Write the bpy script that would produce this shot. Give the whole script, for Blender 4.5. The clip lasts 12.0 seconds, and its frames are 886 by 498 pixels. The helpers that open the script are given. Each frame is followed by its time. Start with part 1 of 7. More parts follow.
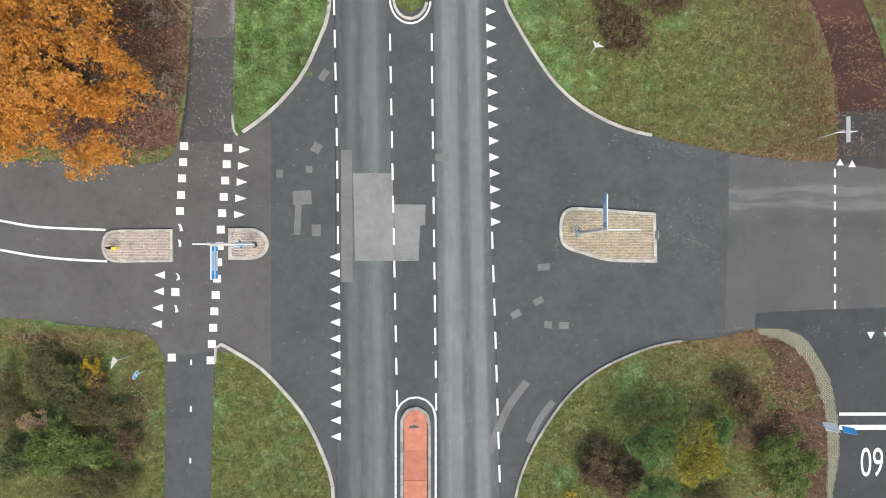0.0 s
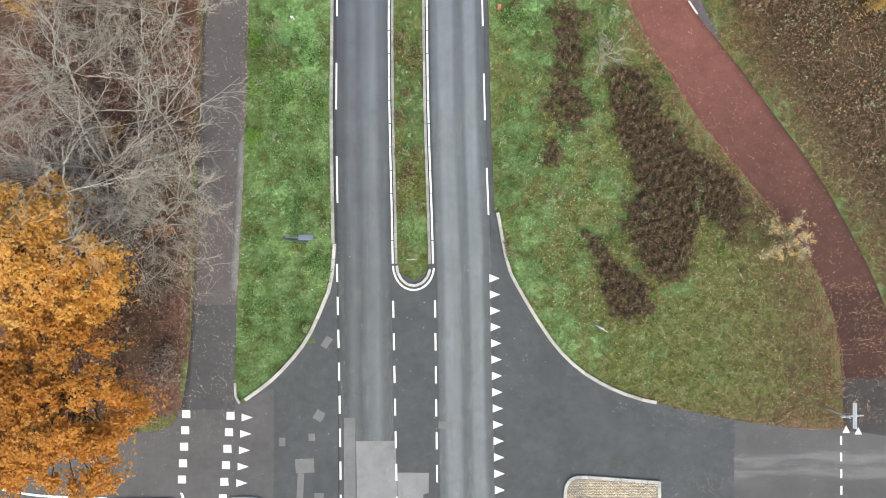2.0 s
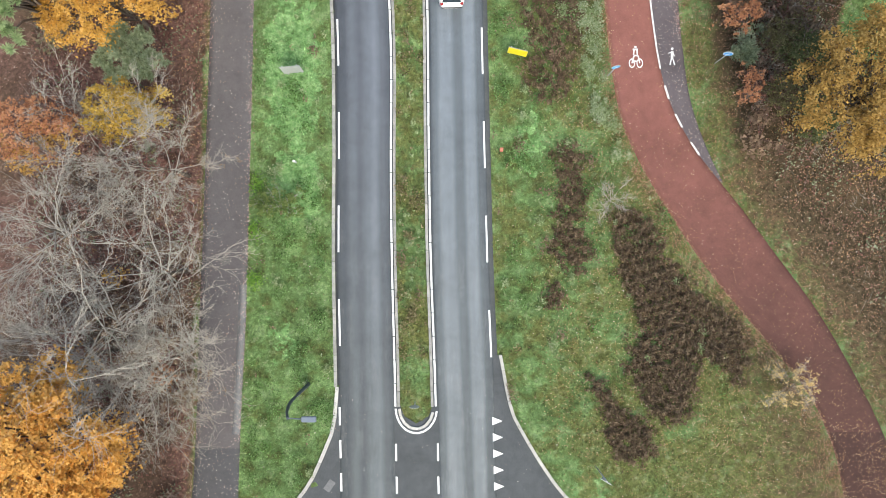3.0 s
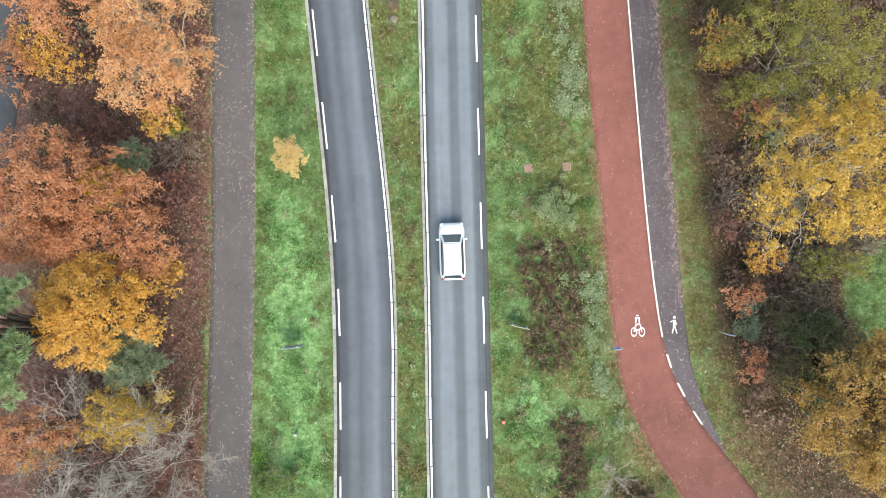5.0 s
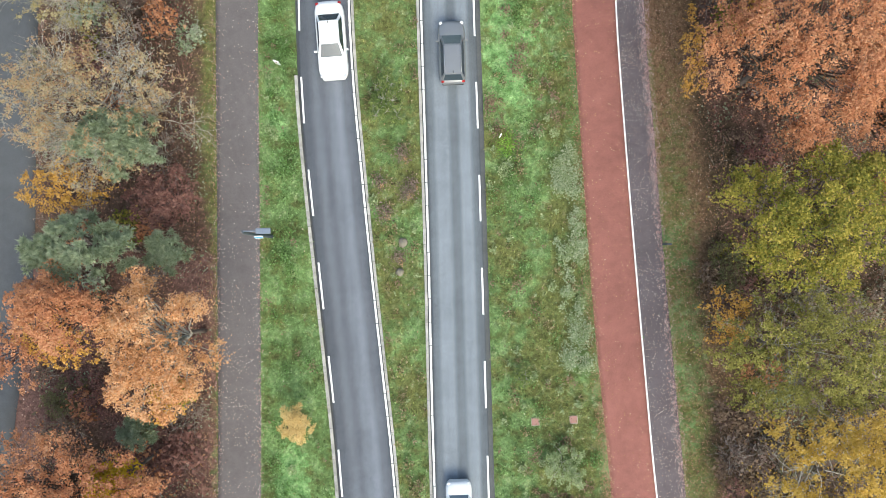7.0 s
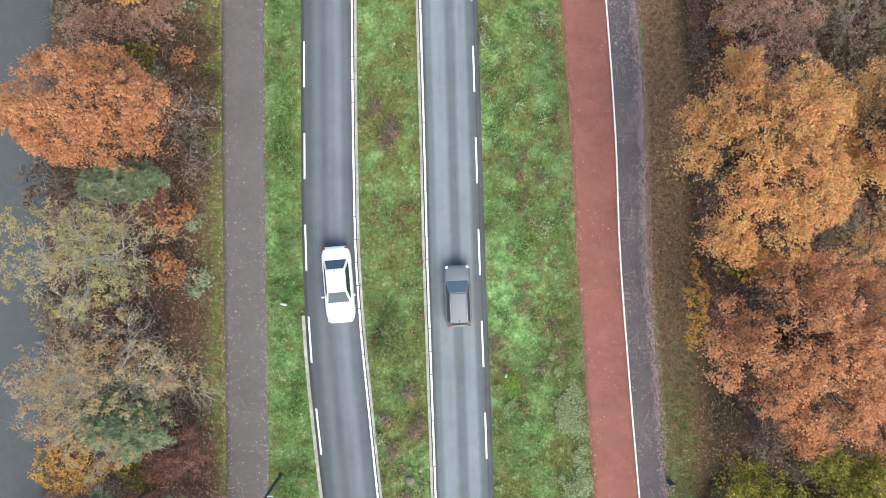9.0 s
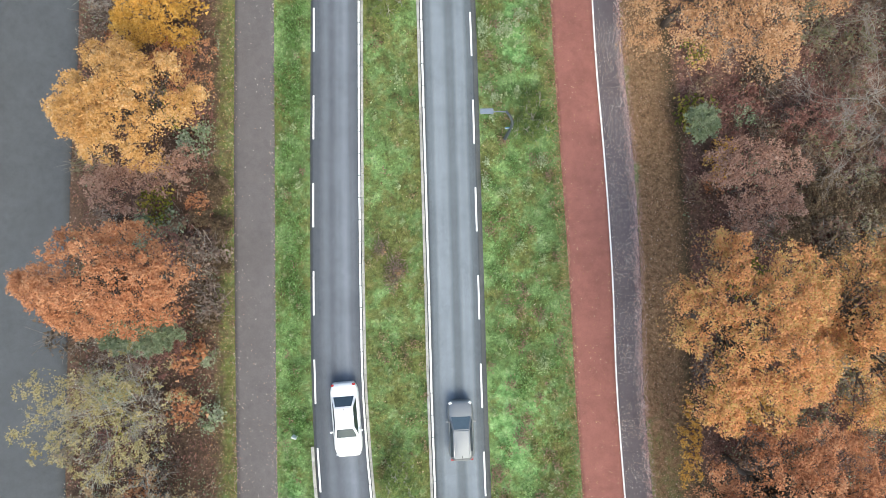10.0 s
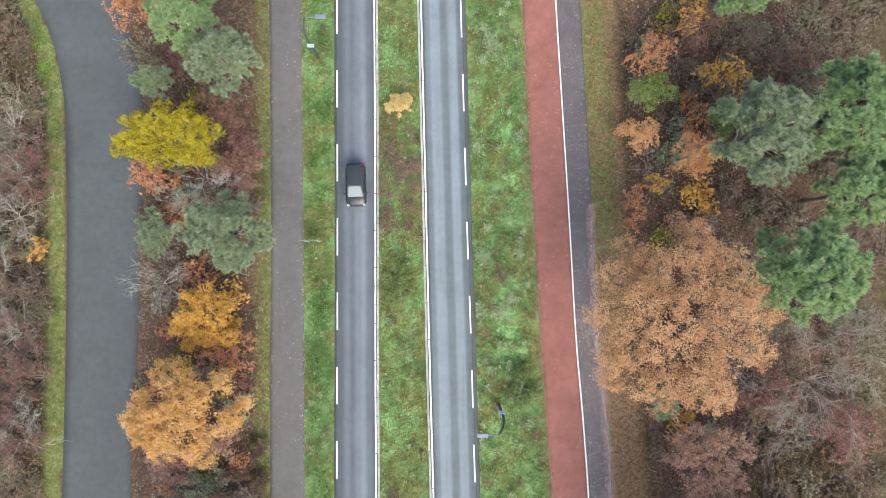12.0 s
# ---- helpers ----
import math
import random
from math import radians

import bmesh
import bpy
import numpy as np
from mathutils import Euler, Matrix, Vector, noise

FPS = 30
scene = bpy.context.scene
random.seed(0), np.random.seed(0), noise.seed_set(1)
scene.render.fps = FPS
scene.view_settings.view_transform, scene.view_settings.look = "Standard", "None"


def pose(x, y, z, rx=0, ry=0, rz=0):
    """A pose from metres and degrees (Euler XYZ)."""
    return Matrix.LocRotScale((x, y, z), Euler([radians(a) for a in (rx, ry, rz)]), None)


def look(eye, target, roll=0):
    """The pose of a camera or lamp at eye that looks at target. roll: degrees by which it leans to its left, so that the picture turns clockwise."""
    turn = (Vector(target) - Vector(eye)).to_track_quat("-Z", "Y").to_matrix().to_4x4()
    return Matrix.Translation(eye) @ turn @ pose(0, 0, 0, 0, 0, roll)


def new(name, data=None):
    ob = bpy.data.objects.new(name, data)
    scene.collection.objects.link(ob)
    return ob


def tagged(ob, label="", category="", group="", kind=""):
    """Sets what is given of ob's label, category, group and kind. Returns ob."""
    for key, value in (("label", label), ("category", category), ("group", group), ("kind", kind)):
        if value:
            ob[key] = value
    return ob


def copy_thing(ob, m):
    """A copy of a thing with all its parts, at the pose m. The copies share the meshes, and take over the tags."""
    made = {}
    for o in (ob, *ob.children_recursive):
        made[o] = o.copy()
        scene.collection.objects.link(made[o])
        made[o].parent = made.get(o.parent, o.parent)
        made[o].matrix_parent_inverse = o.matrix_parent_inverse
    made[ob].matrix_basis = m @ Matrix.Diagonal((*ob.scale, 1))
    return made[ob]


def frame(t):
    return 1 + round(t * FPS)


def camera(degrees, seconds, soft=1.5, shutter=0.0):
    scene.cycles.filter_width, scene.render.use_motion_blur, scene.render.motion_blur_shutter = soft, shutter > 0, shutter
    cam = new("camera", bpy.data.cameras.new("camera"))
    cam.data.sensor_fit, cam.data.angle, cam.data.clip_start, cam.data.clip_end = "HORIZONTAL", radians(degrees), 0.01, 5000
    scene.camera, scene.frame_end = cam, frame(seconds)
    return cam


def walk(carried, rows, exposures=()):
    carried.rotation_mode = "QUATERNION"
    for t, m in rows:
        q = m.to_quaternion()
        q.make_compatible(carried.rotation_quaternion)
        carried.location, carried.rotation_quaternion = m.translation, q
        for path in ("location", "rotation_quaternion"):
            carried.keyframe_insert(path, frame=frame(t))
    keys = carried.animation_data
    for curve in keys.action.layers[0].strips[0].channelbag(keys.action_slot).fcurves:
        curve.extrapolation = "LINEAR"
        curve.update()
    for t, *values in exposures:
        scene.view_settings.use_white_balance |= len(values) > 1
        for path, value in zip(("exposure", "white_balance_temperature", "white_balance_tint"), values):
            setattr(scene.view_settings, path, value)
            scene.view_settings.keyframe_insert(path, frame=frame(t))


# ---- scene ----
cam = camera(74.0, 12.0, soft=0.9)
PATH = [
    (0, 0.000, 0.000, 37.740, 0.051, -0.182, -0.000),
    (0.5, -0.054, 4.223, 37.736, 0.168, -0.162, 0.006),
    (1, -0.059, 8.334, 37.728, 0.274, -0.167, 0.012),
    (1.5, -0.105, 12.593, 37.676, 0.392, -0.136, 0.008),
    (2, -0.163, 16.828, 37.624, 0.498, -0.098, -0.013),
    (2.5, -0.203, 21.229, 37.563, 0.605, -0.091, -0.103),
    (3, -0.285, 25.834, 37.677, 0.681, -0.060, -0.177),
    (3.2, -0.308, 27.655, 37.725, 0.704, -0.054, -0.205),
    (4.8, -0.304, 41.602, 37.733, 0.558, -0.080, -0.413),
    (5, -0.321, 43.231, 37.750, 0.570, -0.079, -0.406),
    (5.5, -0.389, 47.267, 37.767, 0.611, -0.068, -0.393),
    (6, -0.465, 51.257, 37.760, 0.653, -0.075, -0.414),
    (6.5, -0.594, 55.318, 37.764, 0.688, -0.068, -0.494),
    (7, -0.639, 59.422, 37.859, 0.709, -0.126, -0.589),
    (7.2, -0.661, 61.049, 37.896, 0.710, -0.147, -0.629),
    (8.8, -0.913, 73.717, 38.232, 0.426, -0.273, -0.841),
    (9, -0.939, 75.121, 38.444, 0.390, -0.268, -0.850),
    (9.5, -0.990, 79.163, 39.155, 0.360, -0.256, -0.872),
    (10, -1.029, 84.195, 40.086, 0.421, -0.226, -0.874),
    (10.5, -1.030, 89.240, 41.217, 0.454, -0.205, -0.871),
    (11, -1.019, 94.187, 42.638, 0.450, -0.183, -0.863),
    (11.5, -1.023, 99.097, 44.926, 0.441, -0.142, -0.848),
    (12, -0.977, 104.124, 47.581, 0.450, -0.136, -0.821),
]
walk(cam, [(t, pose(x, y, z, rx, ry, rz)) for t, x, y, z, rx, ry, rz in PATH], ((0, 0.39, 6950, 5), (1.5, 0.49, 6900, 4.5), (3, 0.72, 6700, 3.5), (5, 0.88, 6650, 2), (9.5, 0.88, 6600, 2), (12, 1.0, 6600, 2.5)))

# ---- world, sun, exposure ----
world = bpy.data.worlds.new("overcast")
scene.world = world
world.use_nodes = True
wn = world.node_tree
sky = wn.nodes.new("ShaderNodeTexSky")
sky.sky_type, sky.sun_disc = "NISHITA", False
sky.sun_elevation, sky.sun_rotation = radians(48), radians(160)
sky.air_density, sky.dust_density, sky.ozone_density = 1.0, 4.0, 1.0
wn.links.new(sky.outputs[0], wn.nodes["Background"].inputs[0])
wn.nodes["Background"].inputs[1].default_value = 0.19
sun = new("sun", bpy.data.lights.new("sun", "SUN"))
sun.data.energy, sun.data.angle, sun.data.color = 0.7, radians(40), (0.96, 1.0, 0.96)
sun.matrix_world = look((20 * math.sin(radians(160)), 20 * math.cos(radians(160)), 24), (0, 0, 0))


# ---- small mesh and material tools ----
class Curve:
    """x as a smooth function of y through a few places."""

    def __init__(self, *knots):
        k = np.array(sorted(knots), float)
        y, x = k[:, 0], k[:, 1]
        m = np.gradient(x, y)
        self.y = np.linspace(y[0], y[-1], 600)
        i = np.clip(np.searchsorted(y, self.y) - 1, 0, len(y) - 2)
        h = y[i + 1] - y[i]
        u = (self.y - y[i]) / h
        self.x = ((1 + 2 * u) * (1 - u) ** 2 * x[i] + u * (1 - u) ** 2 * h * m[i] + u * u * (3 - 2 * u) * x[i + 1] - u * u * (1 - u) * h * m[i + 1])

    def __call__(self, y):
        return np.interp(y, self.y, self.x)


def smooth_line(pts, step=0.25, closed=False):
    """Even places along a Catmull-Rom line through pts."""
    p = np.array(pts, float)
    n = len(p)
    out = []
    for i in range(n if closed else n - 1):
        a, b = p[i], p[(i + 1) % n]
        pa = p[(i - 1) % n] if closed or i > 0 else 2 * a - b
        pb = p[(i + 2) % n] if closed or i + 2 < n else 2 * b - a
        for u in np.linspace(0, 1, 12, endpoint=False):
            out.append(0.5 * ((2 * a) + (b - pa) * u + (2 * pa - 5 * a + 4 * b - pb) * u**2 + (3 * a - pa - 3 * b + pb) * u**3))
    out.append(p[0] if closed else p[-1])
    out = np.array(out)
    d = np.concatenate([[0], np.cumsum(np.linalg.norm(np.diff(out, axis=0), axis=1))])
    s = np.linspace(0, d[-1], max(2, int(round(d[-1] / step)) + 1))
    return np.stack([np.interp(s, d, out[:, 0]), np.interp(s, d, out[:, 1])], 1)


def inside(poly, x, y):
    """Which of the places lie in the polygon."""
    px, py = np.asarray(poly)[:, 0], np.asarray(poly)[:, 1]
    r = np.zeros(np.shape(x), bool)
    j = len(px) - 1
    for i in range(len(px)):
        cross = (py[i] > y) != (py[j] > y)
        r ^= cross & (x < (px[j] - px[i]) * (y - py[i]) / (py[j] - py[i] + 1e-12) + px[i])
        j = i
    return r


def fast_mesh(name, verts, faces, mat=None, attrs=None, smooth=False):
    """A mesh from arrays: faces all of one size."""
    verts, faces = np.ascontiguousarray(verts, np.float32), np.ascontiguousarray(faces, np.int32)
    me = bpy.data.meshes.new(name)
    n, k = faces.shape
    me.vertices.add(len(verts))
    me.vertices.foreach_set("co", verts.ravel())
    me.loops.add(n * k)
    me.loops.foreach_set("vertex_index", faces.ravel())
    me.polygons.add(n)
    me.polygons.foreach_set("loop_start", np.arange(0, n * k, k, dtype=np.int32))
    me.update(calc_edges=True)
    for key, val in (attrs or {}).items():
        a = me.attributes.new(key, "FLOAT", "POINT")
        a.data.foreach_set("value", np.ascontiguousarray(val, np.float32))
    if smooth:
        me.polygons.foreach_set("use_smooth", np.ones(n, bool))
    me.validate()
    if mat:
        me.materials.append(mat)
    return me


def from_bm(name, bm, mat=None):
    me = bpy.data.meshes.new(name)
    bm.normal_update()
    bm.to_mesh(me)
    bm.free()
    if mat:
        me.materials.append(mat)
    return me


def part(name, data, parent, label="", m=None):
    ob = new(name, data)
    ob.parent = parent
    if m is not None:
        ob.matrix_basis = m
    if label:
        ob["label"] = label
    return ob


def thing(name, x, y, z=0.0, turn=0.0, label="", category="", group="", kind="", data=None):
    ob = new(name, data)
    ob.matrix_basis = pose(x, y, z, 0, 0, turn)
    return tagged(ob, label, category, group, kind)


def box(bm, sx, sy, sz, m=None, bevel=0.0):
    geo = bmesh.ops.create_cube(bm, size=1.0, matrix=(m or Matrix()) @ Matrix.Diagonal((sx, sy, sz, 1)))
    if bevel:
        edges = list({e for v in geo["verts"] for e in v.link_edges})
        bmesh.ops.bevel(bm, geom=edges, offset=bevel, segments=2, affect="EDGES", profile=0.6)
    return bm


def tube(bm, pts, radii, sides=10, cap=True):
    """A tube along places in space with its radius at each."""
    pts = [Vector(p) for p in pts]
    rings = []
    for i, p in enumerate(pts):
        d = (pts[min(i + 1, len(pts) - 1)] - pts[max(i - 1, 0)]).normalized()
        q = d.to_track_quat("Z", "Y")
        rings.append([bm.verts.new(p + q @ Vector((radii[i] * math.cos(a), radii[i] * math.sin(a), 0))) for a in np.linspace(0, 2 * math.pi, sides, endpoint=False)])
    for a, b in zip(rings, rings[1:]):
        for i in range(sides):
            bm.faces.new((a[i], a[(i + 1) % sides], b[(i + 1) % sides], b[i])).smooth = True
    if cap:
        bm.faces.new(rings[0][::-1])
        bm.faces.new(rings[-1])
    return bm


def slab_mesh(name, outline, top, depth, mat):
    """A flat slab with a given outline."""
    bm = bmesh.new()
    vs = [bm.verts.new((x, y, top)) for x, y in outline]
    f = bm.faces.new(vs)
    f.normal_update()
    if f.normal.z < 0:
        f.normal_flip()
    ext = bmesh.ops.extrude_face_region(bm, geom=[f])
    low = [g for g in ext["geom"] if isinstance(g, bmesh.types.BMVert)]
    bmesh.ops.translate(bm, verts=low, vec=(0, 0, -depth))
    for g in ext["geom"]:
        if isinstance(g, bmesh.types.BMFace):
            g.normal_flip()
    bmesh.ops.triangulate(bm, faces=[q for q in bm.faces if len(q.verts) > 4])
    bmesh.ops.recalc_face_normals(bm, faces=bm.faces)
    return from_bm(name, bm, mat)


def strip_mesh(name, left, right, y0, y1, top, mat, step=0.7, across=8, depth=0.06):
    """A road between two curves, with the place across it from 0 to 1."""
    ys = np.linspace(y0, y1, max(2, int((y1 - y0) / step)))
    u = np.linspace(0, 1, across + 1)
    l, r = left(ys), right(ys)
    X = l[:, None] * (1 - u) + r[:, None] * u
    Y = np.repeat(ys[:, None], across + 1, 1)
    Z = np.full_like(X, top)
    X = np.concatenate([X[:, :1], X, X[:, -1:]], 1)
    Y = np.concatenate([Y[:, :1], Y, Y[:, -1:]], 1)
    Z = np.concatenate([Z[:, :1] - depth, Z, Z[:, -1:] - depth], 1)
    A = np.concatenate([[0], u, [1]])[None].repeat(len(ys), 0)
    n = across + 3
    i = (np.arange(len(ys) - 1)[:, None] * n + np.arange(n - 1)).ravel()
    return fast_mesh(name, np.stack([X, Y, Z], -1).reshape(-1, 3), np.stack([i, i + 1, i + n + 1, i + n], 1), mat, {"across": A.ravel(), "along": Y.ravel()})


class Nodes:
    """A node material, put together line by line."""

    def __init__(self, name, rough=0.85, spec=0.3):
        self.m = bpy.data.materials.new(name)
        self.m.use_nodes = True
        self.t = self.m.node_tree
        self.b = self.t.nodes["Principled BSDF"]
        self.b.inputs["Roughness"].default_value = rough
        self.b.inputs["Specular IOR Level"].default_value = spec
        self.pos = self.t.nodes.new("ShaderNodeNewGeometry").outputs["Position"]

    def node(self, kind, **sockets):
        n = self.t.nodes.new(kind)
        for k, v in sockets.items():
            self.put(n.inputs[k], v)
        return n

    def put(self, socket, v):
        if isinstance(v, bpy.types.NodeSocket):
            self.t.links.new(v, socket)
        else:
            socket.default_value = v

    def noise(self, scale, detail=4.0, rough=0.6, stretch=None, shift=0.0):
        v = self.pos
        if stretch or shift:
            mp = self.node("ShaderNodeMapping", Vector=v)
            mp.inputs["Scale"].default_value = stretch or (1, 1, 1)
            mp.inputs["Location"].default_value = (shift, shift * 0.7, 0)
            v = mp.outputs[0]
        return self.node("ShaderNodeTexNoise", Vector=v, Scale=scale, Detail=detail, Roughness=rough).outputs[0]

    def attr(self, name):
        n = self.t.nodes.new("ShaderNodeAttribute")
        n.attribute_name = name
        return n.outputs["Fac"]

    def ramp(self, fac, *stops, ease="LINEAR"):
        n = self.node("ShaderNodeValToRGB", Fac=fac)
        n.color_ramp.interpolation = ease
        e = n.color_ramp.elements
        while len(e) < len(stops):
            e.new(0.5)
        for el, (p, c) in zip(e, stops):
            el.position = p
            el.color = (*c, 1) if isinstance(c, tuple) else (c, c, c, 1)
        return n.outputs[0]

    def mix(self, fac, a, b, mode="MIX"):
        n = self.t.nodes.new("ShaderNodeMix")
        n.data_type, n.blend_type = "RGBA", mode
        self.put(n.inputs[0], fac)
        for s, v in ((n.inputs[6], a), (n.inputs[7], b)):
            self.put(s, (*v, 1) if isinstance(v, tuple) and len(v) == 3 else v)
        return n.outputs[2]

    def math(self, op, a, b=0.0):
        n = self.t.nodes.new("ShaderNodeMath")
        n.operation = op
        self.put(n.inputs[0], a)
        self.put(n.inputs[1], b)
        return n.outputs[0]

    def island(self):
        return self.t.nodes.new("ShaderNodeNewGeometry").outputs["Random Per Island"]

    def rnd(self):
        return self.t.nodes.new("ShaderNodeObjectInfo").outputs["Random"]

    def bump(self, height, strength=0.4, dist=0.02):
        n = self.node("ShaderNodeBump", Height=height, Strength=strength, Distance=dist)
        self.t.links.new(n.outputs[0], self.b.inputs["Normal"])

    def done(self, color, rough=None):
        self.put(self.b.inputs["Base Color"], (*color, 1) if isinstance(color, tuple) else color)
        if rough is not None:
            self.put(self.b.inputs["Roughness"], rough)
        return self.m


# ---- materials ----
def asphalt(name, base, tint=(1, 1, 1), vary=0.35, tracks=None, streak=0.0, south_tone=None):
    """Asphalt with grain, stains and, along a lane, wheel tracks."""
    n = Nodes(name, 0.9, 0.25)
    c = tuple(base * t for t in tint)
    dark, lite = tuple(v * (1 - vary) for v in c), tuple(v * (1 + vary) for v in c)
    col = n.ramp(n.noise(0.35, 5, 0.65), (0.3, dark), (0.5, c), (0.75, lite))
    if tracks:
        old = n.ramp(n.math("DIVIDE", n.attr("along"), 60.0), (0.22, 1.0), (0.62, 0.0))
        col = n.mix(old, col, n.ramp(n.noise(0.35, 5, 0.65), (0.3, tuple(base * (1 - vary) * g for g in (0.92, 1.0, 1.02))), (0.75, tuple(base * (1 + vary) * g for g in (0.92, 1.0, 1.02)))))
        band = n.ramp(n.attr("across"), *tracks, ease="EASE")
        col = n.mix(1.0, col, band, "MULTIPLY")
        smear = n.noise(1.0, 6, 0.72, (1.6, 0.3, 1), 33)
        col = n.mix(n.math("MULTIPLY", old, n.ramp(smear, (0.52, 0.0), (0.7, 0.4))), col, (base * 1.6, base * 1.6, base * 1.58))
        wear = n.noise(1.0, 4, 0.6, (2.2, 0.07, 1))
        col = n.mix(streak, col, n.ramp(wear, (0.3, 0.6), (0.7, 1.4)), "MULTIPLY")
    # goes over to a second, darker tone towards low y, with an uneven border
    if south_tone:
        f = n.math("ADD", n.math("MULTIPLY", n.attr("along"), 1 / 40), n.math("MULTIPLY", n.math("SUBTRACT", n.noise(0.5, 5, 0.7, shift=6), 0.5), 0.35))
        col = n.mix(n.ramp(f, (0.45, 0.95), (0.95, 0.0)), col, south_tone)
    grain = n.noise(55, 2, 0.7)
    col = n.mix(0.6, col, n.ramp(grain, (0.35, 0.55), (0.65, 1.35)), "MULTIPLY")
    blot = n.noise(1.7, 6, 0.7, shift=9)
    col = n.mix(0.38 if tracks else 0.55, col, n.ramp(blot, (0.35, 0.78), (0.55, 1.0), (0.75, 1.12)), "MULTIPLY")
    n.bump(grain, 0.35, 0.01)
    return n.done(col)


M_JUNCTION = asphalt("asphalt_dark", 0.1, (0.94, 1.0, 1.03), 0.16)
M_NEW = asphalt("asphalt_new", 0.074, (0.93, 1.0, 1.05), 0.12)
M_LANE_W = asphalt("asphalt_lane_grey", 0.148, (0.89, 0.98, 1.13), 0.12, ((0.0, 0.6), (0.12, 0.66), (0.3, 1.02), (0.43, 0.84), (0.58, 1.12), (0.72, 1.34), (0.86, 0.88), (1.0, 0.7)), 0.16)
M_LANE_E = asphalt("asphalt_lane_pale", 0.2, (0.88, 1.0, 1.11), 0.12, ((0.0, 0.66), (0.1, 0.8), (0.2, 1.18), (0.37, 1.16), (0.47, 0.74), (0.56, 0.74), (0.66, 1.16), (0.78, 1.18), (0.88, 0.68), (0.96, 0.6), (1.0, 0.4)), 0.18)


def side_road_material():
    """Older asphalt with a pale band polished by tyres."""
    n = Nodes("asphalt_side_road", 0.85, 0.25)
    col = n.ramp(n.noise(0.35, 5, 0.65), (0.3, (0.1, 0.099, 0.099)), (0.7, (0.135, 0.132, 0.131)))
    y = n.node("ShaderNodeSeparateXYZ", Vector=n.pos).outputs[1]
    wave = n.math("MULTIPLY", n.math("SUBTRACT", n.noise(1.0, 5, 0.65, (0.18, 1.0, 1)), 0.5), 2.4)
    band_ = n.math("DIVIDE", n.math("ADD", n.math("ADD", y, wave), 1.0), 6.0)
    col = n.mix(1.0, col, n.ramp(band_, (0.2, 0.98), (0.45, 0.9), (0.56, 1.0), (0.66, 1.5), (0.72, 1.1), (0.8, 1.55), (0.9, 1.0), ease="EASE"), "MULTIPLY")
    grain = n.noise(55, 2, 0.7)
    col = n.mix(0.6, col, n.ramp(grain, (0.35, 0.55), (0.65, 1.35)), "MULTIPLY")
    n.bump(grain, 0.35, 0.01)
    return n.done(col)


M_SIDE = side_road_material()
M_APRON = asphalt("asphalt_apron", 0.122, (1.02, 0.99, 0.99), 0.16)
M_PATH = asphalt("asphalt_brown_path", 0.124, (1.07, 0.97, 0.97), 0.12)
M_PATH_DARK = asphalt("asphalt_dark_path", 0.095, (1.0, 0.98, 1.02), 0.15)
M_PATH_END = asphalt("asphalt_path_end", 0.066, (1.06, 0.97, 0.97), 0.2)
M_FOOT = asphalt("asphalt_footpath", 0.115, (1.1, 0.93, 0.98), 0.2)
M_RED = asphalt("asphalt_red", 0.168, (1.56, 0.65, 0.53), 0.16, south_tone=(0.09, 0.045, 0.036))
# darker red for the southernmost stretch
M_RED_DIM = asphalt("asphalt_red_dark", 0.053, (1.35, 0.68, 0.56), 0.2)
M_PATCH = asphalt("asphalt_patch_pale", 0.27, (1.0, 1.0, 1.0), 0.16)
M_PATCH_MID = asphalt("asphalt_patch_grey", 0.2, (1.0, 1.0, 1.0), 0.18)
M_SERVICE = asphalt("asphalt_service_road", 0.094, (0.94, 1.0, 1.06), 0.1)


def paint(name, wear):
    n = Nodes(name, 0.6, 0.3)
    w = n.ramp(n.noise(5, 5, 0.6), (0.5 - wear, (0.3, 0.3, 0.3)), (0.56 - wear, (0.82, 0.82, 0.8)))
    return n.done(n.mix(0.4, w, n.ramp(n.noise(2.0, 4), (0.3, 0.8), (0.7, 1.1)), "MULTIPLY"))


M_WHITE = paint("road_paint_white", 0.22)


def concrete(name, c, vary=0.25):
    n = Nodes(name, 0.9, 0.2)
    col = n.ramp(n.noise(2.2, 6, 0.7), (0.3, tuple(v * (1 - vary) for v in c)), (0.7, tuple(v * (1 + vary) for v in c)))
    col = n.mix(0.8, col, n.ramp(n.rnd(), (0.0, 0.8), (1.0, 1.15)), "MULTIPLY")
    col = n.mix(0.5, col, n.ramp(n.noise(60, 2), (0.35, 0.7), (0.65, 1.2)), "MULTIPLY")
    return n.done(col)


M_KERB = concrete("kerb_concrete", (0.37, 0.36, 0.33))
M_KERB_PALE = concrete("kerb_pale", (0.52, 0.5, 0.46), 0.18)
M_CELL = concrete("cell_paver_concrete", (0.44, 0.42, 0.35))


def brick(name, a, b):
    n = Nodes(name, 0.88, 0.2)
    col = n.ramp(n.island(), (0.0, a), (0.6, b), (1.0, tuple(v * 0.8 for v in a)))
    col = n.mix(0.6, col, n.ramp(n.noise(1.1, 5, 0.7), (0.3, 0.65), (0.7, 1.15)), "MULTIPLY")
    return n.done(col)


M_BRICK_TAN = brick("brick_tan", (0.56, 0.46, 0.33), (0.64, 0.55, 0.42))
M_BRICK_PINK = brick("brick_pink", (0.62, 0.5, 0.44), (0.7, 0.61, 0.54))
M_JOINT = concrete("joint_sand", (0.34, 0.29, 0.23))
M_EARTH = concrete("mossy_earth", (0.13, 0.125, 0.07), 0.35)
M_RED_SLAB = concrete("red_concrete", (0.56, 0.22, 0.15), 0.2)


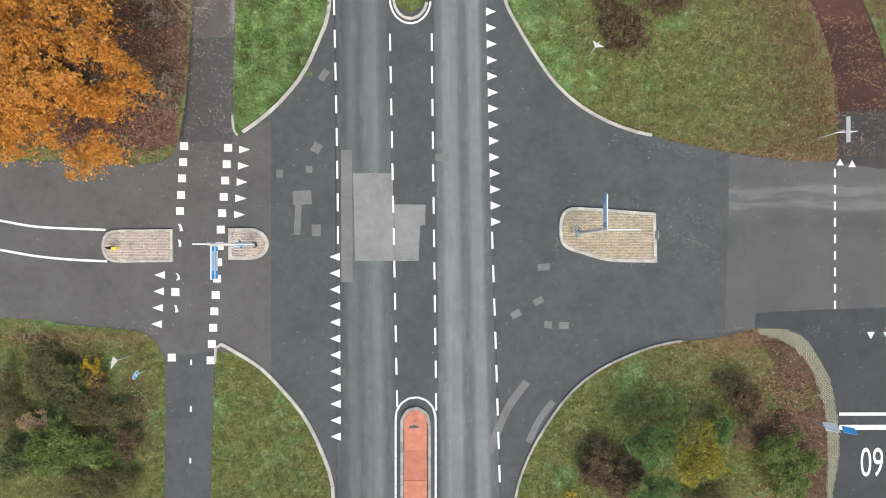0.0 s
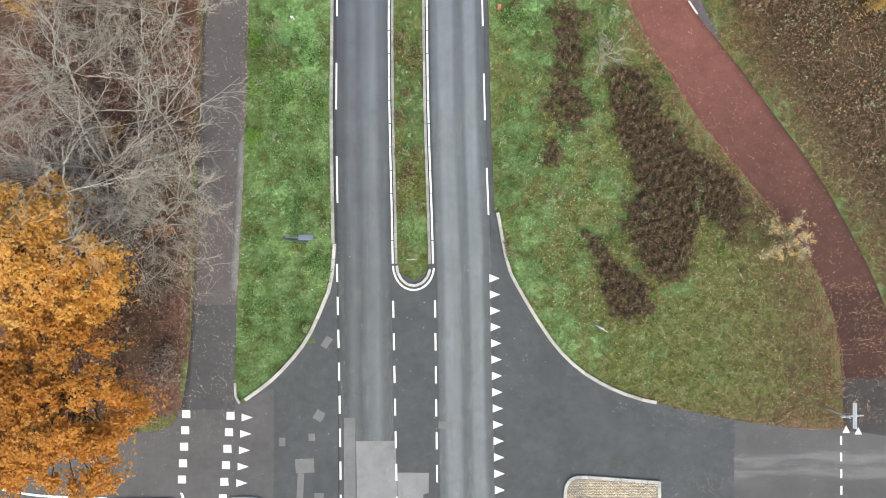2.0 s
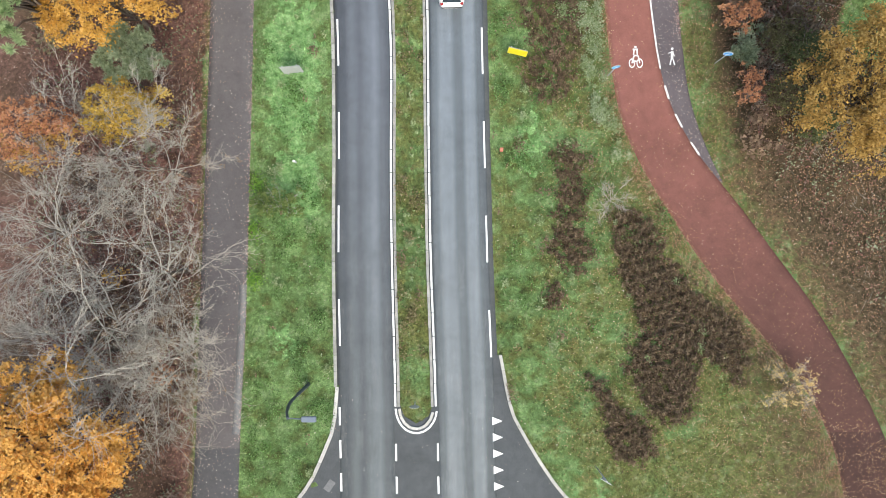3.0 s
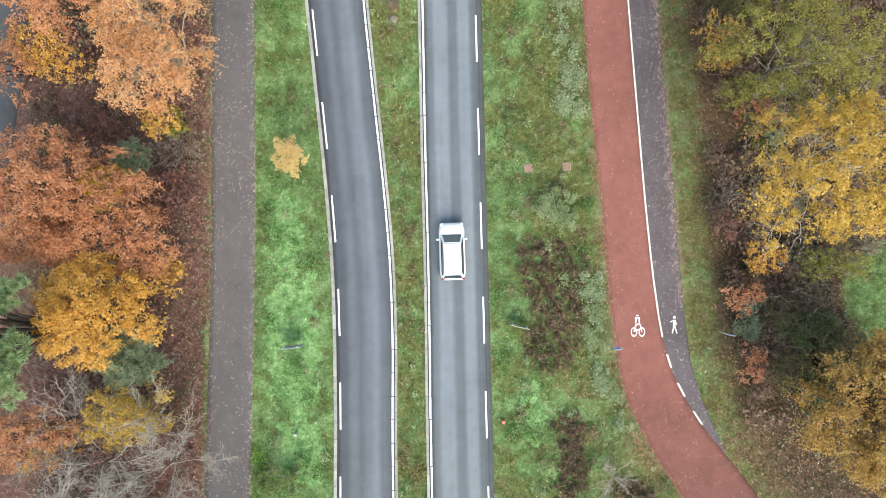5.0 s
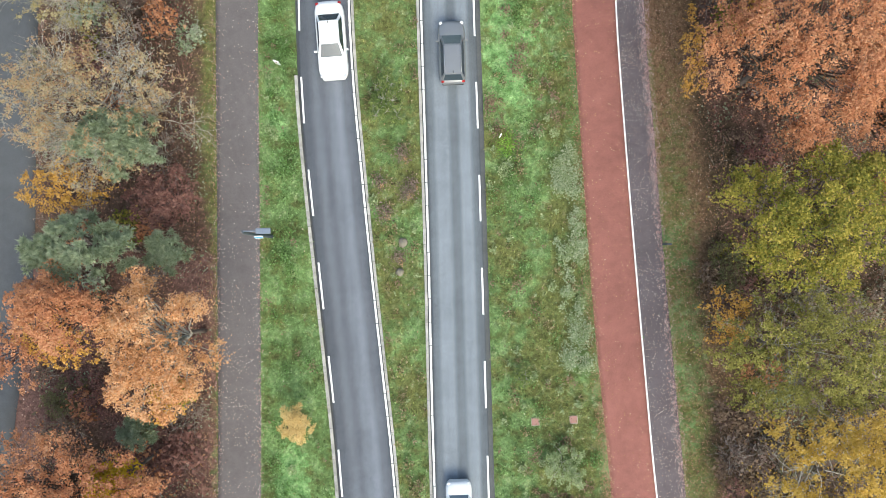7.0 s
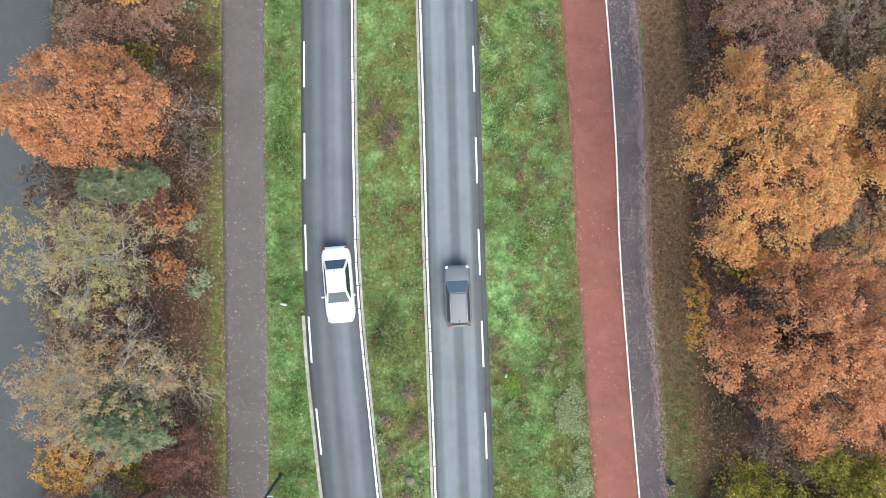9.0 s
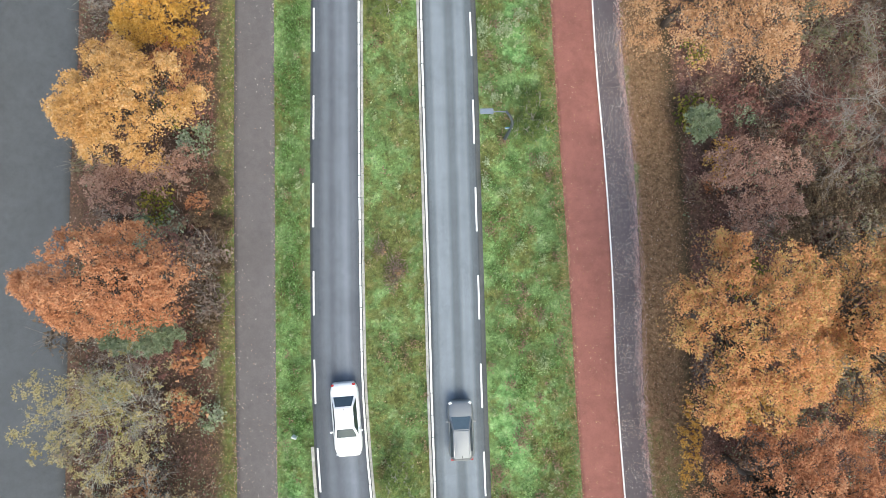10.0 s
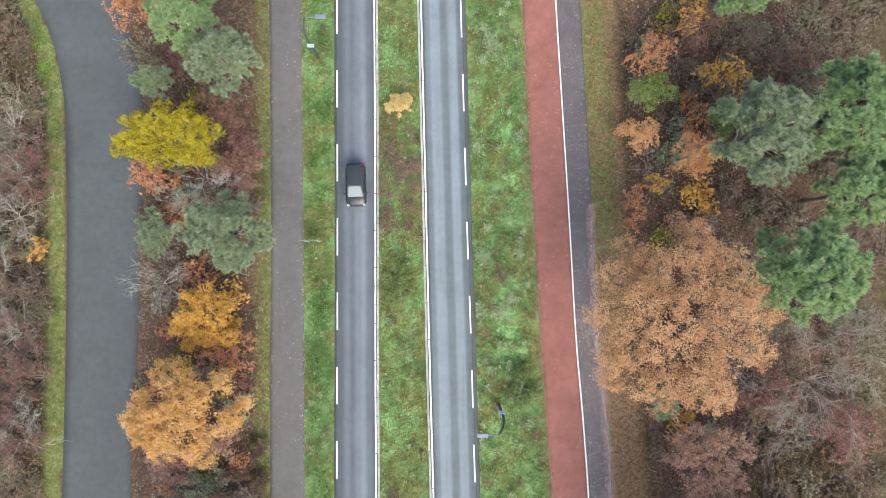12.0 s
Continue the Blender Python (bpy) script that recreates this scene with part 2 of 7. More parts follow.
def plain(name, c, rough=0.5, metal=0.0, spec=0.5):
    n = Nodes(name, rough, spec)
    n.b.inputs["Metallic"].default_value = metal
    return n.done(n.mix(0.35, c, n.ramp(n.noise(3.0, 4), (0.3, 0.75), (0.7, 1.15)), "MULTIPLY"))


M_STEEL = plain("galvanised_steel", (0.6, 0.62, 0.63), 0.5, 0.4)
M_POLE_DARK = plain("pole_dark_grey", (0.06, 0.075, 0.09), 0.55)
M_LAMP_GREY = plain("lamp_housing_grey", (0.16, 0.19, 0.24), 0.5)
M_GLASSLAMP = plain("lamp_glass", (0.7, 0.72, 0.72), 0.2)
M_BLUE = plain("sign_blue", (0.055, 0.35, 0.78), 0.4)
M_SIGNWHITE = plain("sign_white", (0.82, 0.83, 0.83), 0.4)
M_YELLOW = plain("sign_yellow", (0.8, 0.68, 0.03), 0.45)
M_SIGNBACK = plain("sign_back_grey", (0.42, 0.44, 0.44), 0.5, 0.3)
M_BLACK = plain("black_rubber", (0.02, 0.02, 0.02), 0.8)
M_STONE = plain("boulder", (0.2, 0.18, 0.14), 0.95, 0.0, 0.1)
M_COVER = plain("cover_concrete", (0.36, 0.2, 0.17), 0.95, 0.0, 0.1)


def carpaint(name, c, metal=0.0):
    n = Nodes(name, 0.42, 0.4)
    n.b.inputs["Coat Weight"].default_value = 0.4
    n.b.inputs["Coat Roughness"].default_value = 0.1
    n.b.inputs["Metallic"].default_value = metal
    return n.done(n.mix(0.2, c, n.ramp(n.noise(1.4, 3), (0.3, 0.8), (0.7, 1.1)), "MULTIPLY"))


M_CARWHITE = carpaint("car_paint_white", (0.8, 0.81, 0.82))
M_CARGREY = carpaint("car_paint_grey", (0.22, 0.23, 0.24), 0.3)
M_CARBLACK = carpaint("car_paint_black", (0.022, 0.025, 0.03))
M_CARGLASS = plain("car_glass", (0.03, 0.045, 0.055), 0.08, 0.0, 0.9)
M_WINDSCREEN = plain("car_windscreen", (0.09, 0.12, 0.135), 0.1, 0.0, 1.0)
M_WINDSCREEN.node_tree.nodes["Principled BSDF"].inputs["IOR"].default_value = 1.6
M_LIGHTS = plain("car_light_clear", (0.6, 0.62, 0.64), 0.15)
M_TAIL = plain("car_light_red", (0.35, 0.02, 0.02), 0.2)
M_RIM = plain("car_rim", (0.5, 0.5, 0.52), 0.35, 0.7)


def ground_material(name, blade=False):
    """Grass, moss, dry grass and leaf litter by the ground's attributes; blades take the same colours, each a little brighter or darker."""
    n = Nodes(name, 0.95, 0.1)
    big, mid, fine = n.noise(0.32, 5, 0.65), n.noise(0.75, 5, 0.68, shift=3), n.noise(7.0, 5, 0.75)
    grass = n.ramp(mid, (0.34, (0.1, 0.11, 0.04)), (0.42, (0.115, 0.16, 0.054)), (0.49, (0.133, 0.206, 0.074)), (0.55, (0.155, 0.245, 0.091)), (0.62, (0.195, 0.283, 0.114)), (0.7, (0.235, 0.333, 0.16)))
    dry = n.ramp(n.noise(1.6, 6, 0.72, shift=17), (0.32, (0.085, 0.08, 0.032)), (0.45, (0.132, 0.14, 0.044)), (0.55, (0.17, 0.172, 0.06)), (0.66, (0.225, 0.205, 0.1)))
    moss = n.ramp(n.noise(1.8, 6, 0.72, shift=12), (0.33, (0.09, 0.17, 0.055)), (0.46, (0.165, 0.305, 0.105)), (0.6, (0.27, 0.43, 0.18)), (0.7, (0.34, 0.49, 0.23)))
    grass = n.mix(0.8, grass, n.ramp(n.noise(0.22, 4, 0.6, shift=50), (0.36, 0.8), (0.5, 1.0), (0.64, 1.3)), "MULTIPLY")
    m = n.math("ADD", n.attr("moss"), n.math("MULTIPLY", n.math("SUBTRACT", n.noise(1.0, 5, 0.68, shift=14), 0.5), 1.8))
    grass = n.mix(n.ramp(m, (0.46, 0.0), (0.54, 0.95)), grass, moss)
    d = n.math("ADD", n.attr("dry"), n.math("MULTIPLY", n.math("SUBTRACT", big, 0.5), 1.7))
    d = n.math("ADD", d, n.math("MULTIPLY", n.math("SUBTRACT", n.noise(1.4, 5, 0.7, shift=30), 0.5), 1.3))
    col = n.mix(n.ramp(d, (0.4, 0.0), (0.7, 0.85)), grass, dry)
    weed = n.noise(1.7, 5, 0.66, shift=41)
    col = n.mix(n.ramp(weed, (0.57, 0.0), (0.62, 0.45)), col, n.ramp(fine, (0.35, (0.15, 0.2, 0.075)), (0.6, (0.33, 0.39, 0.21))))
    gone = n.noise(0.9, 5, 0.7, shift=47)
    col = n.mix(n.ramp(gone, (0.65, 0.0), (0.72, 0.28)), col, n.ramp(fine, (0.35, (0.1, 0.07, 0.045)), (0.6, (0.25, 0.18, 0.11))))
    litter = n.ramp(n.noise(3.0, 6, 0.75, shift=5), (0.3, (0.1, 0.067, 0.038)), (0.45, (0.19, 0.12, 0.067)), (0.6, (0.28, 0.18, 0.103)), (0.75, (0.36, 0.25, 0.152)))
    red = n.ramp(n.noise(2.2, 6, 0.75, shift=8), (0.3, (0.085, 0.053, 0.044)), (0.5, (0.19, 0.108, 0.086)), (0.72, (0.31, 0.19, 0.15)))
    # dark brown litter; its darkness also stands in for the woods' shadow
    humus_shade = n.ramp(n.noise(2.6, 6, 0.75, shift=15), (0.3, (0.04, 0.032, 0.018)), (0.5, (0.095, 0.072, 0.042)), (0.72, (0.175, 0.128, 0.078)))
    litter = n.mix(n.ramp(n.attr("red"), (0.0, 0.0), (0.5, 1.0)), litter, humus_shade)
    litter = n.mix(n.ramp(n.attr("red"), (0.5, 0.0), (0.9, 1.0)), litter, red)
    l = n.math("ADD", n.attr("litter"), n.math("MULTIPLY", n.math("SUBTRACT", n.noise(1.3, 6, 0.75, shift=2), 0.5), 1.1))
    col = n.mix(n.ramp(l, (0.35, 0.0), (0.68, 1.0)), col, litter)
    clump = n.noise(4.5, 4, 0.7, shift=21)
    col = n.mix(0.5, col, n.ramp(clump, (0.36, 0.6), (0.5, 1.0), (0.64, 1.4)), "MULTIPLY")
    if blade:
        col = n.mix(1.0, col, n.ramp(n.island(), (0.0, 0.6), (0.5, 1.0), (0.85, 1.38), (1.0, 1.85)), "MULTIPLY")
        return n.done(col)
    speck = n.noise(22, 3, 0.8)
    col = n.mix(0.65, col, n.ramp(speck, (0.32, 0.4), (0.5, 1.0), (0.68, 1.6)), "MULTIPLY")
    n.bump(n.math("ADD", speck, fine), 0.9, 0.06)
    return n.done(col)


def leaf_material(name, *stops, own=0.38, glow=0.35):
    """Leaves whose tone goes from leaf to leaf and from clump to clump."""
    n = Nodes(name, 0.65, 0.25)
    f = n.math("ADD", n.math("MULTIPLY", n.island(), own), n.math("MULTIPLY", n.attr("tone"), 1 - own))
    col = n.ramp(f, *[(i / (len(stops) - 1) * 0.8 + 0.1, c) for i, c in enumerate(stops)])
    tr = n.node("ShaderNodeBsdfTranslucent", Color=col)
    mx = n.node("ShaderNodeMixShader", Fac=glow)
    n.t.links.new(n.b.outputs[0], mx.inputs[1])
    n.t.links.new(tr.outputs[0], mx.inputs[2])
    n.t.links.new(mx.outputs[0], n.t.nodes["Material Output"].inputs[0])
    return n.done(col)


def bark(name, c):
    n = Nodes(name, 0.9, 0.15)
    return n.done(n.ramp(n.noise(6, 5, 0.7), (0.3, tuple(v * 0.55 for v in c)), (0.7, c)))


M_GROUND = ground_material("verge_and_forest_floor")
M_BLADE = ground_material("grass_blades", True)
M_BARK = bark("bark_brown", (0.19, 0.15, 0.12))
M_TWIG_GREY = bark("twig_pale_grey", (0.56, 0.51, 0.44))
M_TWIG_LICHEN = bark("twig_lichen", (0.53, 0.5, 0.42))
M_TWIG_BROWN = bark("twig_red_brown", (0.24, 0.15, 0.13))
M_SLAT = plain("slat_grey", (0.2, 0.22, 0.23), 0.6)
M_TWIG_DUSK = bark("twig_dusk", (0.42, 0.37, 0.32))
M_BIRCH = bark("birch_white", (0.75, 0.72, 0.66))

LEAF = {
    "orange": leaf_material("leaf_orange", (0.32, 0.125, 0.026), (0.54, 0.235, 0.044), (0.64, 0.32, 0.075), (0.7, 0.41, 0.13)),
    "gold": leaf_material("leaf_gold", (0.34, 0.18, 0.04), (0.6, 0.33, 0.065), (0.72, 0.44, 0.11), (0.79, 0.54, 0.2)),
    "yellow": leaf_material("leaf_yellow", (0.28, 0.19, 0.015), (0.5, 0.345, 0.02), (0.62, 0.45, 0.035), (0.72, 0.56, 0.09)),
    "rust": leaf_material("leaf_rust", (0.28, 0.115, 0.055), (0.48, 0.215, 0.105), (0.6, 0.3, 0.155), (0.67, 0.4, 0.23)),
    "peach": leaf_material("leaf_peach", (0.32, 0.16, 0.06), (0.6, 0.3, 0.13), (0.7, 0.42, 0.22), (0.74, 0.52, 0.3)),
    "mixed": leaf_material("leaf_mixed", (0.33, 0.165, 0.06), (0.6, 0.28, 0.125), (0.66, 0.34, 0.155), (0.5, 0.36, 0.12), (0.65, 0.42, 0.22), own=0.4),
    "faded": leaf_material("leaf_faded", (0.24, 0.16, 0.095), (0.44, 0.27, 0.14), (0.42, 0.36, 0.21), (0.53, 0.35, 0.19), own=0.4),
    "amber": leaf_material("leaf_amber", (0.28, 0.17, 0.03), (0.5, 0.33, 0.06), (0.64, 0.44, 0.1), (0.75, 0.56, 0.22), own=0.4),
    "fadegold": leaf_material("leaf_faded_gold", (0.21, 0.165, 0.075), (0.37, 0.3, 0.125), (0.41, 0.36, 0.2), (0.46, 0.36, 0.2), own=0.4),
    "pink": leaf_material("fallen_leaf_pink", (0.3, 0.14, 0.12), (0.46, 0.26, 0.23), (0.6, 0.42, 0.39), (0.75, 0.62, 0.58), own=0.85, glow=0.1),
    "lime": leaf_material("leaf_lime_green", (0.12, 0.25, 0.03), (0.2, 0.38, 0.05), (0.3, 0.48, 0.09)),
    "ochre": leaf_material("leaf_ochre", (0.23, 0.14, 0.04), (0.4, 0.25, 0.07), (0.5, 0.33, 0.1), (0.57, 0.41, 0.16), own=0.4),
    "thicket": leaf_material("leaf_thicket", (0.09, 0.065, 0.045), (0.21, 0.155, 0.11), (0.24, 0.145, 0.105), (0.2, 0.2, 0.11), (0.34, 0.27, 0.2), own=0.3),
    "apricot": leaf_material("leaf_apricot", (0.38, 0.21, 0.07), (0.6, 0.34, 0.115), (0.7, 0.44, 0.19), (0.74, 0.54, 0.29)),
    "weed": leaf_material("leaf_weed", (0.12, 0.16, 0.065), (0.23, 0.3, 0.13), (0.34, 0.41, 0.21), (0.46, 0.51, 0.31)),
    "pale_weed": leaf_material("leaf_pale_weed", (0.16, 0.22, 0.1), (0.29, 0.36, 0.19), (0.41, 0.47, 0.29), (0.53, 0.57, 0.4)),
    "golden_oak": leaf_material("leaf_golden_oak", (0.4, 0.19, 0.042), (0.66, 0.345, 0.075), (0.76, 0.45, 0.125), (0.81, 0.54, 0.21)),
    "strewn": leaf_material("fallen_leaf_tan", (0.2, 0.1, 0.04), (0.38, 0.22, 0.1), (0.54, 0.36, 0.19), (0.74, 0.6, 0.42), own=0.8, glow=0.1),
    "rosy": leaf_material("leaf_dusty_rose", (0.22, 0.12, 0.09), (0.4, 0.23, 0.165), (0.5, 0.32, 0.24), (0.58, 0.42, 0.33)),
    "bank": leaf_material("fallen_leaf_rust", (0.14, 0.065, 0.04), (0.29, 0.14, 0.08), (0.42, 0.23, 0.135), (0.6, 0.42, 0.3), own=0.85, glow=0.1),
    "moor": leaf_material("leaf_dull_olive", (0.09, 0.1, 0.024), (0.21, 0.2, 0.05), (0.35, 0.32, 0.08), (0.47, 0.42, 0.13), own=0.45),
    "tan": leaf_material("leaf_tan", (0.3, 0.16, 0.08), (0.48, 0.265, 0.135), (0.58, 0.36, 0.2), (0.65, 0.45, 0.28)),
    "olive": leaf_material("leaf_olive", (0.1, 0.12, 0.02), (0.21, 0.21, 0.035), (0.37, 0.32, 0.055), (0.56, 0.42, 0.11), own=0.5),
    "pine": leaf_material("needle_green", (0.1, 0.15, 0.06), (0.22, 0.315, 0.14), (0.36, 0.47, 0.235), (0.5, 0.59, 0.35)),
    "shrub": leaf_material("needle_grey_green", (0.11, 0.14, 0.075), (0.225, 0.275, 0.155), (0.335, 0.39, 0.25), (0.45, 0.5, 0.35)),
    "sapling": leaf_material("needle_fresh_green", (0.05, 0.09, 0.03), (0.125, 0.22, 0.07), (0.22, 0.34, 0.125), (0.36, 0.48, 0.23)),
    "fern": leaf_material("leaf_yellow_green", (0.05, 0.075, 0.022), (0.125, 0.175, 0.05), (0.22, 0.28, 0.085), (0.34, 0.38, 0.14)),
    "lemon": leaf_material("leaf_green_yellow", (0.18, 0.15, 0.012), (0.36, 0.3, 0.018), (0.5, 0.41, 0.03), (0.6, 0.49, 0.08)),
    "red": leaf_material("leaf_dark_red", (0.15, 0.075, 0.062), (0.28, 0.14, 0.11), (0.38, 0.21, 0.17)),
    "brown": leaf_material("leaf_brown", (0.12, 0.08, 0.055), (0.24, 0.165, 0.11), (0.37, 0.265, 0.18)),
    "heath": leaf_material("heath_brown", (0.056, 0.04, 0.023), (0.125, 0.086, 0.051), (0.205, 0.147, 0.09), (0.35, 0.265, 0.175)),
    "dusk": leaf_material("leaf_grey_brown", (0.1, 0.075, 0.06), (0.22, 0.16, 0.13), (0.36, 0.28, 0.23)),
    "grass": leaf_material("blade_green", (0.035, 0.06, 0.015), (0.08, 0.15, 0.035), (0.15, 0.28, 0.075), (0.3, 0.46, 0.2), own=0.65),
    "straw": leaf_material("blade_straw", (0.05, 0.042, 0.02), (0.14, 0.12, 0.05), (0.27, 0.22, 0.11), (0.45, 0.38, 0.24), own=0.65),
    "leafy": leaf_material("leaf_fresh_green", (0.09, 0.13, 0.035), (0.19, 0.245, 0.07), (0.3, 0.35, 0.11), (0.42, 0.44, 0.18)),
    "palegold": leaf_material("leaf_pale_gold", (0.5, 0.33, 0.12), (0.7, 0.52, 0.22), (0.8, 0.66, 0.36)),
    "bramble": leaf_material("leaf_bramble", (0.07, 0.052, 0.032), (0.15, 0.115, 0.062), (0.19, 0.2, 0.08), (0.27, 0.23, 0.125), own=0.55),
    "thorn": leaf_material("leaf_dull_green", (0.042, 0.052, 0.022), (0.095, 0.115, 0.045), (0.165, 0.185, 0.075), (0.25, 0.245, 0.12)),
    "pale": leaf_material("fallen_leaf_pale", (0.4, 0.25, 0.19), (0.57, 0.43, 0.36), (0.7, 0.6, 0.54), (0.8, 0.75, 0.7), own=0.9, glow=0.1),
    "fallen": leaf_material("fallen_leaf", (0.22, 0.1, 0.06), (0.45, 0.26, 0.16), (0.6, 0.44, 0.34), (0.78, 0.7, 0.62)),
}

# ---- plan: edges as x over y ----
WEST_L = Curve((-60, -6.8), (-16, -6.87), (0, -6.9), (16, -7.0), (26, -7.16), (34, -7.12), (41.5, -7.24), (47, -7.6), (52.4, -8.12), (57.8, -8.66), (63.3, -9.22), (68.8, -9.7), (75, -9.93), (84, -9.92), (100, -9.68), (124, -9.4), (240, -8.2))
WEST_R = Curve((-60, -2.6), (-10, -2.85), (0, -3.05), (13, -3.3), (18.6, -3.4), (26, -3.57), (32, -3.62), (38, -3.58), (43, -3.74), (47, -4.05), (52.4, -4.6), (58.6, -5.22), (65, -5.8), (70.5, -6.26), (75, -6.5), (80, -6.56), (91, -6.53), (111, -6.3), (124, -6.2), (240, -5.2))
EAST_L = Curve((-60, 0.1), (-10, -0.33), (0, -0.46), (13, -0.62), (18.6, -0.76), (26, -1.0), (32, -1.09), (41.5, -1.16), (50.6, -1.33), (58, -1.42), (67, -1.6), (75, -1.76), (82, -1.84), (96, -2.03), (111, -2.18), (124, -2.32), (240, -3.6))
EAST_R = Curve((-60, 4.4), (-14, 3.75), (0, 3.3), (14, 3.0), (19.4, 2.88), (24, 2.7), (32.4, 2.5), (41, 2.34), (50, 2.16), (58, 2.02), (67, 1.85), (75, 1.67), (82, 1.57), (91, 1.44), (96, 1.38), (106, 1.18), (112, 1.1), (124, 0.93), (240, -0.8))
PATH_L = Curve((6.5, -16.9), (8, -16.62), (10.2, -16.33), (14, -16.08), (18.6, -15.95), (28, -15.62), (43, -15.15), (59, -15.08), (75, -15.1), (91, -15.03), (106, -14.75), (124, -14.66), (240, -14.0))
PATH_R = Curve((6.5, -13.4), (10.6, -13.35), (14, -13.25), (22.3, -12.86), (28.5, -12.7), (43, -12.38), (59, -12.34), (75, -12.36), (91, -12.25), (106, -12.13), (124, -12.08), (240, -11.4))
RED_L = Curve((5.0, 25.5), (9.6, 25.38), (13.2, 24.72), (17.2, 22.95), (20.8, 20.04), (24.8, 16.8), (28.2, 14.5), (30.9, 12.9), (33.8, 11.47), (37, 10.76), (41.4, 10.28), (46.9, 9.86), (52.3, 9.36), (59, 8.87), (67, 8.42), (75, 8.0), (82.3, 7.72), (96, 6.98), (106.3, 6.54), (124, 5.89), (240, 1.5))
RED_R = Curve((5.0, 29.8), (9.6, 29.4), (12, 28.7), (15, 27.6), (18.6, 25.83), (22.3, 23.68), (26.2, 20.85), (28.6, 19.1), (30.5, 17.6), (32.3, 16.2), (33.8, 15.27), (35.6, 14.4), (37.9, 13.76), (40.6, 13.35), (45, 12.89), (52.3, 12.31), (58.9, 11.83), (66.7, 11.3), (75.2, 10.82), (82.3, 10.67), (91, 10.22), (96, 9.86), (106.2, 9.42), (124, 8.6), (240, 4.2))
FOOT_R = Curve((30.5, 17.75), (32.3, 16.9), (35.6, 15.75), (39.2, 15.22), (45, 14.78), (52.3, 14.21), (58.9, 13.7), (66.7, 13.2), (75.2, 12.66), (82.3, 12.6), (91, 12.2), (96, 11.75), (110.8, 11.15), (124, 10.6), (240, 6.2))
SERV_R = Curve((5.9, -31.5), (20, -30.5), (45, -28.6), (59, -26.9), (70, -26.7), (81, -26.4), (91, -26.1), (97.6, -25.6), (104, -25.4), (111, -25.1), (118, -25.1), (121, -25.5), (125, -26.9), (132, -31), (140, -38))
SERV_L = Curve((5.9, -37.5), (20, -36.5), (45, -34.6), (59, -33.2), (75, -32.2), (86, -31.8), (97.6, -31.4), (111, -31.25), (118, -31.5), (121.5, -32.2), (125.2, -33.7), (130, -37), (140, -46))

NW_KERB = [(-7.03, 17.5), (-7.28, 14.94), (-7.89, 13.31), (-8.73, 11.49), (-9.81, 10.04), (-11.26, 8.59), (-13.05, 7.3)]
SW_KERB = [(-14.1, -6.05), (-12.89, -6.74), (-11.62, -7.54), (-10.17, -8.99), (-8.72, -10.8), (-7.64, -12.98), (-7.02, -14.79), (-6.88, -16.5)]
NE_KERB = [(3.4, 19.5), (4.08, 16.04), (4.88, 14.41), (5.96, 12.59), (7.24, 10.78), (8.69, 9.4), (10.51, 8.31), (12.32, 7.62), (13.6, 7.33)]
NE_EDGE = [(13.6, 7.33), (15.23, 6.9), (18.51, 6.25), (21.78, 5.81), (23.97, 5.6), (25.3, 5.75)]
SE_KERB = [(4.5, -19.0), (4.76, -15.96), (5.42, -13.72), (6.69, -11.36), (8.32, -9.18), (10.14, -7.73), (11.96, -6.83), (13.77, -6.18), (15.23, -5.89)]
SE_EDGE = [(15.23, -5.89), (17.41, -5.74), (18.86, -5.38), (20.14, -5.05)]
CELL_OUT = [(20.14, -5.05), (21.78, -5.09), (23.23, -5.64), (24.32, -7.02), (25.05, -8.65), (25.45, -10.83), (25.56, -13.01), (25.3, -14.83), (25.05, -16.5)]
CELL_IN = [(20.5, -5.45), (22.3, -6.03), (23.55, -7.38), (24.3, -9.02), (24.72, -10.83), (24.85, -13.01), (24.83, -15.19), (24.7, -16.5)]
NW_EDGE = [(-16.62, 8.04), (-16.85, 7.0), (-17.41, 5.94), (-18.5, 5.55), (-21.03, 5.43), (-24.64, 5.8), (-28.26, 5.72), (-60, 6.4)]
SW_EDGE = [(-60, -2.6), (-28.25, -4.34), (-24.64, -4.74), (-21.02, -5.07), (-19.22, -5.29), (-18.2, -6.01), (-17.7, -7.17), (-17.62, -9.35)]

JUNCTION = np.concatenate([
    smooth_line(NW_KERB, 0.5), [(-13.36, 7.8)], smooth_line(NW_EDGE, 0.5), smooth_line(SW_EDGE, 0.5),
    [(-17.75, -16.0), (-18.0, -60), (-15.2, -60), (-14.8, -16.0), (-14.5, -6.9)], smooth_line(SW_KERB, 0.5), [(-6.8, -60), (4.2, -60)],
    smooth_line(SE_KERB, 0.5), smooth_line(SE_EDGE, 0.5)[1:], smooth_line(CELL_OUT, 0.5)[1:], [(24.6, -60), (33, -60), (33, -4.5), (70, -3.5), (70, 4.0), (29.7, 5.0)],
    smooth_line(NE_EDGE, 0.5)[::-1], smooth_line(NE_KERB, 0.5)[::-1][1:],
    [(-0.95, 19.4), (-0.9, 16.4), (-1.2, 15.6), (-1.98, 15.15), (-2.75, 15.6), (-3.05, 16.4), (-3.1, 17.5)]])


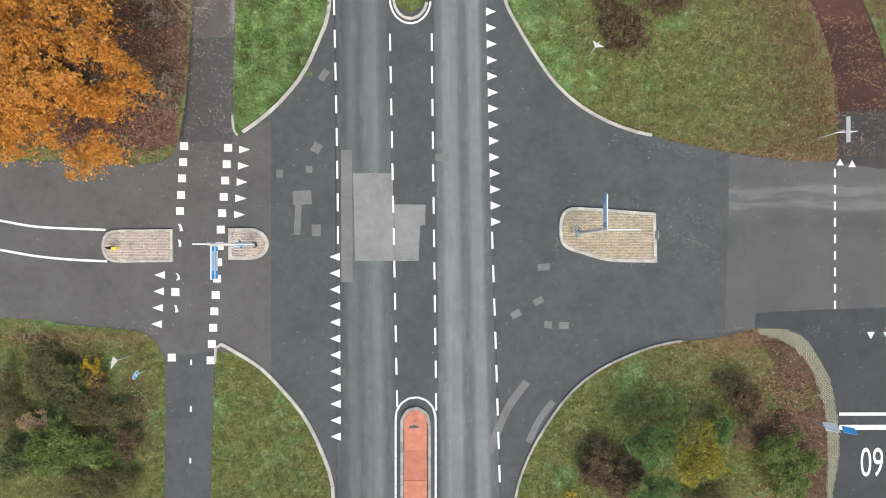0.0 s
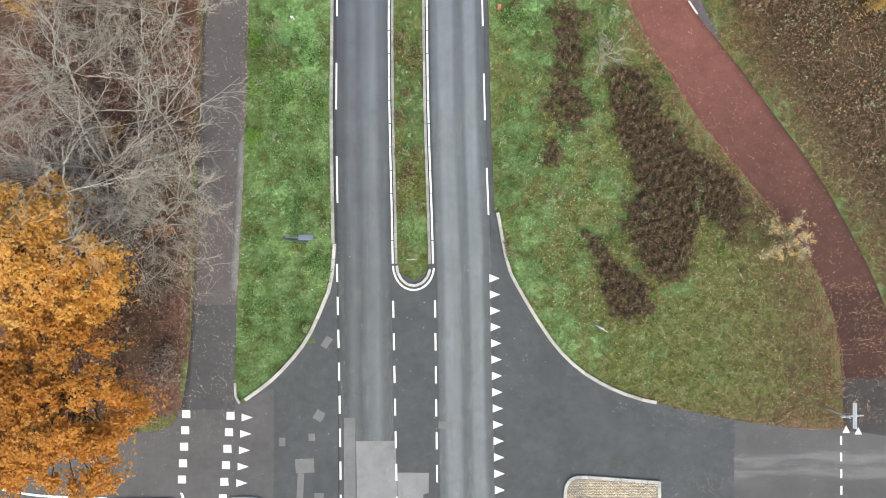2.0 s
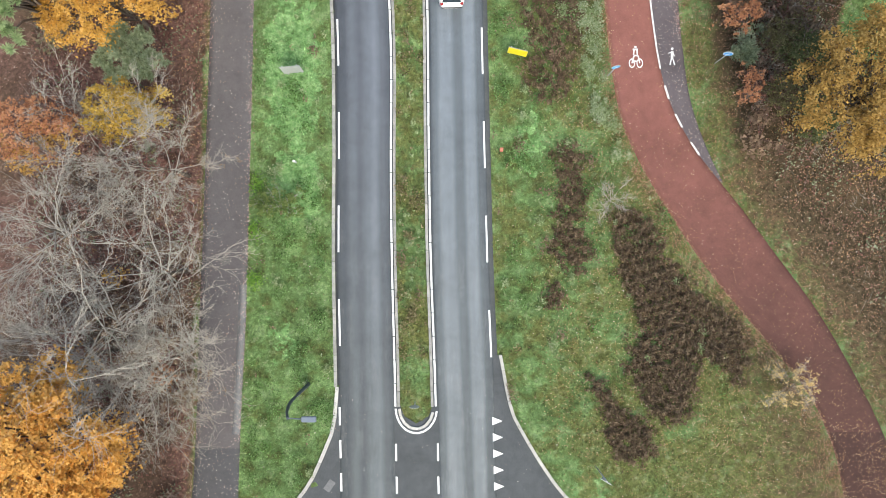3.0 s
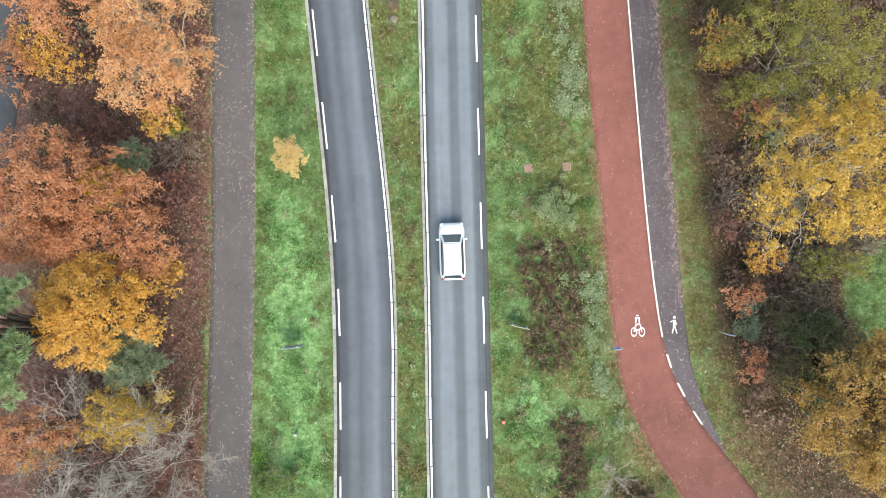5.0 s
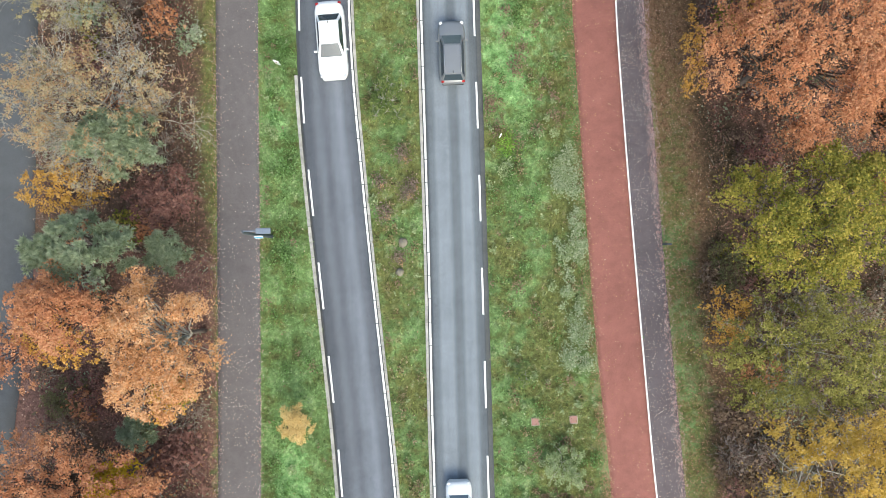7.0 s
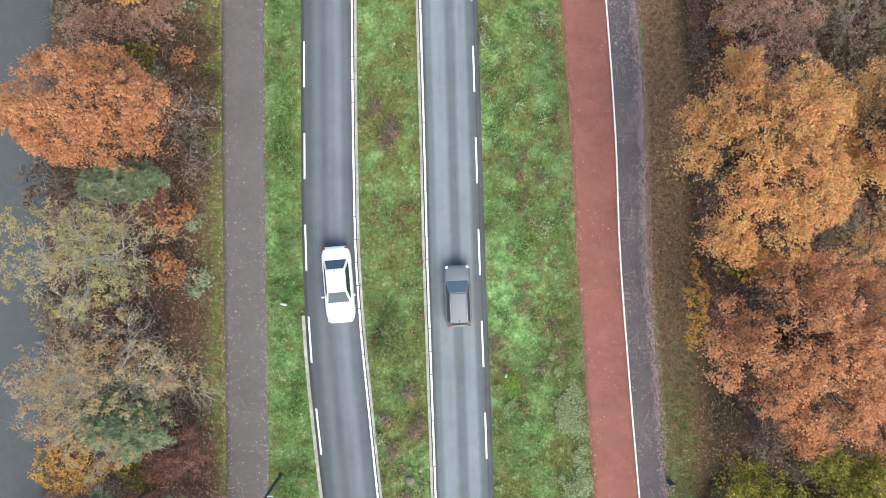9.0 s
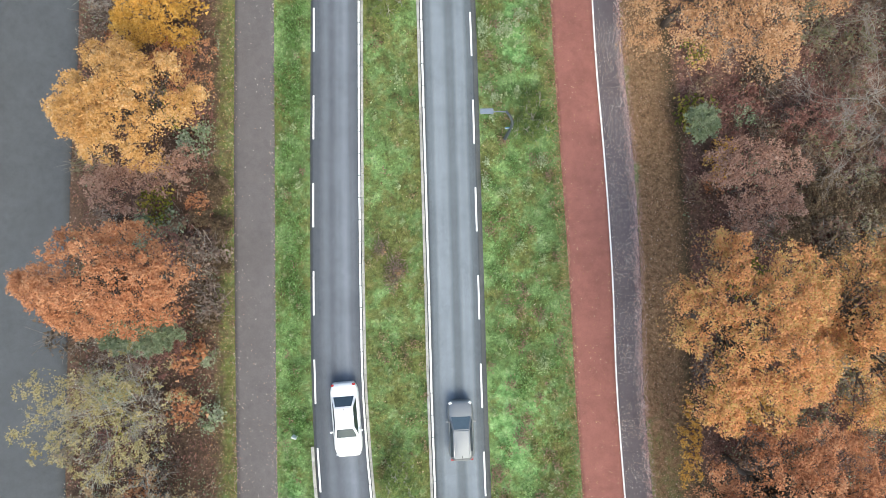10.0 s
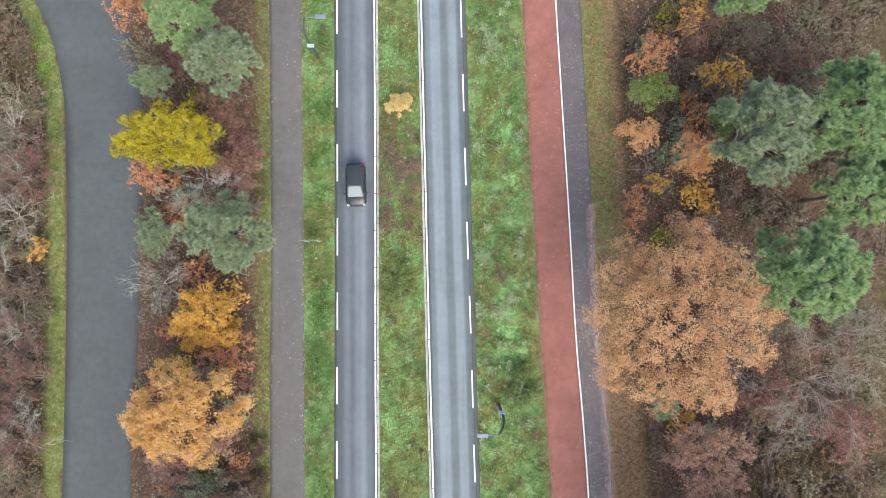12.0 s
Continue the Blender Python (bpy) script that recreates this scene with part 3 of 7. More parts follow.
def on_hard(x, y, grow=0.0):
    """Where asphalt lies."""
    r = inside(JUNCTION, x, y)
    n = y > 16.5
    r |= n & (x > WEST_L(y) - grow) & (x < WEST_R(y) + grow + 0.25)
    r |= n & (x > EAST_L(y) - grow - 0.25) & (x < EAST_R(y) + grow + 0.35)
    r |= (y > 6.5) & (x > PATH_L(y) - grow) & (x < PATH_R(y) + grow)
    r |= (y > 5) & (x > RED_L(y) - grow) & (x < RED_R(y) + grow)
    r |= (y > 30.5) & (x > RED_L(y)) & (x < FOOT_R(y) + grow)
    r |= (y > 6) & (x > SERV_L(y) - grow) & (x < SERV_R(y) + grow)
    return r


def lumps(x, y, s, seed):
    """Smooth random values, about -1 to 1, of size s metres."""
    rs = np.random.RandomState(seed)
    v = np.zeros(np.shape(x))
    for k in range(9):
        a, f, p = rs.uniform(0, 2 * np.pi), rs.uniform(0.6, 1.7) * 2 * np.pi / s, rs.uniform(0, 2 * np.pi)
        v += np.sin((np.cos(a) * x + np.sin(a) * y) * f + p)
    return v / 4.0


MOSS = ((4.3, 72.6, 2.1, 3.6, 1.2), (4.0, 85, 1.6, 4, 0.6), (-9.9, 38, 1.9, 5.5, 1.15), (-9.7, 30.5, 2.0, 3.0, 1.0), (-10.4, 45, 1.6, 3.5, 0.8), (5.5, 33, 1.6, 3, 0.6), (-11.2, 68, 0.9, 4, 0.6), 
        (-4.0, 63, 0.8, 3, 0.6), (-10.5, 20, 1.6, 2.5, 0.55), (9, 10.8, 2.2, 1.6, 0.6), (13, 20, 1.2, 1.6, 0.6), (10.5, 24, 1.2, 3, 0.6), (4.2, 100, 1.4, 5, 0.6), (4.5, 112, 1.2, 4, 0.7))


def step(y, a, b, va, vb):
    """From va to vb as y goes from a to b."""
    return va + (vb - va) * np.clip((y - a) / (b - a), 0, 1)


def cover(x, y):
    """How much leaf litter, dryness and darkened or red litter the ground has."""
    litter = np.zeros(np.shape(x))
    north = y > 6.5
    wood_w = north & (x < PATH_L(y))
    litter = np.where(wood_w, np.clip(step(y, 58, 66, 0.64, 0.52) + (PATH_L(y) - x - step(y, 58, 66, 0.3, 1.0)) / step(y, 58, 66, 2.8, 3.2), 0.42, 0.88), litter)
    litter = np.where((y > 20) & (x < SERV_L(y)), np.clip((SERV_L(y) - x - 0.8) / 1.5, 0.1, 0.75), litter)
    edge_e = np.where(y > 31, FOOT_R(y), RED_R(y))
    wood_e = north & (x > edge_e)
    litter = np.where(wood_e, np.clip(step(y, 30, 36, 0.74, 0.5) + (x - edge_e - step(y, 30, 36, 3.0, 1.8)) / step(y, 28, 40, 12.0, 4.0), step(y, 58, 70, 0.4, 0.46), 0.82), litter)
    slope = wood_e & (y > 58) & (y < 106)
    litter = np.where(slope, np.maximum(litter, step(y, 62, 80, 0.4, 0.9) * step(y, 98, 106, 1.0, 0.5)), litter)
    glade = np.hypot((x - 28.4) / 2.9, (y - 40.6) / 3.2)
    litter = np.where(glade < 1.15, np.clip((glade - 0.85) * 2.5, 0, 0.7), litter)
    ne = (y > 4) & (y < 32) & (x > EAST_R(y)) & (x < RED_L(y))
    litter = np.where(ne, np.clip(0.14 + 0.3 * np.exp(-np.abs(RED_L(y) - x) / 2.5) + 0.3 * np.clip((x - 12) / 10, 0, 1) + 0.3 * np.exp(-np.maximum(y - 5.8 - np.clip((18.5 - x) * 0.2, 0, 3), 0) / 0.5), 0, 0.55), litter)
    south = (y < 6.5) & (x < -17.5)
    litter = np.where(south, np.where(y < 0, 0.3, 0.5) + 0.25 * lumps(x, y, 5, 3) + 0.3 * np.exp(-(((x + 23) / 3.0) ** 2) - ((y + 9.5) / 2.6) ** 2), litter)
    se = (y < -4) & (x > 4)
    litter = np.where(se, np.clip(0.2 + 0.6 * np.clip((x - 19) / 4, 0, 1) + 0.3 * lumps(x, y, 4, 5) + 0.3 * np.exp(-np.maximum(-5.5 - y, 0) / 1.0), 0, 0.85), litter)
    dry = step(y, 66, 92, 0.3, 0.5) + 0.22 * lumps(x, y, 7, 1)
    dry = np.where((y > 6) & (y < 52) & (x > PATH_R(y)) & (x < WEST_L(y)), 0.14 + 0.16 * lumps(x, y, 5, 1), dry)
    med = (y > 14) & (x > WEST_R(y)) & (x < EAST_L(y))
    dry = np.where(med, 0.58 + 0.16 * lumps(x, y, 6, 2), dry)
    dry = np.where(wood_e | wood_w, step(y, 58, 70, 0.6, 0.82), dry)
    dry = np.where(glade < 1.0, 0.15, dry)
    dry = np.where(ne, 0.5 + 0.3 * np.clip((x - 8) / 10, 0, 1) + 0.2 * np.clip((16 - y) / 8, 0, 1) + 0.15 * lumps(x, y, 5, 4), dry)
    dry = np.where((y > 34) & (x > EAST_R(y)) & (x < RED_L(y)), 0.46 + 0.22 * lumps(x, y, 5, 6) + 0.15 * np.clip((x - 5) / 4, 0, 1), dry)
    dry += 0.45 * np.exp(-(((x - 6.4) / 1.6) ** 2) - ((y - 54) / 5) ** 2)
    dry = np.where((y < -5), 0.76 + 0.15 * lumps(x, y, 4, 8), dry)
    red = np.where(wood_w, np.clip(0.85 + 0.2 * lumps(x, y, 8, 9), 0.4, 1), np.where(wood_e, np.clip(step(y, 54, 72, 0.3, 0.9) + 0.3 * lumps(x, y, 8, 10), 0, 1), 0.15))
    # bank below y 58: the woods' shadow is put into the litter colour
    red = np.where(wood_e, red * np.clip((x - edge_e - 2.4) / 1.5, 0, 1) + step(y, 40, 58, 0.4, 0.0), red)
    red = np.where(wood_e, np.maximum(red, step(y, 56, 70, 0.32, 0.85) * np.clip((x - edge_e - step(y, 30, 60, 3.0, 3.6)) / 2.0, 0, 1)), red)
    red = np.where(wood_e, np.minimum(red, step(y, 46, 62, 0.5, 1.0)), red)
    red = np.where(wood_e & (y > 100), np.minimum(red, step(y, 100, 106, 1.0, 0.62)), red)
    red = np.where(wood_w & (y > 60), np.minimum(red, 0.68), red)
    red = np.where(wood_w & (x < SERV_L(y)), 0.5, red)
    red = np.where(x > 33, np.minimum(red, 0.5), red)
    red = np.where(ne, 0.15 + 0.25 * np.clip((x - 8) / 8, 0, 1), red)
    red = np.where(south, 0.4, red)
    red = np.where(se, 0.15 + 0.55 * np.clip((x - 20) / 2.5, 0, 1), red)
    moss = np.zeros(np.shape(x))
    for cx, cy, ax, ay, k in MOSS:
        moss = np.maximum(moss, k * np.exp(-(((x - cx) / ax) ** 2 + ((y - cy) / ay) ** 2)))
    return litter, dry, red, moss


# ---- ground: one sheet out to the horizon ----
far = np.array([50, 70, 110, 180, 300, 600, 1200, 2500.0])
gx = np.concatenate([-far[::-1], np.arange(-40, 40.01, 0.55), far])
gy = np.concatenate([-far[::-1] + 20, np.arange(-24, 140.01, 0.55), far + 125])
GX, GY = np.meshgrid(gx, gy)
GZ = -0.035 + 0.02 * lumps(GX, GY, 3.0, 21) * (np.abs(GX) < 41)
lit, dryness, redness, mossy = cover(GX, GY)
i = (np.arange(len(gy) - 1)[:, None] * len(gx) + np.arange(len(gx) - 1)).ravel()
ground = thing("ground", 0, 0, label="grass verges and leaf-strewn autumn forest floor", category="ground", kind="structure", data=fast_mesh(
    "ground", np.stack([GX, GY, GZ], -1).reshape(-1, 3), np.stack([i, i + 1, i + len(gx) + 1, i + len(gx)], 1), M_GROUND,
    {"litter": lit.ravel(), "dry": dryness.ravel(), "red": redness.ravel(), "moss": mossy.ravel()}, True))


# ---- roads and paths ----
def paved(name, data, label):
    return thing(name, 0, 0, label=label, category=name.split("_")[-1], kind="structure", data=data)


def shifted(curve, d):
    return lambda y: curve(y) + d


junction = paved("junction_road", slab_mesh("junction", JUNCTION, 0.0, 0.05, M_JUNCTION), "dark grey asphalt of a crossroads")
paved("west_carriageway_road", strip_mesh("west_road", WEST_L, shifted(WEST_R, 0.25), 17.6, 240, -0.004, M_JUNCTION), "dark asphalt bed of a carriageway")
paved("east_carriageway_road", strip_mesh("east_road", shifted(EAST_L, -0.25), shifted(EAST_R, 0.33), 17.6, 240, -0.004, M_JUNCTION), "dark asphalt bed of a carriageway")
paved("west_lane_road", strip_mesh("west_lane", shifted(WEST_L, 0.12), shifted(WEST_R, -0.05), -60, 240, 0.005, M_LANE_W, across=24), "worn blue-grey asphalt lane with wheel tracks")
paved("east_lane_road", strip_mesh("east_lane", shifted(EAST_L, 0.1), shifted(EAST_R, 0.05), -60, 240, 0.005, M_LANE_E, across=24), "pale worn asphalt lane with wheel tracks")
paved("west_path", strip_mesh("west_path", PATH_L, PATH_R, 13.6, 240, 0.0, M_PATH), "brown-grey asphalt cycle path")
paved("west_path_south", strip_mesh("west_path_south", PATH_L, PATH_R, 6.9, 13.6, 0.003, M_PATH_DARK), "newer dark asphalt stretch of cycle path")
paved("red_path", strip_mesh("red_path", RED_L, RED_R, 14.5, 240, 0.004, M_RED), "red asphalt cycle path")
paved("red_path_south", strip_mesh("red_path_south", RED_L, RED_R, 8.9, 14.5, 0.0045, M_RED_DIM), "dull red asphalt cycle path strewn with leaves")
paved("side_path", strip_mesh("side_path", RED_L, RED_R, 5.2, 8.9, 0.002, M_PATH_END), "dark brownish asphalt path end")
paved("footpath", strip_mesh("footpath", shifted(RED_R, -0.05), FOOT_R, 30.5, 240, 0.001, M_FOOT), "dark purplish asphalt footpath beside the red path")
paved("service_road", strip_mesh("service_road", SERV_L, SERV_R, 6.0, 140, 0.0, M_SERVICE), "plain grey asphalt service road between trees")
paved("side_road", slab_mesh("side_road", [(18.55, 6.2), (18.47, 1.5), (18.3, -2.8), (18.26, -5.3), (20.1, -5.0), (20.2, -4.04), (25.2, -3.85), (40, -3.3), (70, -3.0), (70, 3.6), (40, 4.6), (29.5, 5.0), (25.3, 5.65), (21.8, 5.75)][::-1], 0.004, 0.02, M_SIDE), "older grey-brown asphalt of the side road")
paved("apron_road", slab_mesh("apron", [(-10.9, 8.3), (-12.9, 7.3), (-16.7, 7.3), (-17.35, 5.9), (-18.5, 5.45), (-24.6, 5.6), (-40, 5.8), (-40, -3.3), (-24.6, -4.6), (-19.3, -5.15), (-18.2, -5.95), (-17.75, -6.9), (-14.5, -6.5), (-12.9, -6.7), (-10.9, -8.1)], 0.002, 0.02, M_APRON), "lighter asphalt of the side road mouth")
paved("new_side_road", slab_mesh("new_side_road", [(20.25, -4.08), (24.6, -3.85), (40, -3.35), (40, -3.0 - 57), (24.7, -60), (25.1, -16.5), (25.33, -14.83), (25.6, -13.01), (25.5, -10.83), (25.1, -8.65), (24.36, -7.0), (23.26, -5.6), (21.8, -5.04), (20.2, -4.98)][::-1], 0.008, 0.02, M_NEW), "newer dark asphalt of the road mouth")
# kerb gutter strip by the brown path
paved("path_edge_path", strip_mesh("path_edge", shifted(PATH_R, -0.5), shifted(PATH_R, -0.02), 14.5, 24, 0.006, M_PATCH_MID, across=1), "pale concrete edge strip of the cycle path")


def patch(outline, mat, label, z=0.009):
    thing("asphalt_patch", 0, 0, label=label, category="road patch", group="asphalt patches", kind="structure", data=slab_mesh("patch", outline, z, 0.004, mat))


patch([(-5.65, 4.89), (-3.12, 4.91), (-2.96, -0.73), (-5.52, -0.73)], M_PATCH, "large pale rectangular asphalt patch")
patch([(-3.03, 2.9), (-1.0, 2.88), (-1.02, 1.6), (-1.35, 1.5), (-1.45, -0.73), (-2.93, -0.73)], M_PATCH, "pale stepped asphalt patch")
patch([(-6.42, 6.38), (-5.72, 6.38), (-5.68, -2.1), (-6.4, -2.1)], M_PATCH_MID, "long grey asphalt trench patch")


def small_patch(x, y, w, h, turn):
    c, s = math.cos(radians(turn)), math.sin(radians(turn))
    patch([(x + c * a * w / 2 - s * b * h / 2, y + s * a * w / 2 + c * b * h / 2) for a, b in ((-1, -1), (1, -1), (1, 1), (-1, 1))], M_PATCH_MID, "small pale asphalt repair patch")


for q in ((-7.53, 11.2, 0.45, 0.75, -35), (-8.0, 6.52, 0.6, 0.65, -30), (-8.47, 5.15, 0.42, 0.45, 0), (-10.36, 4.85, 0.42, 0.55, 0), (-8.91, 3.33, 1.2, 0.9, 3), (-9.2, 1.9, 0.42, 1.9, -3), (-8.0, 1.23, 0.6, 0.75, 0), (0.05, 5.91, 0.9, 0.45, 0), (6.58, -1.13, 0.75, 0.45, 8), (6.25, -3.31, 0.65, 0.42, 28), (4.8, -4.14, 0.65, 0.45, 28), (6.87, -4.83, 0.5, 0.45, -8), (7.89, -4.87, 0.65, 0.45, -4)):
    small_patch(*q)


def band(pts, w):
    p = smooth_line(pts, 0.4)
    d = np.gradient(p, axis=0)
    nrm = np.stack([-d[:, 1], d[:, 0]], 1) / np.linalg.norm(d, axis=1)[:, None]
    return np.concatenate([p + nrm * w / 2, (p - nrm * w / 2)[::-1]])


patch(band([(5.5, -8.5), (4.33, -10.09), (3.6, -11.7), (3.13, -12.99)], 0.5), M_PATCH_MID, "curved pale asphalt trench patch")
patch(band([(7.2, -9.75), (6.32, -10.9), (5.6, -12.4)], 0.42), M_PATCH_MID, "curved pale asphalt patch beside the kerb")

# ---- road markings ----
Z_PAINT = 0.013


def marking(name, label):
    return thing(name, 0, 0, label=label, category="road marking", kind="structure")


def flat(outline, mat=None):
    return slab_mesh("paint", outline, Z_PAINT, 0.006, mat or M_WHITE)


def dashes(label, curve, starts, length, width):
    top = marking("dashed_line", label)
    for y in starts:
        a, b = float(curve(y)), float(curve(y + length))
        part("dash", flat([(a - width / 2, y), (a + width / 2, y), (b + width / 2, y + length), (b - width / 2, y + length)]), top)


def tooth_row(label, base, apex, half):
    top = marking("yield_teeth", label)
    for k in range(base[4]):
        u = k / (base[4] - 1)
        x, y = base[0] + (base[2] - base[0]) * u, base[1] + (base[3] - base[1]) * u
        part("tooth", flat([(x, y - half), (x + apex[0], y + apex[1]), (x, y + half)] if apex[0] > 0 else [(x, y - half), (x, y + half), (x + apex[0], y + apex[1])]), top)


EDGE_W = shifted(WEST_L, 0.22)
EDGE_E = shifted(EAST_R, -0.06)
dashes("long white edge dashes on the dark carriageway", EDGE_W, [20.1 + 6.0 * k for k in range(0, 34)], 3.0, 0.115)
dashes("long white edge dashes on the pale carriageway", EDGE_E, [19.35 + 6.06 * k for k in range(0, 5)] + [49.65 + 6.0 * k for k in range(0, 28)], 3.0, 0.115)
dashes("short white dashes across the junction mouth", Curve((-3, -6.62), (1, -6.62), (9, -6.73), (16, -6.88)), [15.05 - 2.1 * k for k in range(0, 8)], 1.15, 0.13)
dashes("short white lane dashes in the junction", Curve((-11, -2.8), (1, -3.04), (14, -3.29)), [12.77 - 2.08 * k for k in range(0, 12)], 1.08, 0.13)
dashes("short white lane dashes in the junction", Curve((-11, -0.3), (1, -0.46), (14, -0.61)), [12.77 - 2.1 * k for k in range(0, 12)], 1.1, 0.13)
dashes("short white edge dashes in the junction", Curve((-20, 3.95), (-14.4, 3.75), (-5.7, 3.49), (1, 3.27)), [-2.1 - 2.14 * k for k in range(-1, 8)], 1.1, 0.13)
dashes("short white dashes across the side road", Curve((-6, 25.33), (6, 25.33)), [4.65 - 1.06 * k for k in range(0, 9)], 0.55, 0.13)
dashes("small white dashes along the cycle path", Curve((-30, -16.2), (-5, -16.0)), [-7.4, -10.4, -13.7, -17, -20.3], 0.35, 0.12)
dashes("white dashes at the fork of red path and footpath", shifted(RED_R, 0.02), [35.9, 34.05, 32.25], 0.85, 0.13)
tooth_row("row of white yield triangles", (2.87, 15.28, 3.2, 1.78, 14), (0.66, 0.0), 0.27)
tooth_row("row of white yield triangles", (-6.5, -0.47, -6.43, -12.0, 12), (-0.66, 0.0), 0.27)
tooth_row("row of white yield triangles by the crossing", (-12.95, 6.41, -13.28, 2.24, 5), (0.72, 0.0), 0.25)
tooth_row("row of white yield triangles by the crossing", (-17.7, -1.63, -17.9, -4.78, 4), (-0.68, 0.0), 0.25)


def triangle_up(pts, label):
    top = marking("yield_teeth", label)
    for x, y, s in pts:
        part("tooth", flat([(x - 0.24, y), (x + 0.24, y), (x, y + s)] if s > 0 else [(x - 0.25, y), (x, y + s), (x + 0.25, y)]), top)


triangle_up([(25.66, 5.41, 0.46), (26.44, 5.3, 0.46)], "white yield triangles at the path end")
triangle_up([(27.64, -5.3, -0.47), (28.68, -5.3, -0.47), (29.7, -5.3, -0.47)], "white yield triangles at the road mouth")


def block_row(xs, ys, label, worn=()):
    top = marking("crossing_blocks", label)
    for k, y in enumerate(ys):
        x = np.interp(y, xs[1], xs[0])
        o = [(x - 0.26, y - 0.25), (x + 0.26, y - 0.25), (x + 0.24, y + 0.25), (x - 0.26, y + 0.25)]
        if k in worn:
            # only scraps of the paint are left
            e = [random.uniform(-0.06, 0.06) for _ in range(6)]
            o = [(x + e[0], y - 0.24), (x + 0.22 + e[1], y - 0.2), (x + 0.2 + e[2], y + 0.02), (x + 0.12 + e[3], y + 0.22), (x - 0.08 + e[4], y + 0.24), (x + 0.04 + e[5], y)]
        part("block", flat(o), top)


block_row(((-17.26, -16.73, -16.47), (-6.92, 2.5, 6.63)), [6.63, 5.6, 4.56, 3.5, 2.47, 1.4, 0.4, -1.75, -2.72, -3.8, -6.92], "white crossing blocks, some worn away", (5, 6, 7, 9))
block_row(((-14.77, -14.12, -13.65), (-7.1, 1.3, 6.52)), [6.52 - 1.048 * k for k in range(14)], "white crossing blocks along the cycle crossing")


def line(pts, w, label, mat=None):
    thing("painted_line", 0, 0, label=label, category="road marking", kind="structure", data=flat(band(pts, w), mat))


line([(-28.25, 1.86), (-26.09, 1.48), (-23.92, 1.35), (-21.5, 1.26)], 0.15, "curved white line leading to a traffic island")
line([(-28.25, -0.02), (-26.09, -0.4), (-23.92, -0.63), (-21.4, -0.76)], 0.15, "curved white line leading to a traffic island")
dashes("white line of short pieces between red path and footpath", shifted(RED_R, 0.005), [37.85 + 1.25 * k for k in range(92)], 1.215, 0.1)
line([(25.6, -10.58), (29.6, -10.58)], 0.2, "thin white bar across the road mouth")
line([(25.6, -11.43), (29.6, -11.43)], 0.32, "broad white stop bar across the road mouth")

# painted figure 60, read from the side road
txt = bpy.data.curves.new("speed_figure", "FONT")
txt.body, txt.size, txt.extrude, txt.align_x = "60", 1.0, 0.003, "CENTER"
tmp = new("speed_figure_tmp", txt)
figure = bpy.data.meshes.new_from_object(tmp.evaluated_get(bpy.context.evaluated_depsgraph_get()))
bpy.data.objects.remove(tmp)
figure.materials.append(M_WHITE)
co = np.array([v.co for v in figure.vertices])
lo, hi = co.min(0), co.max(0)
thing("speed_marking", 27.7, -13.67, Z_PAINT - 0.003, 180, "white painted 60 on dark asphalt", "road marking", kind="structure", data=figure)
figure.transform(Matrix.Diagonal((1.45 / (hi[0] - lo[0]), 1.85 / (hi[1] - lo[1]), 1, 1)) @ Matrix.Translation((-(lo[0] + hi[0]) / 2, -(lo[1] + hi[1]) / 2, 0)))


def ring(cx, cy, r0, r1, n=20, sy=1.0):
    a = np.linspace(0, 2 * np.pi, n, endpoint=False)
    bm = bmesh.new()
    o = [bm.verts.new((cx + r1 * math.cos(t), cy + sy * r1 * math.sin(t), Z_PAINT)) for t in a]
    q = [bm.verts.new((cx + r0 * math.cos(t), cy + sy * r0 * math.sin(t), Z_PAINT)) for t in a]
    for k in range(n):
        bm.faces.new((q[k], o[k], o[(k + 1) % n], q[(k + 1) % n]))
    return from_bm("ring", bm, M_WHITE)


# cycle and walker signs painted on the paths
cyc = marking("cycle_symbol", "white painted bicycle symbol on red asphalt")
for x in (11.95, 12.45):
    part("wheel_ring", ring(x, 38.2, 0.15, 0.21, sy=1.5), cyc)
for seg in ([(11.95, 38.2), (12.1, 38.7)], [(12.1, 38.7), (12.35, 38.68)], [(12.35, 38.68), (12.45, 38.2)], [(11.95, 38.25), (12.25, 38.35)], [(12.05, 38.75), (12.1, 39.1)], [(12.3, 38.75), (12.28, 39.1)], [(12.0, 39.1), (12.35, 39.1)], [(12.1, 39.25), (12.26, 39.25)]):
    part("stroke", flat(band(seg, 0.09)), cyc)
ped = marking("walker_symbol", "white painted walker symbol on dark footpath")
for seg, wide in (([(14.55, 38.96), (14.53, 38.55)], 0.17), ([(14.52, 38.6), (14.47, 38.35), (14.4, 38.08)], 0.08), ([(14.55, 38.6), (14.61, 38.35), (14.7, 38.08)], 0.08), ([(14.53, 38.93), (14.4, 38.82), (14.3, 38.84)], 0.06), ([(14.57, 38.93), (14.7, 38.8), (14.7, 38.64)], 0.06)):
    part("stroke", flat(band(seg, wide)), ped)
part("head_dot", ring(14.55, 39.12, 0.01, 0.09, 14), ped)


# ---- kerbs ----
def stone(name, length, w, h, mat):
    return from_bm(name, box(bmesh.new(), length - 0.02, w, h + 0.12, pose(0, 0, h / 2 - 0.06), 0.012), mat)


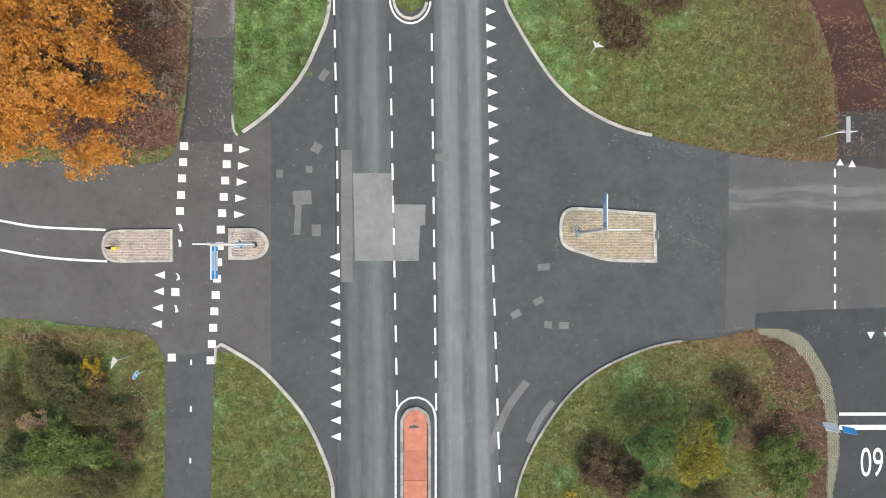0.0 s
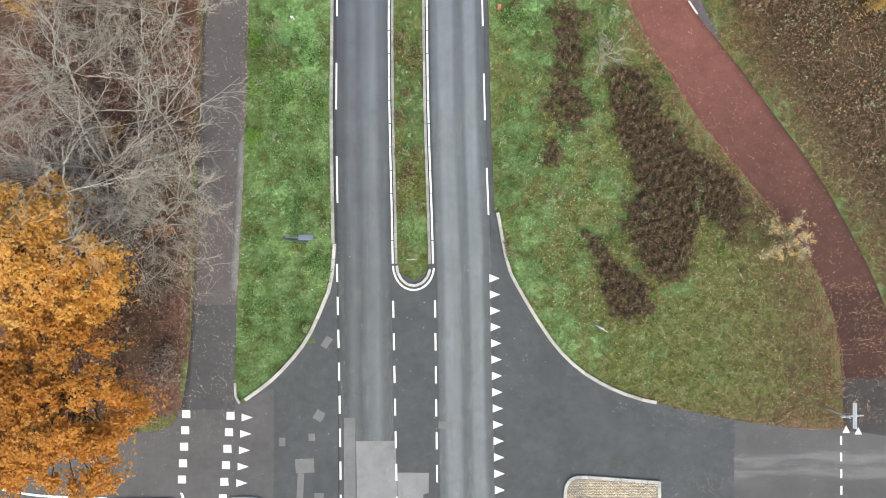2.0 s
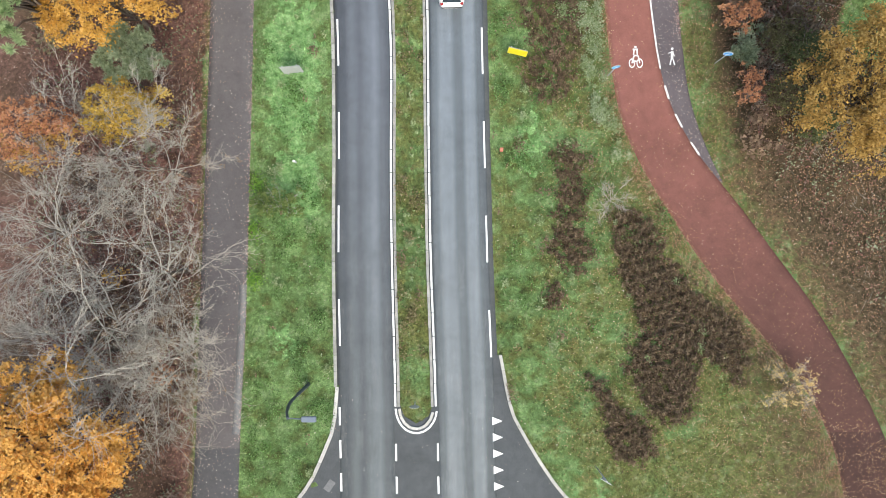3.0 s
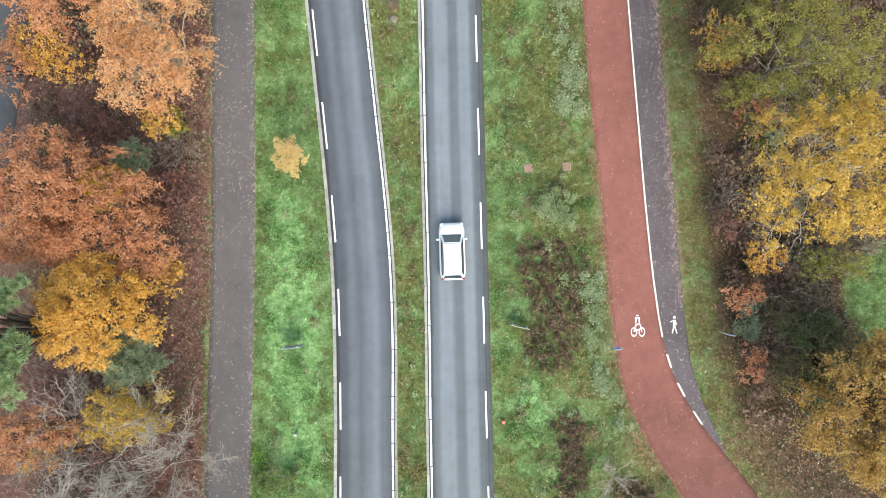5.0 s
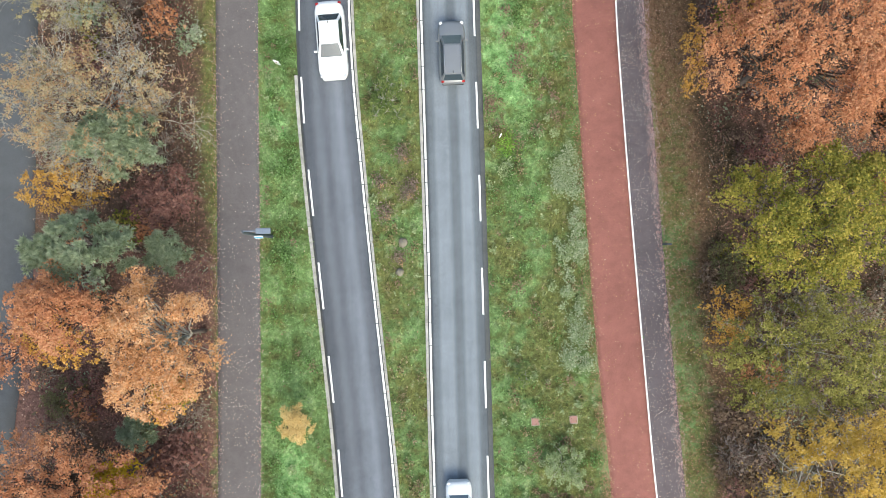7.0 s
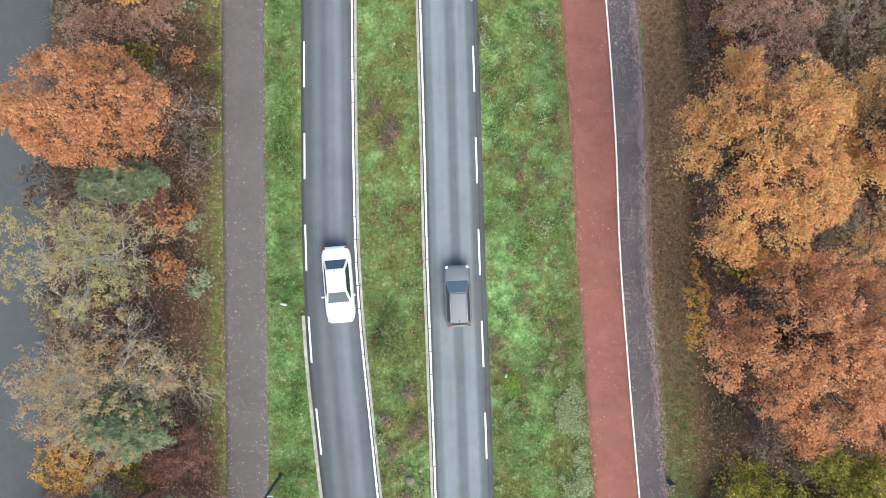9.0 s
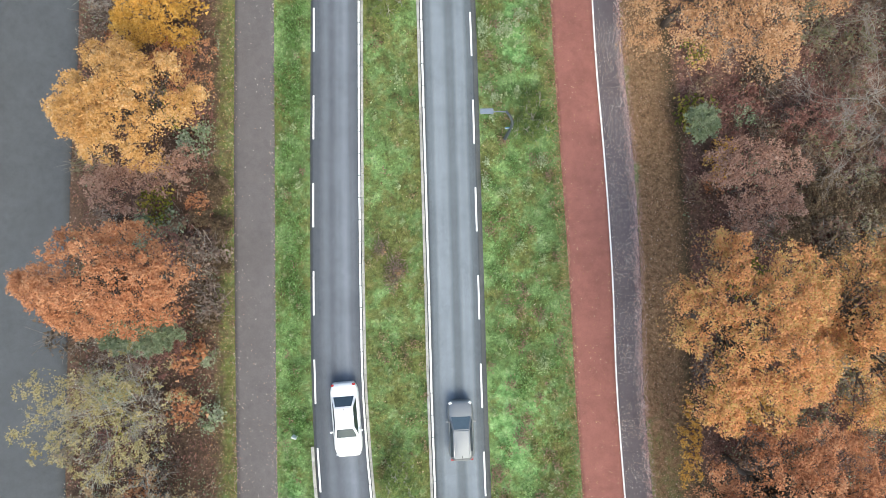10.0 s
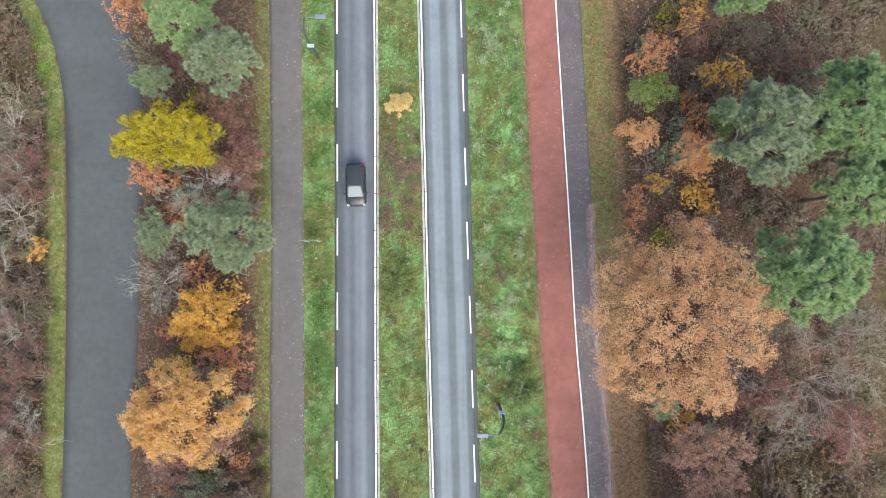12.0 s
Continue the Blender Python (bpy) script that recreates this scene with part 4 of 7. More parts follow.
def lay(top, name, data, p, step, jitter=0.008):
    """Stones along a line of places, each an object on one shared mesh."""
    d = np.concatenate([[0], np.cumsum(np.linalg.norm(np.diff(p, axis=0), axis=1))])
    for s in np.arange(step / 2, d[-1], step):
        a = np.array([np.interp(s + e, d, p[:, k]) for e in (-step / 2, step / 2) for k in (0, 1)]).reshape(2, 2)
        c, v = a.mean(0), a[1] - a[0]
        part(name, data, top, m=pose(c[0], c[1], random.uniform(-jitter, jitter), random.uniform(-0.6, 0.6), 0, math.degrees(math.atan2(v[1], v[0])) + random.uniform(-0.5, 0.5)))


def kerb(label, p, w=0.2, h=0.09, step=1.0, mat=None):
    top = thing("kerb", 0, 0, label=label, category="kerb", kind="structure")
    lay(top, "kerb_stone", stone("kerb_stone", step, w, h, mat or M_KERB), np.asarray(p), step)


def along(curve, y0, y1, d):
    ys = np.arange(y0, y1, 0.5)
    return np.stack([curve(ys) + d, ys], 1)


def offset_line(p, d):
    g = np.gradient(p, axis=0)
    return p + d * np.stack([-g[:, 1], g[:, 0]], 1) / np.linalg.norm(g, axis=1)[:, None]


kerb("pale concrete kerb round a grass corner", smooth_line(NW_KERB, 0.2), 0.22, mat=M_KERB_PALE)
kerb("weathered concrete kerb along the grass verge", along(WEST_L, 17.5, 71.5, -0.1), 0.2)
kerb("pale concrete kerb round a grass corner", smooth_line(NE_KERB, 0.2), 0.2, mat=M_KERB_PALE)
kerb("pale concrete kerb round a grass corner", smooth_line(SW_KERB, 0.2), 0.22, mat=M_KERB_PALE)
kerb("concrete kerb round a grass corner", smooth_line(SE_KERB, 0.2), 0.16)
kerb("short pale kerb beside the path mouth", smooth_line([(-13.05, 7.3), (-13.3, 7.6), (-13.37, 8.6)], 0.2), 0.14, step=0.5, mat=M_KERB_PALE)
kerb("short pale kerb beside the path mouth", smooth_line([(-14.1, -6.05), (-14.4, -6.15), (-14.5, -7.2)], 0.2), 0.14, step=0.5, mat=M_KERB_PALE)

# median: painted edge blocks next to the lane, grey kerb behind them
N0, N1, NC = 16.2, 150, (-1.98, 16.2)


def median_nose(r):
    a = np.linspace(0, np.pi, 16)
    return np.stack([-1.98 - r * np.cos(a), 16.1 - 1.2 * r * np.sin(a) + 0.0 * a], 1)


for curve, s in ((WEST_R, 1), (EAST_L, -1)):
    top = thing("edge_blocks", 0, 0, label="white painted concrete edge blocks with open joints", category="kerb", kind="structure")
    lay(top, "edge_block", stone("edge_block", 1.47, 0.13, 0.016, M_WHITE), along(curve, N0, N1, 0.04 * s), 1.5, 0.002)
    kerb("grey concrete kerb along the grass median", along(curve, N0, N1, 0.26 * s), 0.17, 0.08, 1.0)
top = thing("edge_blocks", 0, 0, label="white painted line round the median nose", category="kerb", kind="structure")
lay(top, "edge_block", stone("edge_block_short", 0.4, 0.13, 0.016, M_WHITE), median_nose(1.32), 0.4, 0.002)
kerb("pale concrete kerb round the median nose", median_nose(1.08), 0.17, 0.08, 0.5, M_KERB_PALE)

# ---- traffic islands ----
def bricks_in(outline, w, l, z, mat, turn=0.0, bond=0.5):
    """Paving bricks, each with its own edges, inside an outline."""
    p = np.asarray(outline)
    c = p.mean(0)
    R = np.array([[math.cos(turn), -math.sin(turn)], [math.sin(turn), math.cos(turn)]])
    q = (p - c) @ R
    rows, k = [], 0
    for y in np.arange(q[:, 1].min(), q[:, 1].max(), w):
        xs = np.arange(q[:, 0].min() - l, q[:, 0].max() + l, l) + (bond * l if k % 2 else 0)
        rows.append(np.stack([xs, np.full_like(xs, y + w / 2)], 1))
        k += 1
    b = np.concatenate(rows)
    ok = np.ones(len(b), bool)
    for dx, dy in ((-0.4, -0.4), (0.4, -0.4), (0.4, 0.4), (-0.4, 0.4)):
        ok &= inside(q, b[:, 0] + dx * l, b[:, 1] + dy * w)
    b = b[ok]
    n = len(b)
    g = 0.016
    base = np.array([(-1, -1, 0), (1, -1, 0), (1, 1, 0), (-1, 1, 0), (-1, -1, -1), (1, -1, -1), (1, 1, -1), (-1, 1, -1)], float)
    v = base[None] * np.array([(l - g) / 2, (w - g) / 2, 0.03])[None, None]
    v = np.repeat(v, n, 0)
    v[:, :, :2] += b[:, None]
    v[:, :, 2] += z + np.random.RandomState(3).uniform(-0.004, 0.004, (n, 1))
    v[:, :4, 2] += np.random.RandomState(4).uniform(-0.002, 0.002, (n, 4))
    v[:, :, :2] = v[:, :, :2] @ R.T + c
    f = np.array([(0, 1, 2, 3), (4, 5, 1, 0), (5, 6, 2, 1), (6, 7, 3, 2), (7, 4, 0, 3)])
    return fast_mesh("bricks", v.reshape(-1, 3), (f[None] + 8 * np.arange(n)[:, None, None]).reshape(-1, 4), mat)


def island(runs, label, mat, kerb_w=0.2, w=0.1, l=0.2, turn=0.0):
    """An island whose outline is made of smooth runs that meet in sharp corners; runs go anticlockwise."""
    lines = [smooth_line(r, 0.1) for r in runs]
    sharp = len(lines) > 1

    def inset(d):
        out = []
        for p in lines:
            q = offset_line(p, d)
            if sharp:
                a = np.linalg.norm(p - p[0], axis=1)
                b = np.linalg.norm(p - p[-1], axis=1)
                q = q[(a >= d * 0.99) & (b >= d * 0.99)]
            out.append(q)
        return np.concatenate(out)

    top = thing("traffic_island", 0, 0, label=label, category="traffic island", kind="structure")
    part("bed", slab_mesh("bed", inset(kerb_w * 0.6), 0.085, 0.08, M_JOINT), top, "sandy joint bed")
    b = part("paving_bricks", bricks_in(inset(kerb_w), w, l, 0.105, mat, turn), top, "running-bond paving bricks")
    tagged(b, kind="stuff")
    for p in lines:
        q = offset_line(p, kerb_w / 2)
        n = max(1, round(float(np.sum(np.linalg.norm(np.diff(q, axis=0), axis=1))) / 0.42))
        step = float(np.sum(np.linalg.norm(np.diff(q, axis=0), axis=1))) / n
        lay(top, "kerb_stone", stone("island_kerb", step + 0.01, kerb_w, 0.12, M_KERB_PALE), q, step, 0.004)
    return top


island([[(13.85, -0.84), (13.76, 2.36)], [(13.76, 2.36), (11.2, 2.56), (8.69, 2.72), (8.03, 2.58), (7.68, 2.2), (7.56, 1.3), (7.7, 0.43), (8.1, 0.02), (9.05, -0.29), (10.87, -0.77), (13.85, -0.84)]], "tan brick traffic island with pale kerb", M_BRICK_TAN)
island([[(-17.16, -0.8), (-17.2, 1.3)], [(-17.2, 1.3), (-19, 1.28), (-21.0, 1.24), (-21.58, 0.85), (-21.71, 0.22), (-21.55, -0.4), (-21.0, -0.8), (-19, -0.82), (-17.16, -0.8)]], "pinkish brick traffic island with pale kerb", M_BRICK_PINK, 0.16)
island([[(-13.61, 1.37), (-13.61, -0.65)], [(-13.61, -0.65), (-12.6, -0.65), (-11.9, -0.63), (-11.26, -0.29), (-11.01, 0.36), (-11.26, 0.98), (-11.9, 1.35), (-12.6, 1.37), (-13.61, 1.37)]], "small pinkish brick traffic island with rounded end", M_BRICK_PINK, 0.22)


def long_island():
    a = np.linspace(0, np.pi, 14)
    nose = lambda r, cy: np.stack([-1.64 - r * np.cos(a), cy + r * np.sin(a)], 1)
    top = thing("traffic_island", 0, 0, label="long narrow island with red concrete slabs", category="traffic island", kind="structure")
    for k in range(16):
        y1 = -11.0 - 1.9 * k
        y0 = y1 - 1.88
        o = [(-2.36, y0), (-0.9, y0), (-0.92, y1), (-2.38, y1)]
        if k == 0:
            o = [(-2.36, y0), (-0.9, y0), (-0.92, y1)] + [tuple(q) for q in nose(0.72, y1 + 0.02)[::-1][1:-1]] + [(-2.38, y1)]
        part("slab", slab_mesh("slab", o, 0.1, 0.1, M_RED_SLAB), top, "red concrete slab")
    down = np.arange(-12, -42, -1.0)
    run = np.concatenate([np.stack([0 * down - 2.51, down], 1)[::-1], nose(0.87, -11.0), np.stack([0 * down - 0.75, down], 1)])
    lay(top, "kerb_stone", stone("island_kerb", 0.7, 0.2, 0.12, M_KERB), smooth_line(run, 0.2), 0.7)
    wl = np.concatenate([np.stack([0 * down - 2.92, down], 1)[::-1], nose(1.28, -10.75), np.stack([0 * down - 0.35, down], 1)])
    lay(top, "edge_block", stone("edge_block", 0.6, 0.13, 0.016, M_WHITE), smooth_line(wl, 0.2), 0.6, 0.002)


long_island()

# grass-cell pavers at the south-east corner
co_, ci_ = smooth_line(CELL_OUT, 0.3), smooth_line(CELL_IN, 0.3)
cells = thing("cell_pavers", 0, 0, label="concrete grass-cell pavers along a curved road edge", category="paving", kind="structure")
part("paver_bed", slab_mesh("bed", np.concatenate([co_, ci_[::-1]]), 0.012, 0.05, M_EARTH), cells, "earth and moss between the cells")
cv, cf = [], []
edge = np.concatenate([co_, ci_[::-1]])
hexa = np.linspace(0, 2 * np.pi, 6, endpoint=False)
for row, gy_ in enumerate(np.arange(-16.6, -4.9, 0.19)):
    gx_ = np.arange(19.8, 25.8, 0.22) + 0.11 * (row % 2)
    for x in gx_[inside(edge, gx_, np.full_like(gx_, gy_))]:
        n = len(cv)
        for r, z in ((0.068, 0.03), (0.112, 0.03), (0.068, 0.0)):
            cv += [(x + r * math.cos(t), gy_ + r * math.sin(t), z) for t in hexa]
        cf += [(n + i, n + 6 + i, n + 6 + (i + 1) % 6, n + (i + 1) % 6) for i in range(6)] + [(n + 12 + i, n + i, n + (i + 1) % 6, n + 12 + (i + 1) % 6) for i in range(6)]
tagged(part("cell_rings", fast_mesh("cells", np.array(cv), np.array(cf), M_CELL), cells, "pale concrete cell rings"), kind="stuff")

# ---- trees and shrubs ----
def needle_points(P, D, size, rs):
    """Slender needles that start at P and point along D."""
    D = D / (np.linalg.norm(D, axis=1)[:, None] + 1e-9)
    side = np.cross(D, rs.normal(0, 0.35, D.shape) + np.array([0, 0, 1.0]))
    side *= (size * 0.115 / (np.linalg.norm(side, axis=1) + 1e-9))[:, None]
    v = np.stack([P - side, P + side, P + D * size[:, None]], 1).reshape(-1, 3)
    return v, 3 * np.arange(len(P))[:, None] + np.array([[0, 1, 2]])


def leaf_points(P, size, rs, up=0.6, slim=0.62):
    """Small pointed leaves at the places P: one face each."""
    n = len(P)
    a = rs.uniform(0, 2 * np.pi, n)
    nrm = rs.normal(0, 1, (n, 3)) * (1 - up)
    nrm[:, 2] += up + 0.25
    nrm /= np.linalg.norm(nrm, axis=1)[:, None]
    d = np.stack([np.cos(a), np.sin(a), rs.normal(0, 0.35, n)], 1)
    d -= nrm * np.sum(d * nrm, 1)[:, None]
    d /= np.linalg.norm(d, axis=1)[:, None]
    side = np.cross(nrm, d) * (size * slim / 2)[:, None]
    d = d * size[:, None]
    v = np.stack([P - d * 0.4 - side, P - d * 0.4 + side, P + d * 0.6], 1).reshape(-1, 3)
    return v, 3 * np.arange(n)[:, None] + np.array([[0, 1, 2]])


def rods(A, B, ra, rb):
    """Tapered three-sided rods from A to B."""
    d = B - A
    d = d / (np.linalg.norm(d, axis=1)[:, None] + 1e-9)
    h = np.where(np.abs(d[:, 2:3]) > 0.9, np.array([[1.0, 0, 0]]), np.array([[0, 0, 1.0]]))
    s = np.cross(d, h)
    s /= np.linalg.norm(s, axis=1)[:, None]
    t = np.cross(d, s)
    v = []
    for P, r in ((A, ra), (B, rb)):
        for k in range(3):
            c, q = math.cos(k * 2.0944), math.sin(k * 2.0944)
            v.append(P + (s * c + t * q) * r[:, None])
    v = np.stack(v, 1).reshape(-1, 3)
    k = 6 * np.arange(len(A))[:, None]
    f = np.concatenate([k + np.array([[i, (i + 1) % 3, 3 + (i + 1) % 3, 3 + i]]) for i in range(3)], 1).reshape(-1, 4)
    return v, f


# leaf colour, leaves per square metre, leaf size, twig material, label, category
KINDS = {
    "oak_orange": ("orange", 520, 0.155, M_BARK, "orange-leaved oak in full autumn colour", "tree"),
    "oak_gold": ("golden_oak", 520, 0.155, M_BARK, "golden-leaved oak in autumn colour", "tree"),
    "gold": ("gold", 500, 0.12, M_BARK, "golden yellow autumn tree", "tree"),
    "gold_orange": ("apricot", 540, 0.115, M_BARK, "golden orange autumn tree beside the path", "tree"),
    "orange": ("rust", 560, 0.11, M_BARK, "bright orange autumn tree", "tree"),
    "peach": ("peach", 430, 0.11, M_TWIG_LICHEN, "pale orange autumn tree with thinning leaves", "tree"),
    "rust": ("rust", 470, 0.108, M_BARK, "rust-red oak with dense autumn leaves", "tree"),
    "rust_sparse": ("rust", 190, 0.12, M_TWIG_BROWN, "thin rust-coloured young tree", "tree"),
    "sparse_gold": ("gold", 170, 0.12, M_TWIG_BROWN, "small tree with few yellow-brown leaves", "tree"),
    "half_gold": ("amber", 300, 0.11, M_TWIG_LICHEN, "half-bare golden tree under the taller trees", "tree"),
    "rosy": ("rosy", 300, 0.11, M_TWIG_BROWN, "dusty pink-brown young oak", "tree"),
    "oak_tan": ("mixed", 560, 0.105, M_BARK, "broad oak with mixed orange and yellow leaves", "tree"),
    "beech": ("tan", 560, 0.098, M_BARK, "large tan beech leaning over the footpath", "tree"),
    "birch": ("amber", 430, 0.11, M_BIRCH, "yellow birch with bare white branches", "tree"),
    "yellow": ("yellow", 480, 0.17, M_BARK, "vivid yellow autumn tree", "tree"),
    "lemon": ("lemon", 520, 0.13, M_BARK, "green-yellow autumn tree beside the service road", "tree"),
    "thin_gold": ("palegold", 170, 0.085, M_TWIG_GREY, "thin shrub with few golden leaves and pale sticks", "shrub"),
    "olive": ("olive", 520, 0.115, M_BARK, "yellow-green tree turning in autumn", "tree"),
    "olive_sparse": ("moor", 330, 0.105, M_TWIG_LICHEN, "thin olive-leaved tree with visible twigs", "tree"),
    "lichen": ("faded", 105, 0.105, M_TWIG_LICHEN, "half-bare oak with lichen-grey twigs", "tree"),
    "lichen_gold": ("fadegold", 150, 0.105, M_TWIG_LICHEN, "half-bare tree with yellow leaves and grey twigs", "tree"),
    "bare": ("brown", 8, 0.1, M_TWIG_GREY, "bare tree with pale grey branches", "tree"),
    "bare_dusk": ("brown", 8, 0.1, M_TWIG_DUSK, "bare grey-brown tree with fine twigs", "tree"),
    "bare_brown": ("red", 60, 0.1, M_TWIG_BROWN, "bare brown twiggy shrub", "shrub"),
    "redshrub": ("red", 130, 0.12, M_TWIG_BROWN, "dark red-brown bramble shrub", "shrub"),
    "oak_amber": ("ochre", 520, 0.12, M_BARK, "amber-leaved oak in autumn colour", "tree"),
    "moss_oak": ("leafy", 420, 0.12, M_BARK, "young yellow-green oak at the forest edge", "tree"),
    "pine": ("pine", 640, 0.17, M_BARK, "green pine with rounded needle tufts", "tree"),
    "grey_pine": ("shrub", 480, 0.17, M_TWIG_LICHEN, "grey-green pine with thinning needle tufts", "tree"),
    "pine_shrub": ("shrub", 480, 0.16, M_BARK, "grey-green young pine shrub", "shrub"),
    "yellow_shrub": ("yellow", 260, 0.075, M_BARK, "yellow-leaved shrub in the grass", "shrub"),
    "goldshrub": ("palegold", 1300, 0.085, M_TWIG_BROWN, "small pale golden shrub in the verge", "shrub"),
    "greenbush": ("fern", 480, 0.11, M_BARK, "fresh green shrub in the grass", "shrub"),
    "thornbush": ("thorn", 420, 0.13, M_TWIG_BROWN, "dark green thorny shrub", "shrub"),
    "bramble": ("bramble", 560, 0.085, M_TWIG_BROWN, "tangled brown and olive bramble bush", "shrub"),
    "faded_shrub": ("faded", 420, 0.09, M_TWIG_LICHEN, "pale yellowish shrub losing its leaves", "shrub"),
    "young_pine": ("sapling", 560, 0.13, M_BARK, "young green pine in the corner grass", "shrub"),
    "olive_shrub": ("olive", 620, 0.11, M_BARK, "yellow-green leafy shrub in the corner grass", "shrub"),
    "moss_shrub": ("fern", 200, 0.11, M_TWIG_LICHEN, "dull green low shrub in the verge", "shrub"),
    "grey_shrub": ("weed", 300, 0.1, M_TWIG_LICHEN, "soft grey-green low shrub in the verge", "shrub"),
    "heath": ("heath", 650, 0.11, M_TWIG_BROWN, "low dark brown heather patch in the grass", "shrub"),
}


def bare_limbs(rs, rx, ry, zt, stout=1.0):
    """Long forking limbs that spread from the stem, and fine twigs at their ends."""
    segs, fine = [], []

    def branch(p, d, length, r, level):
        n = 5 if level < 2 else 3
        for k in range(n):
            d = d + rs.normal(0, 0.2, 3) + np.array([0, 0, 0.02])
            d /= np.linalg.norm(d)
            q = p + d * length / n
            q[2] = min(max(q[2], 0.3), zt)
            (segs if level < 2 else fine).append((p, q, r * (1 - 0.14 * k), r * (1 - 0.14 * (k + 1))))
            p = q
            if level < 3 and (k > 0 or level > 0):
                for _ in range(2 if level >= 2 else 1):
                    if rs.uniform() < 0.9:
                        e = d + rs.normal(0, 0.5, 3) * np.array([1, 1, 0.6])
                        branch(p, e / np.linalg.norm(e), length * rs.uniform(0.4, 0.66), max(r * 0.55, 0.009), level + 1)

    R = math.sqrt(rx * ry)
    m = int(6 + R)
    for k in range(m):
        a = 2 * math.pi * (k + rs.uniform(-0.3, 0.3)) / m
        d = np.array([math.cos(a) * rx / R, math.sin(a) * ry / R, rs.uniform(0.1, 1.0)])
        branch(np.array([0, 0, zt * rs.uniform(0.3, 0.55)]), d / np.linalg.norm(d), R * rs.uniform(0.8, 1.05), stout * (0.0042 * zt + 0.01), 0 if R > 2.6 else 1)
    A, B = np.array([g[0] for g in fine]), np.array([g[1] for g in fine])
    tips = B
    # hair-fine twigs off the last forks
    h = rs.randint(0, len(B), int(len(B) * 0.6))
    d = (B - A)[h] * 0.8 + rs.normal(0, 0.17, (len(h), 3)) * np.array([1, 1, 0.6])
    hair = (B[h], B[h] + d, np.full(len(h), 0.006), np.full(len(h), 0.004))
    lv, lf = rods(np.array([g[0] for g in segs]), np.array([g[1] for g in segs]), np.array([g[2] for g in segs]), np.array([g[3] for g in segs]))
    tv, tf = rods(np.concatenate([A, hair[0]]), np.concatenate([B, hair[1]]), np.concatenate([[g[2] for g in fine], hair[2]]), np.concatenate([[g[3] for g in fine], hair[3]]))
    return lv, lf, tv, tf, tips


OPEN_CROWN = ("bare", "bare_dusk", "lichen", "lichen_gold", "birch", "olive_sparse", "thin_gold")


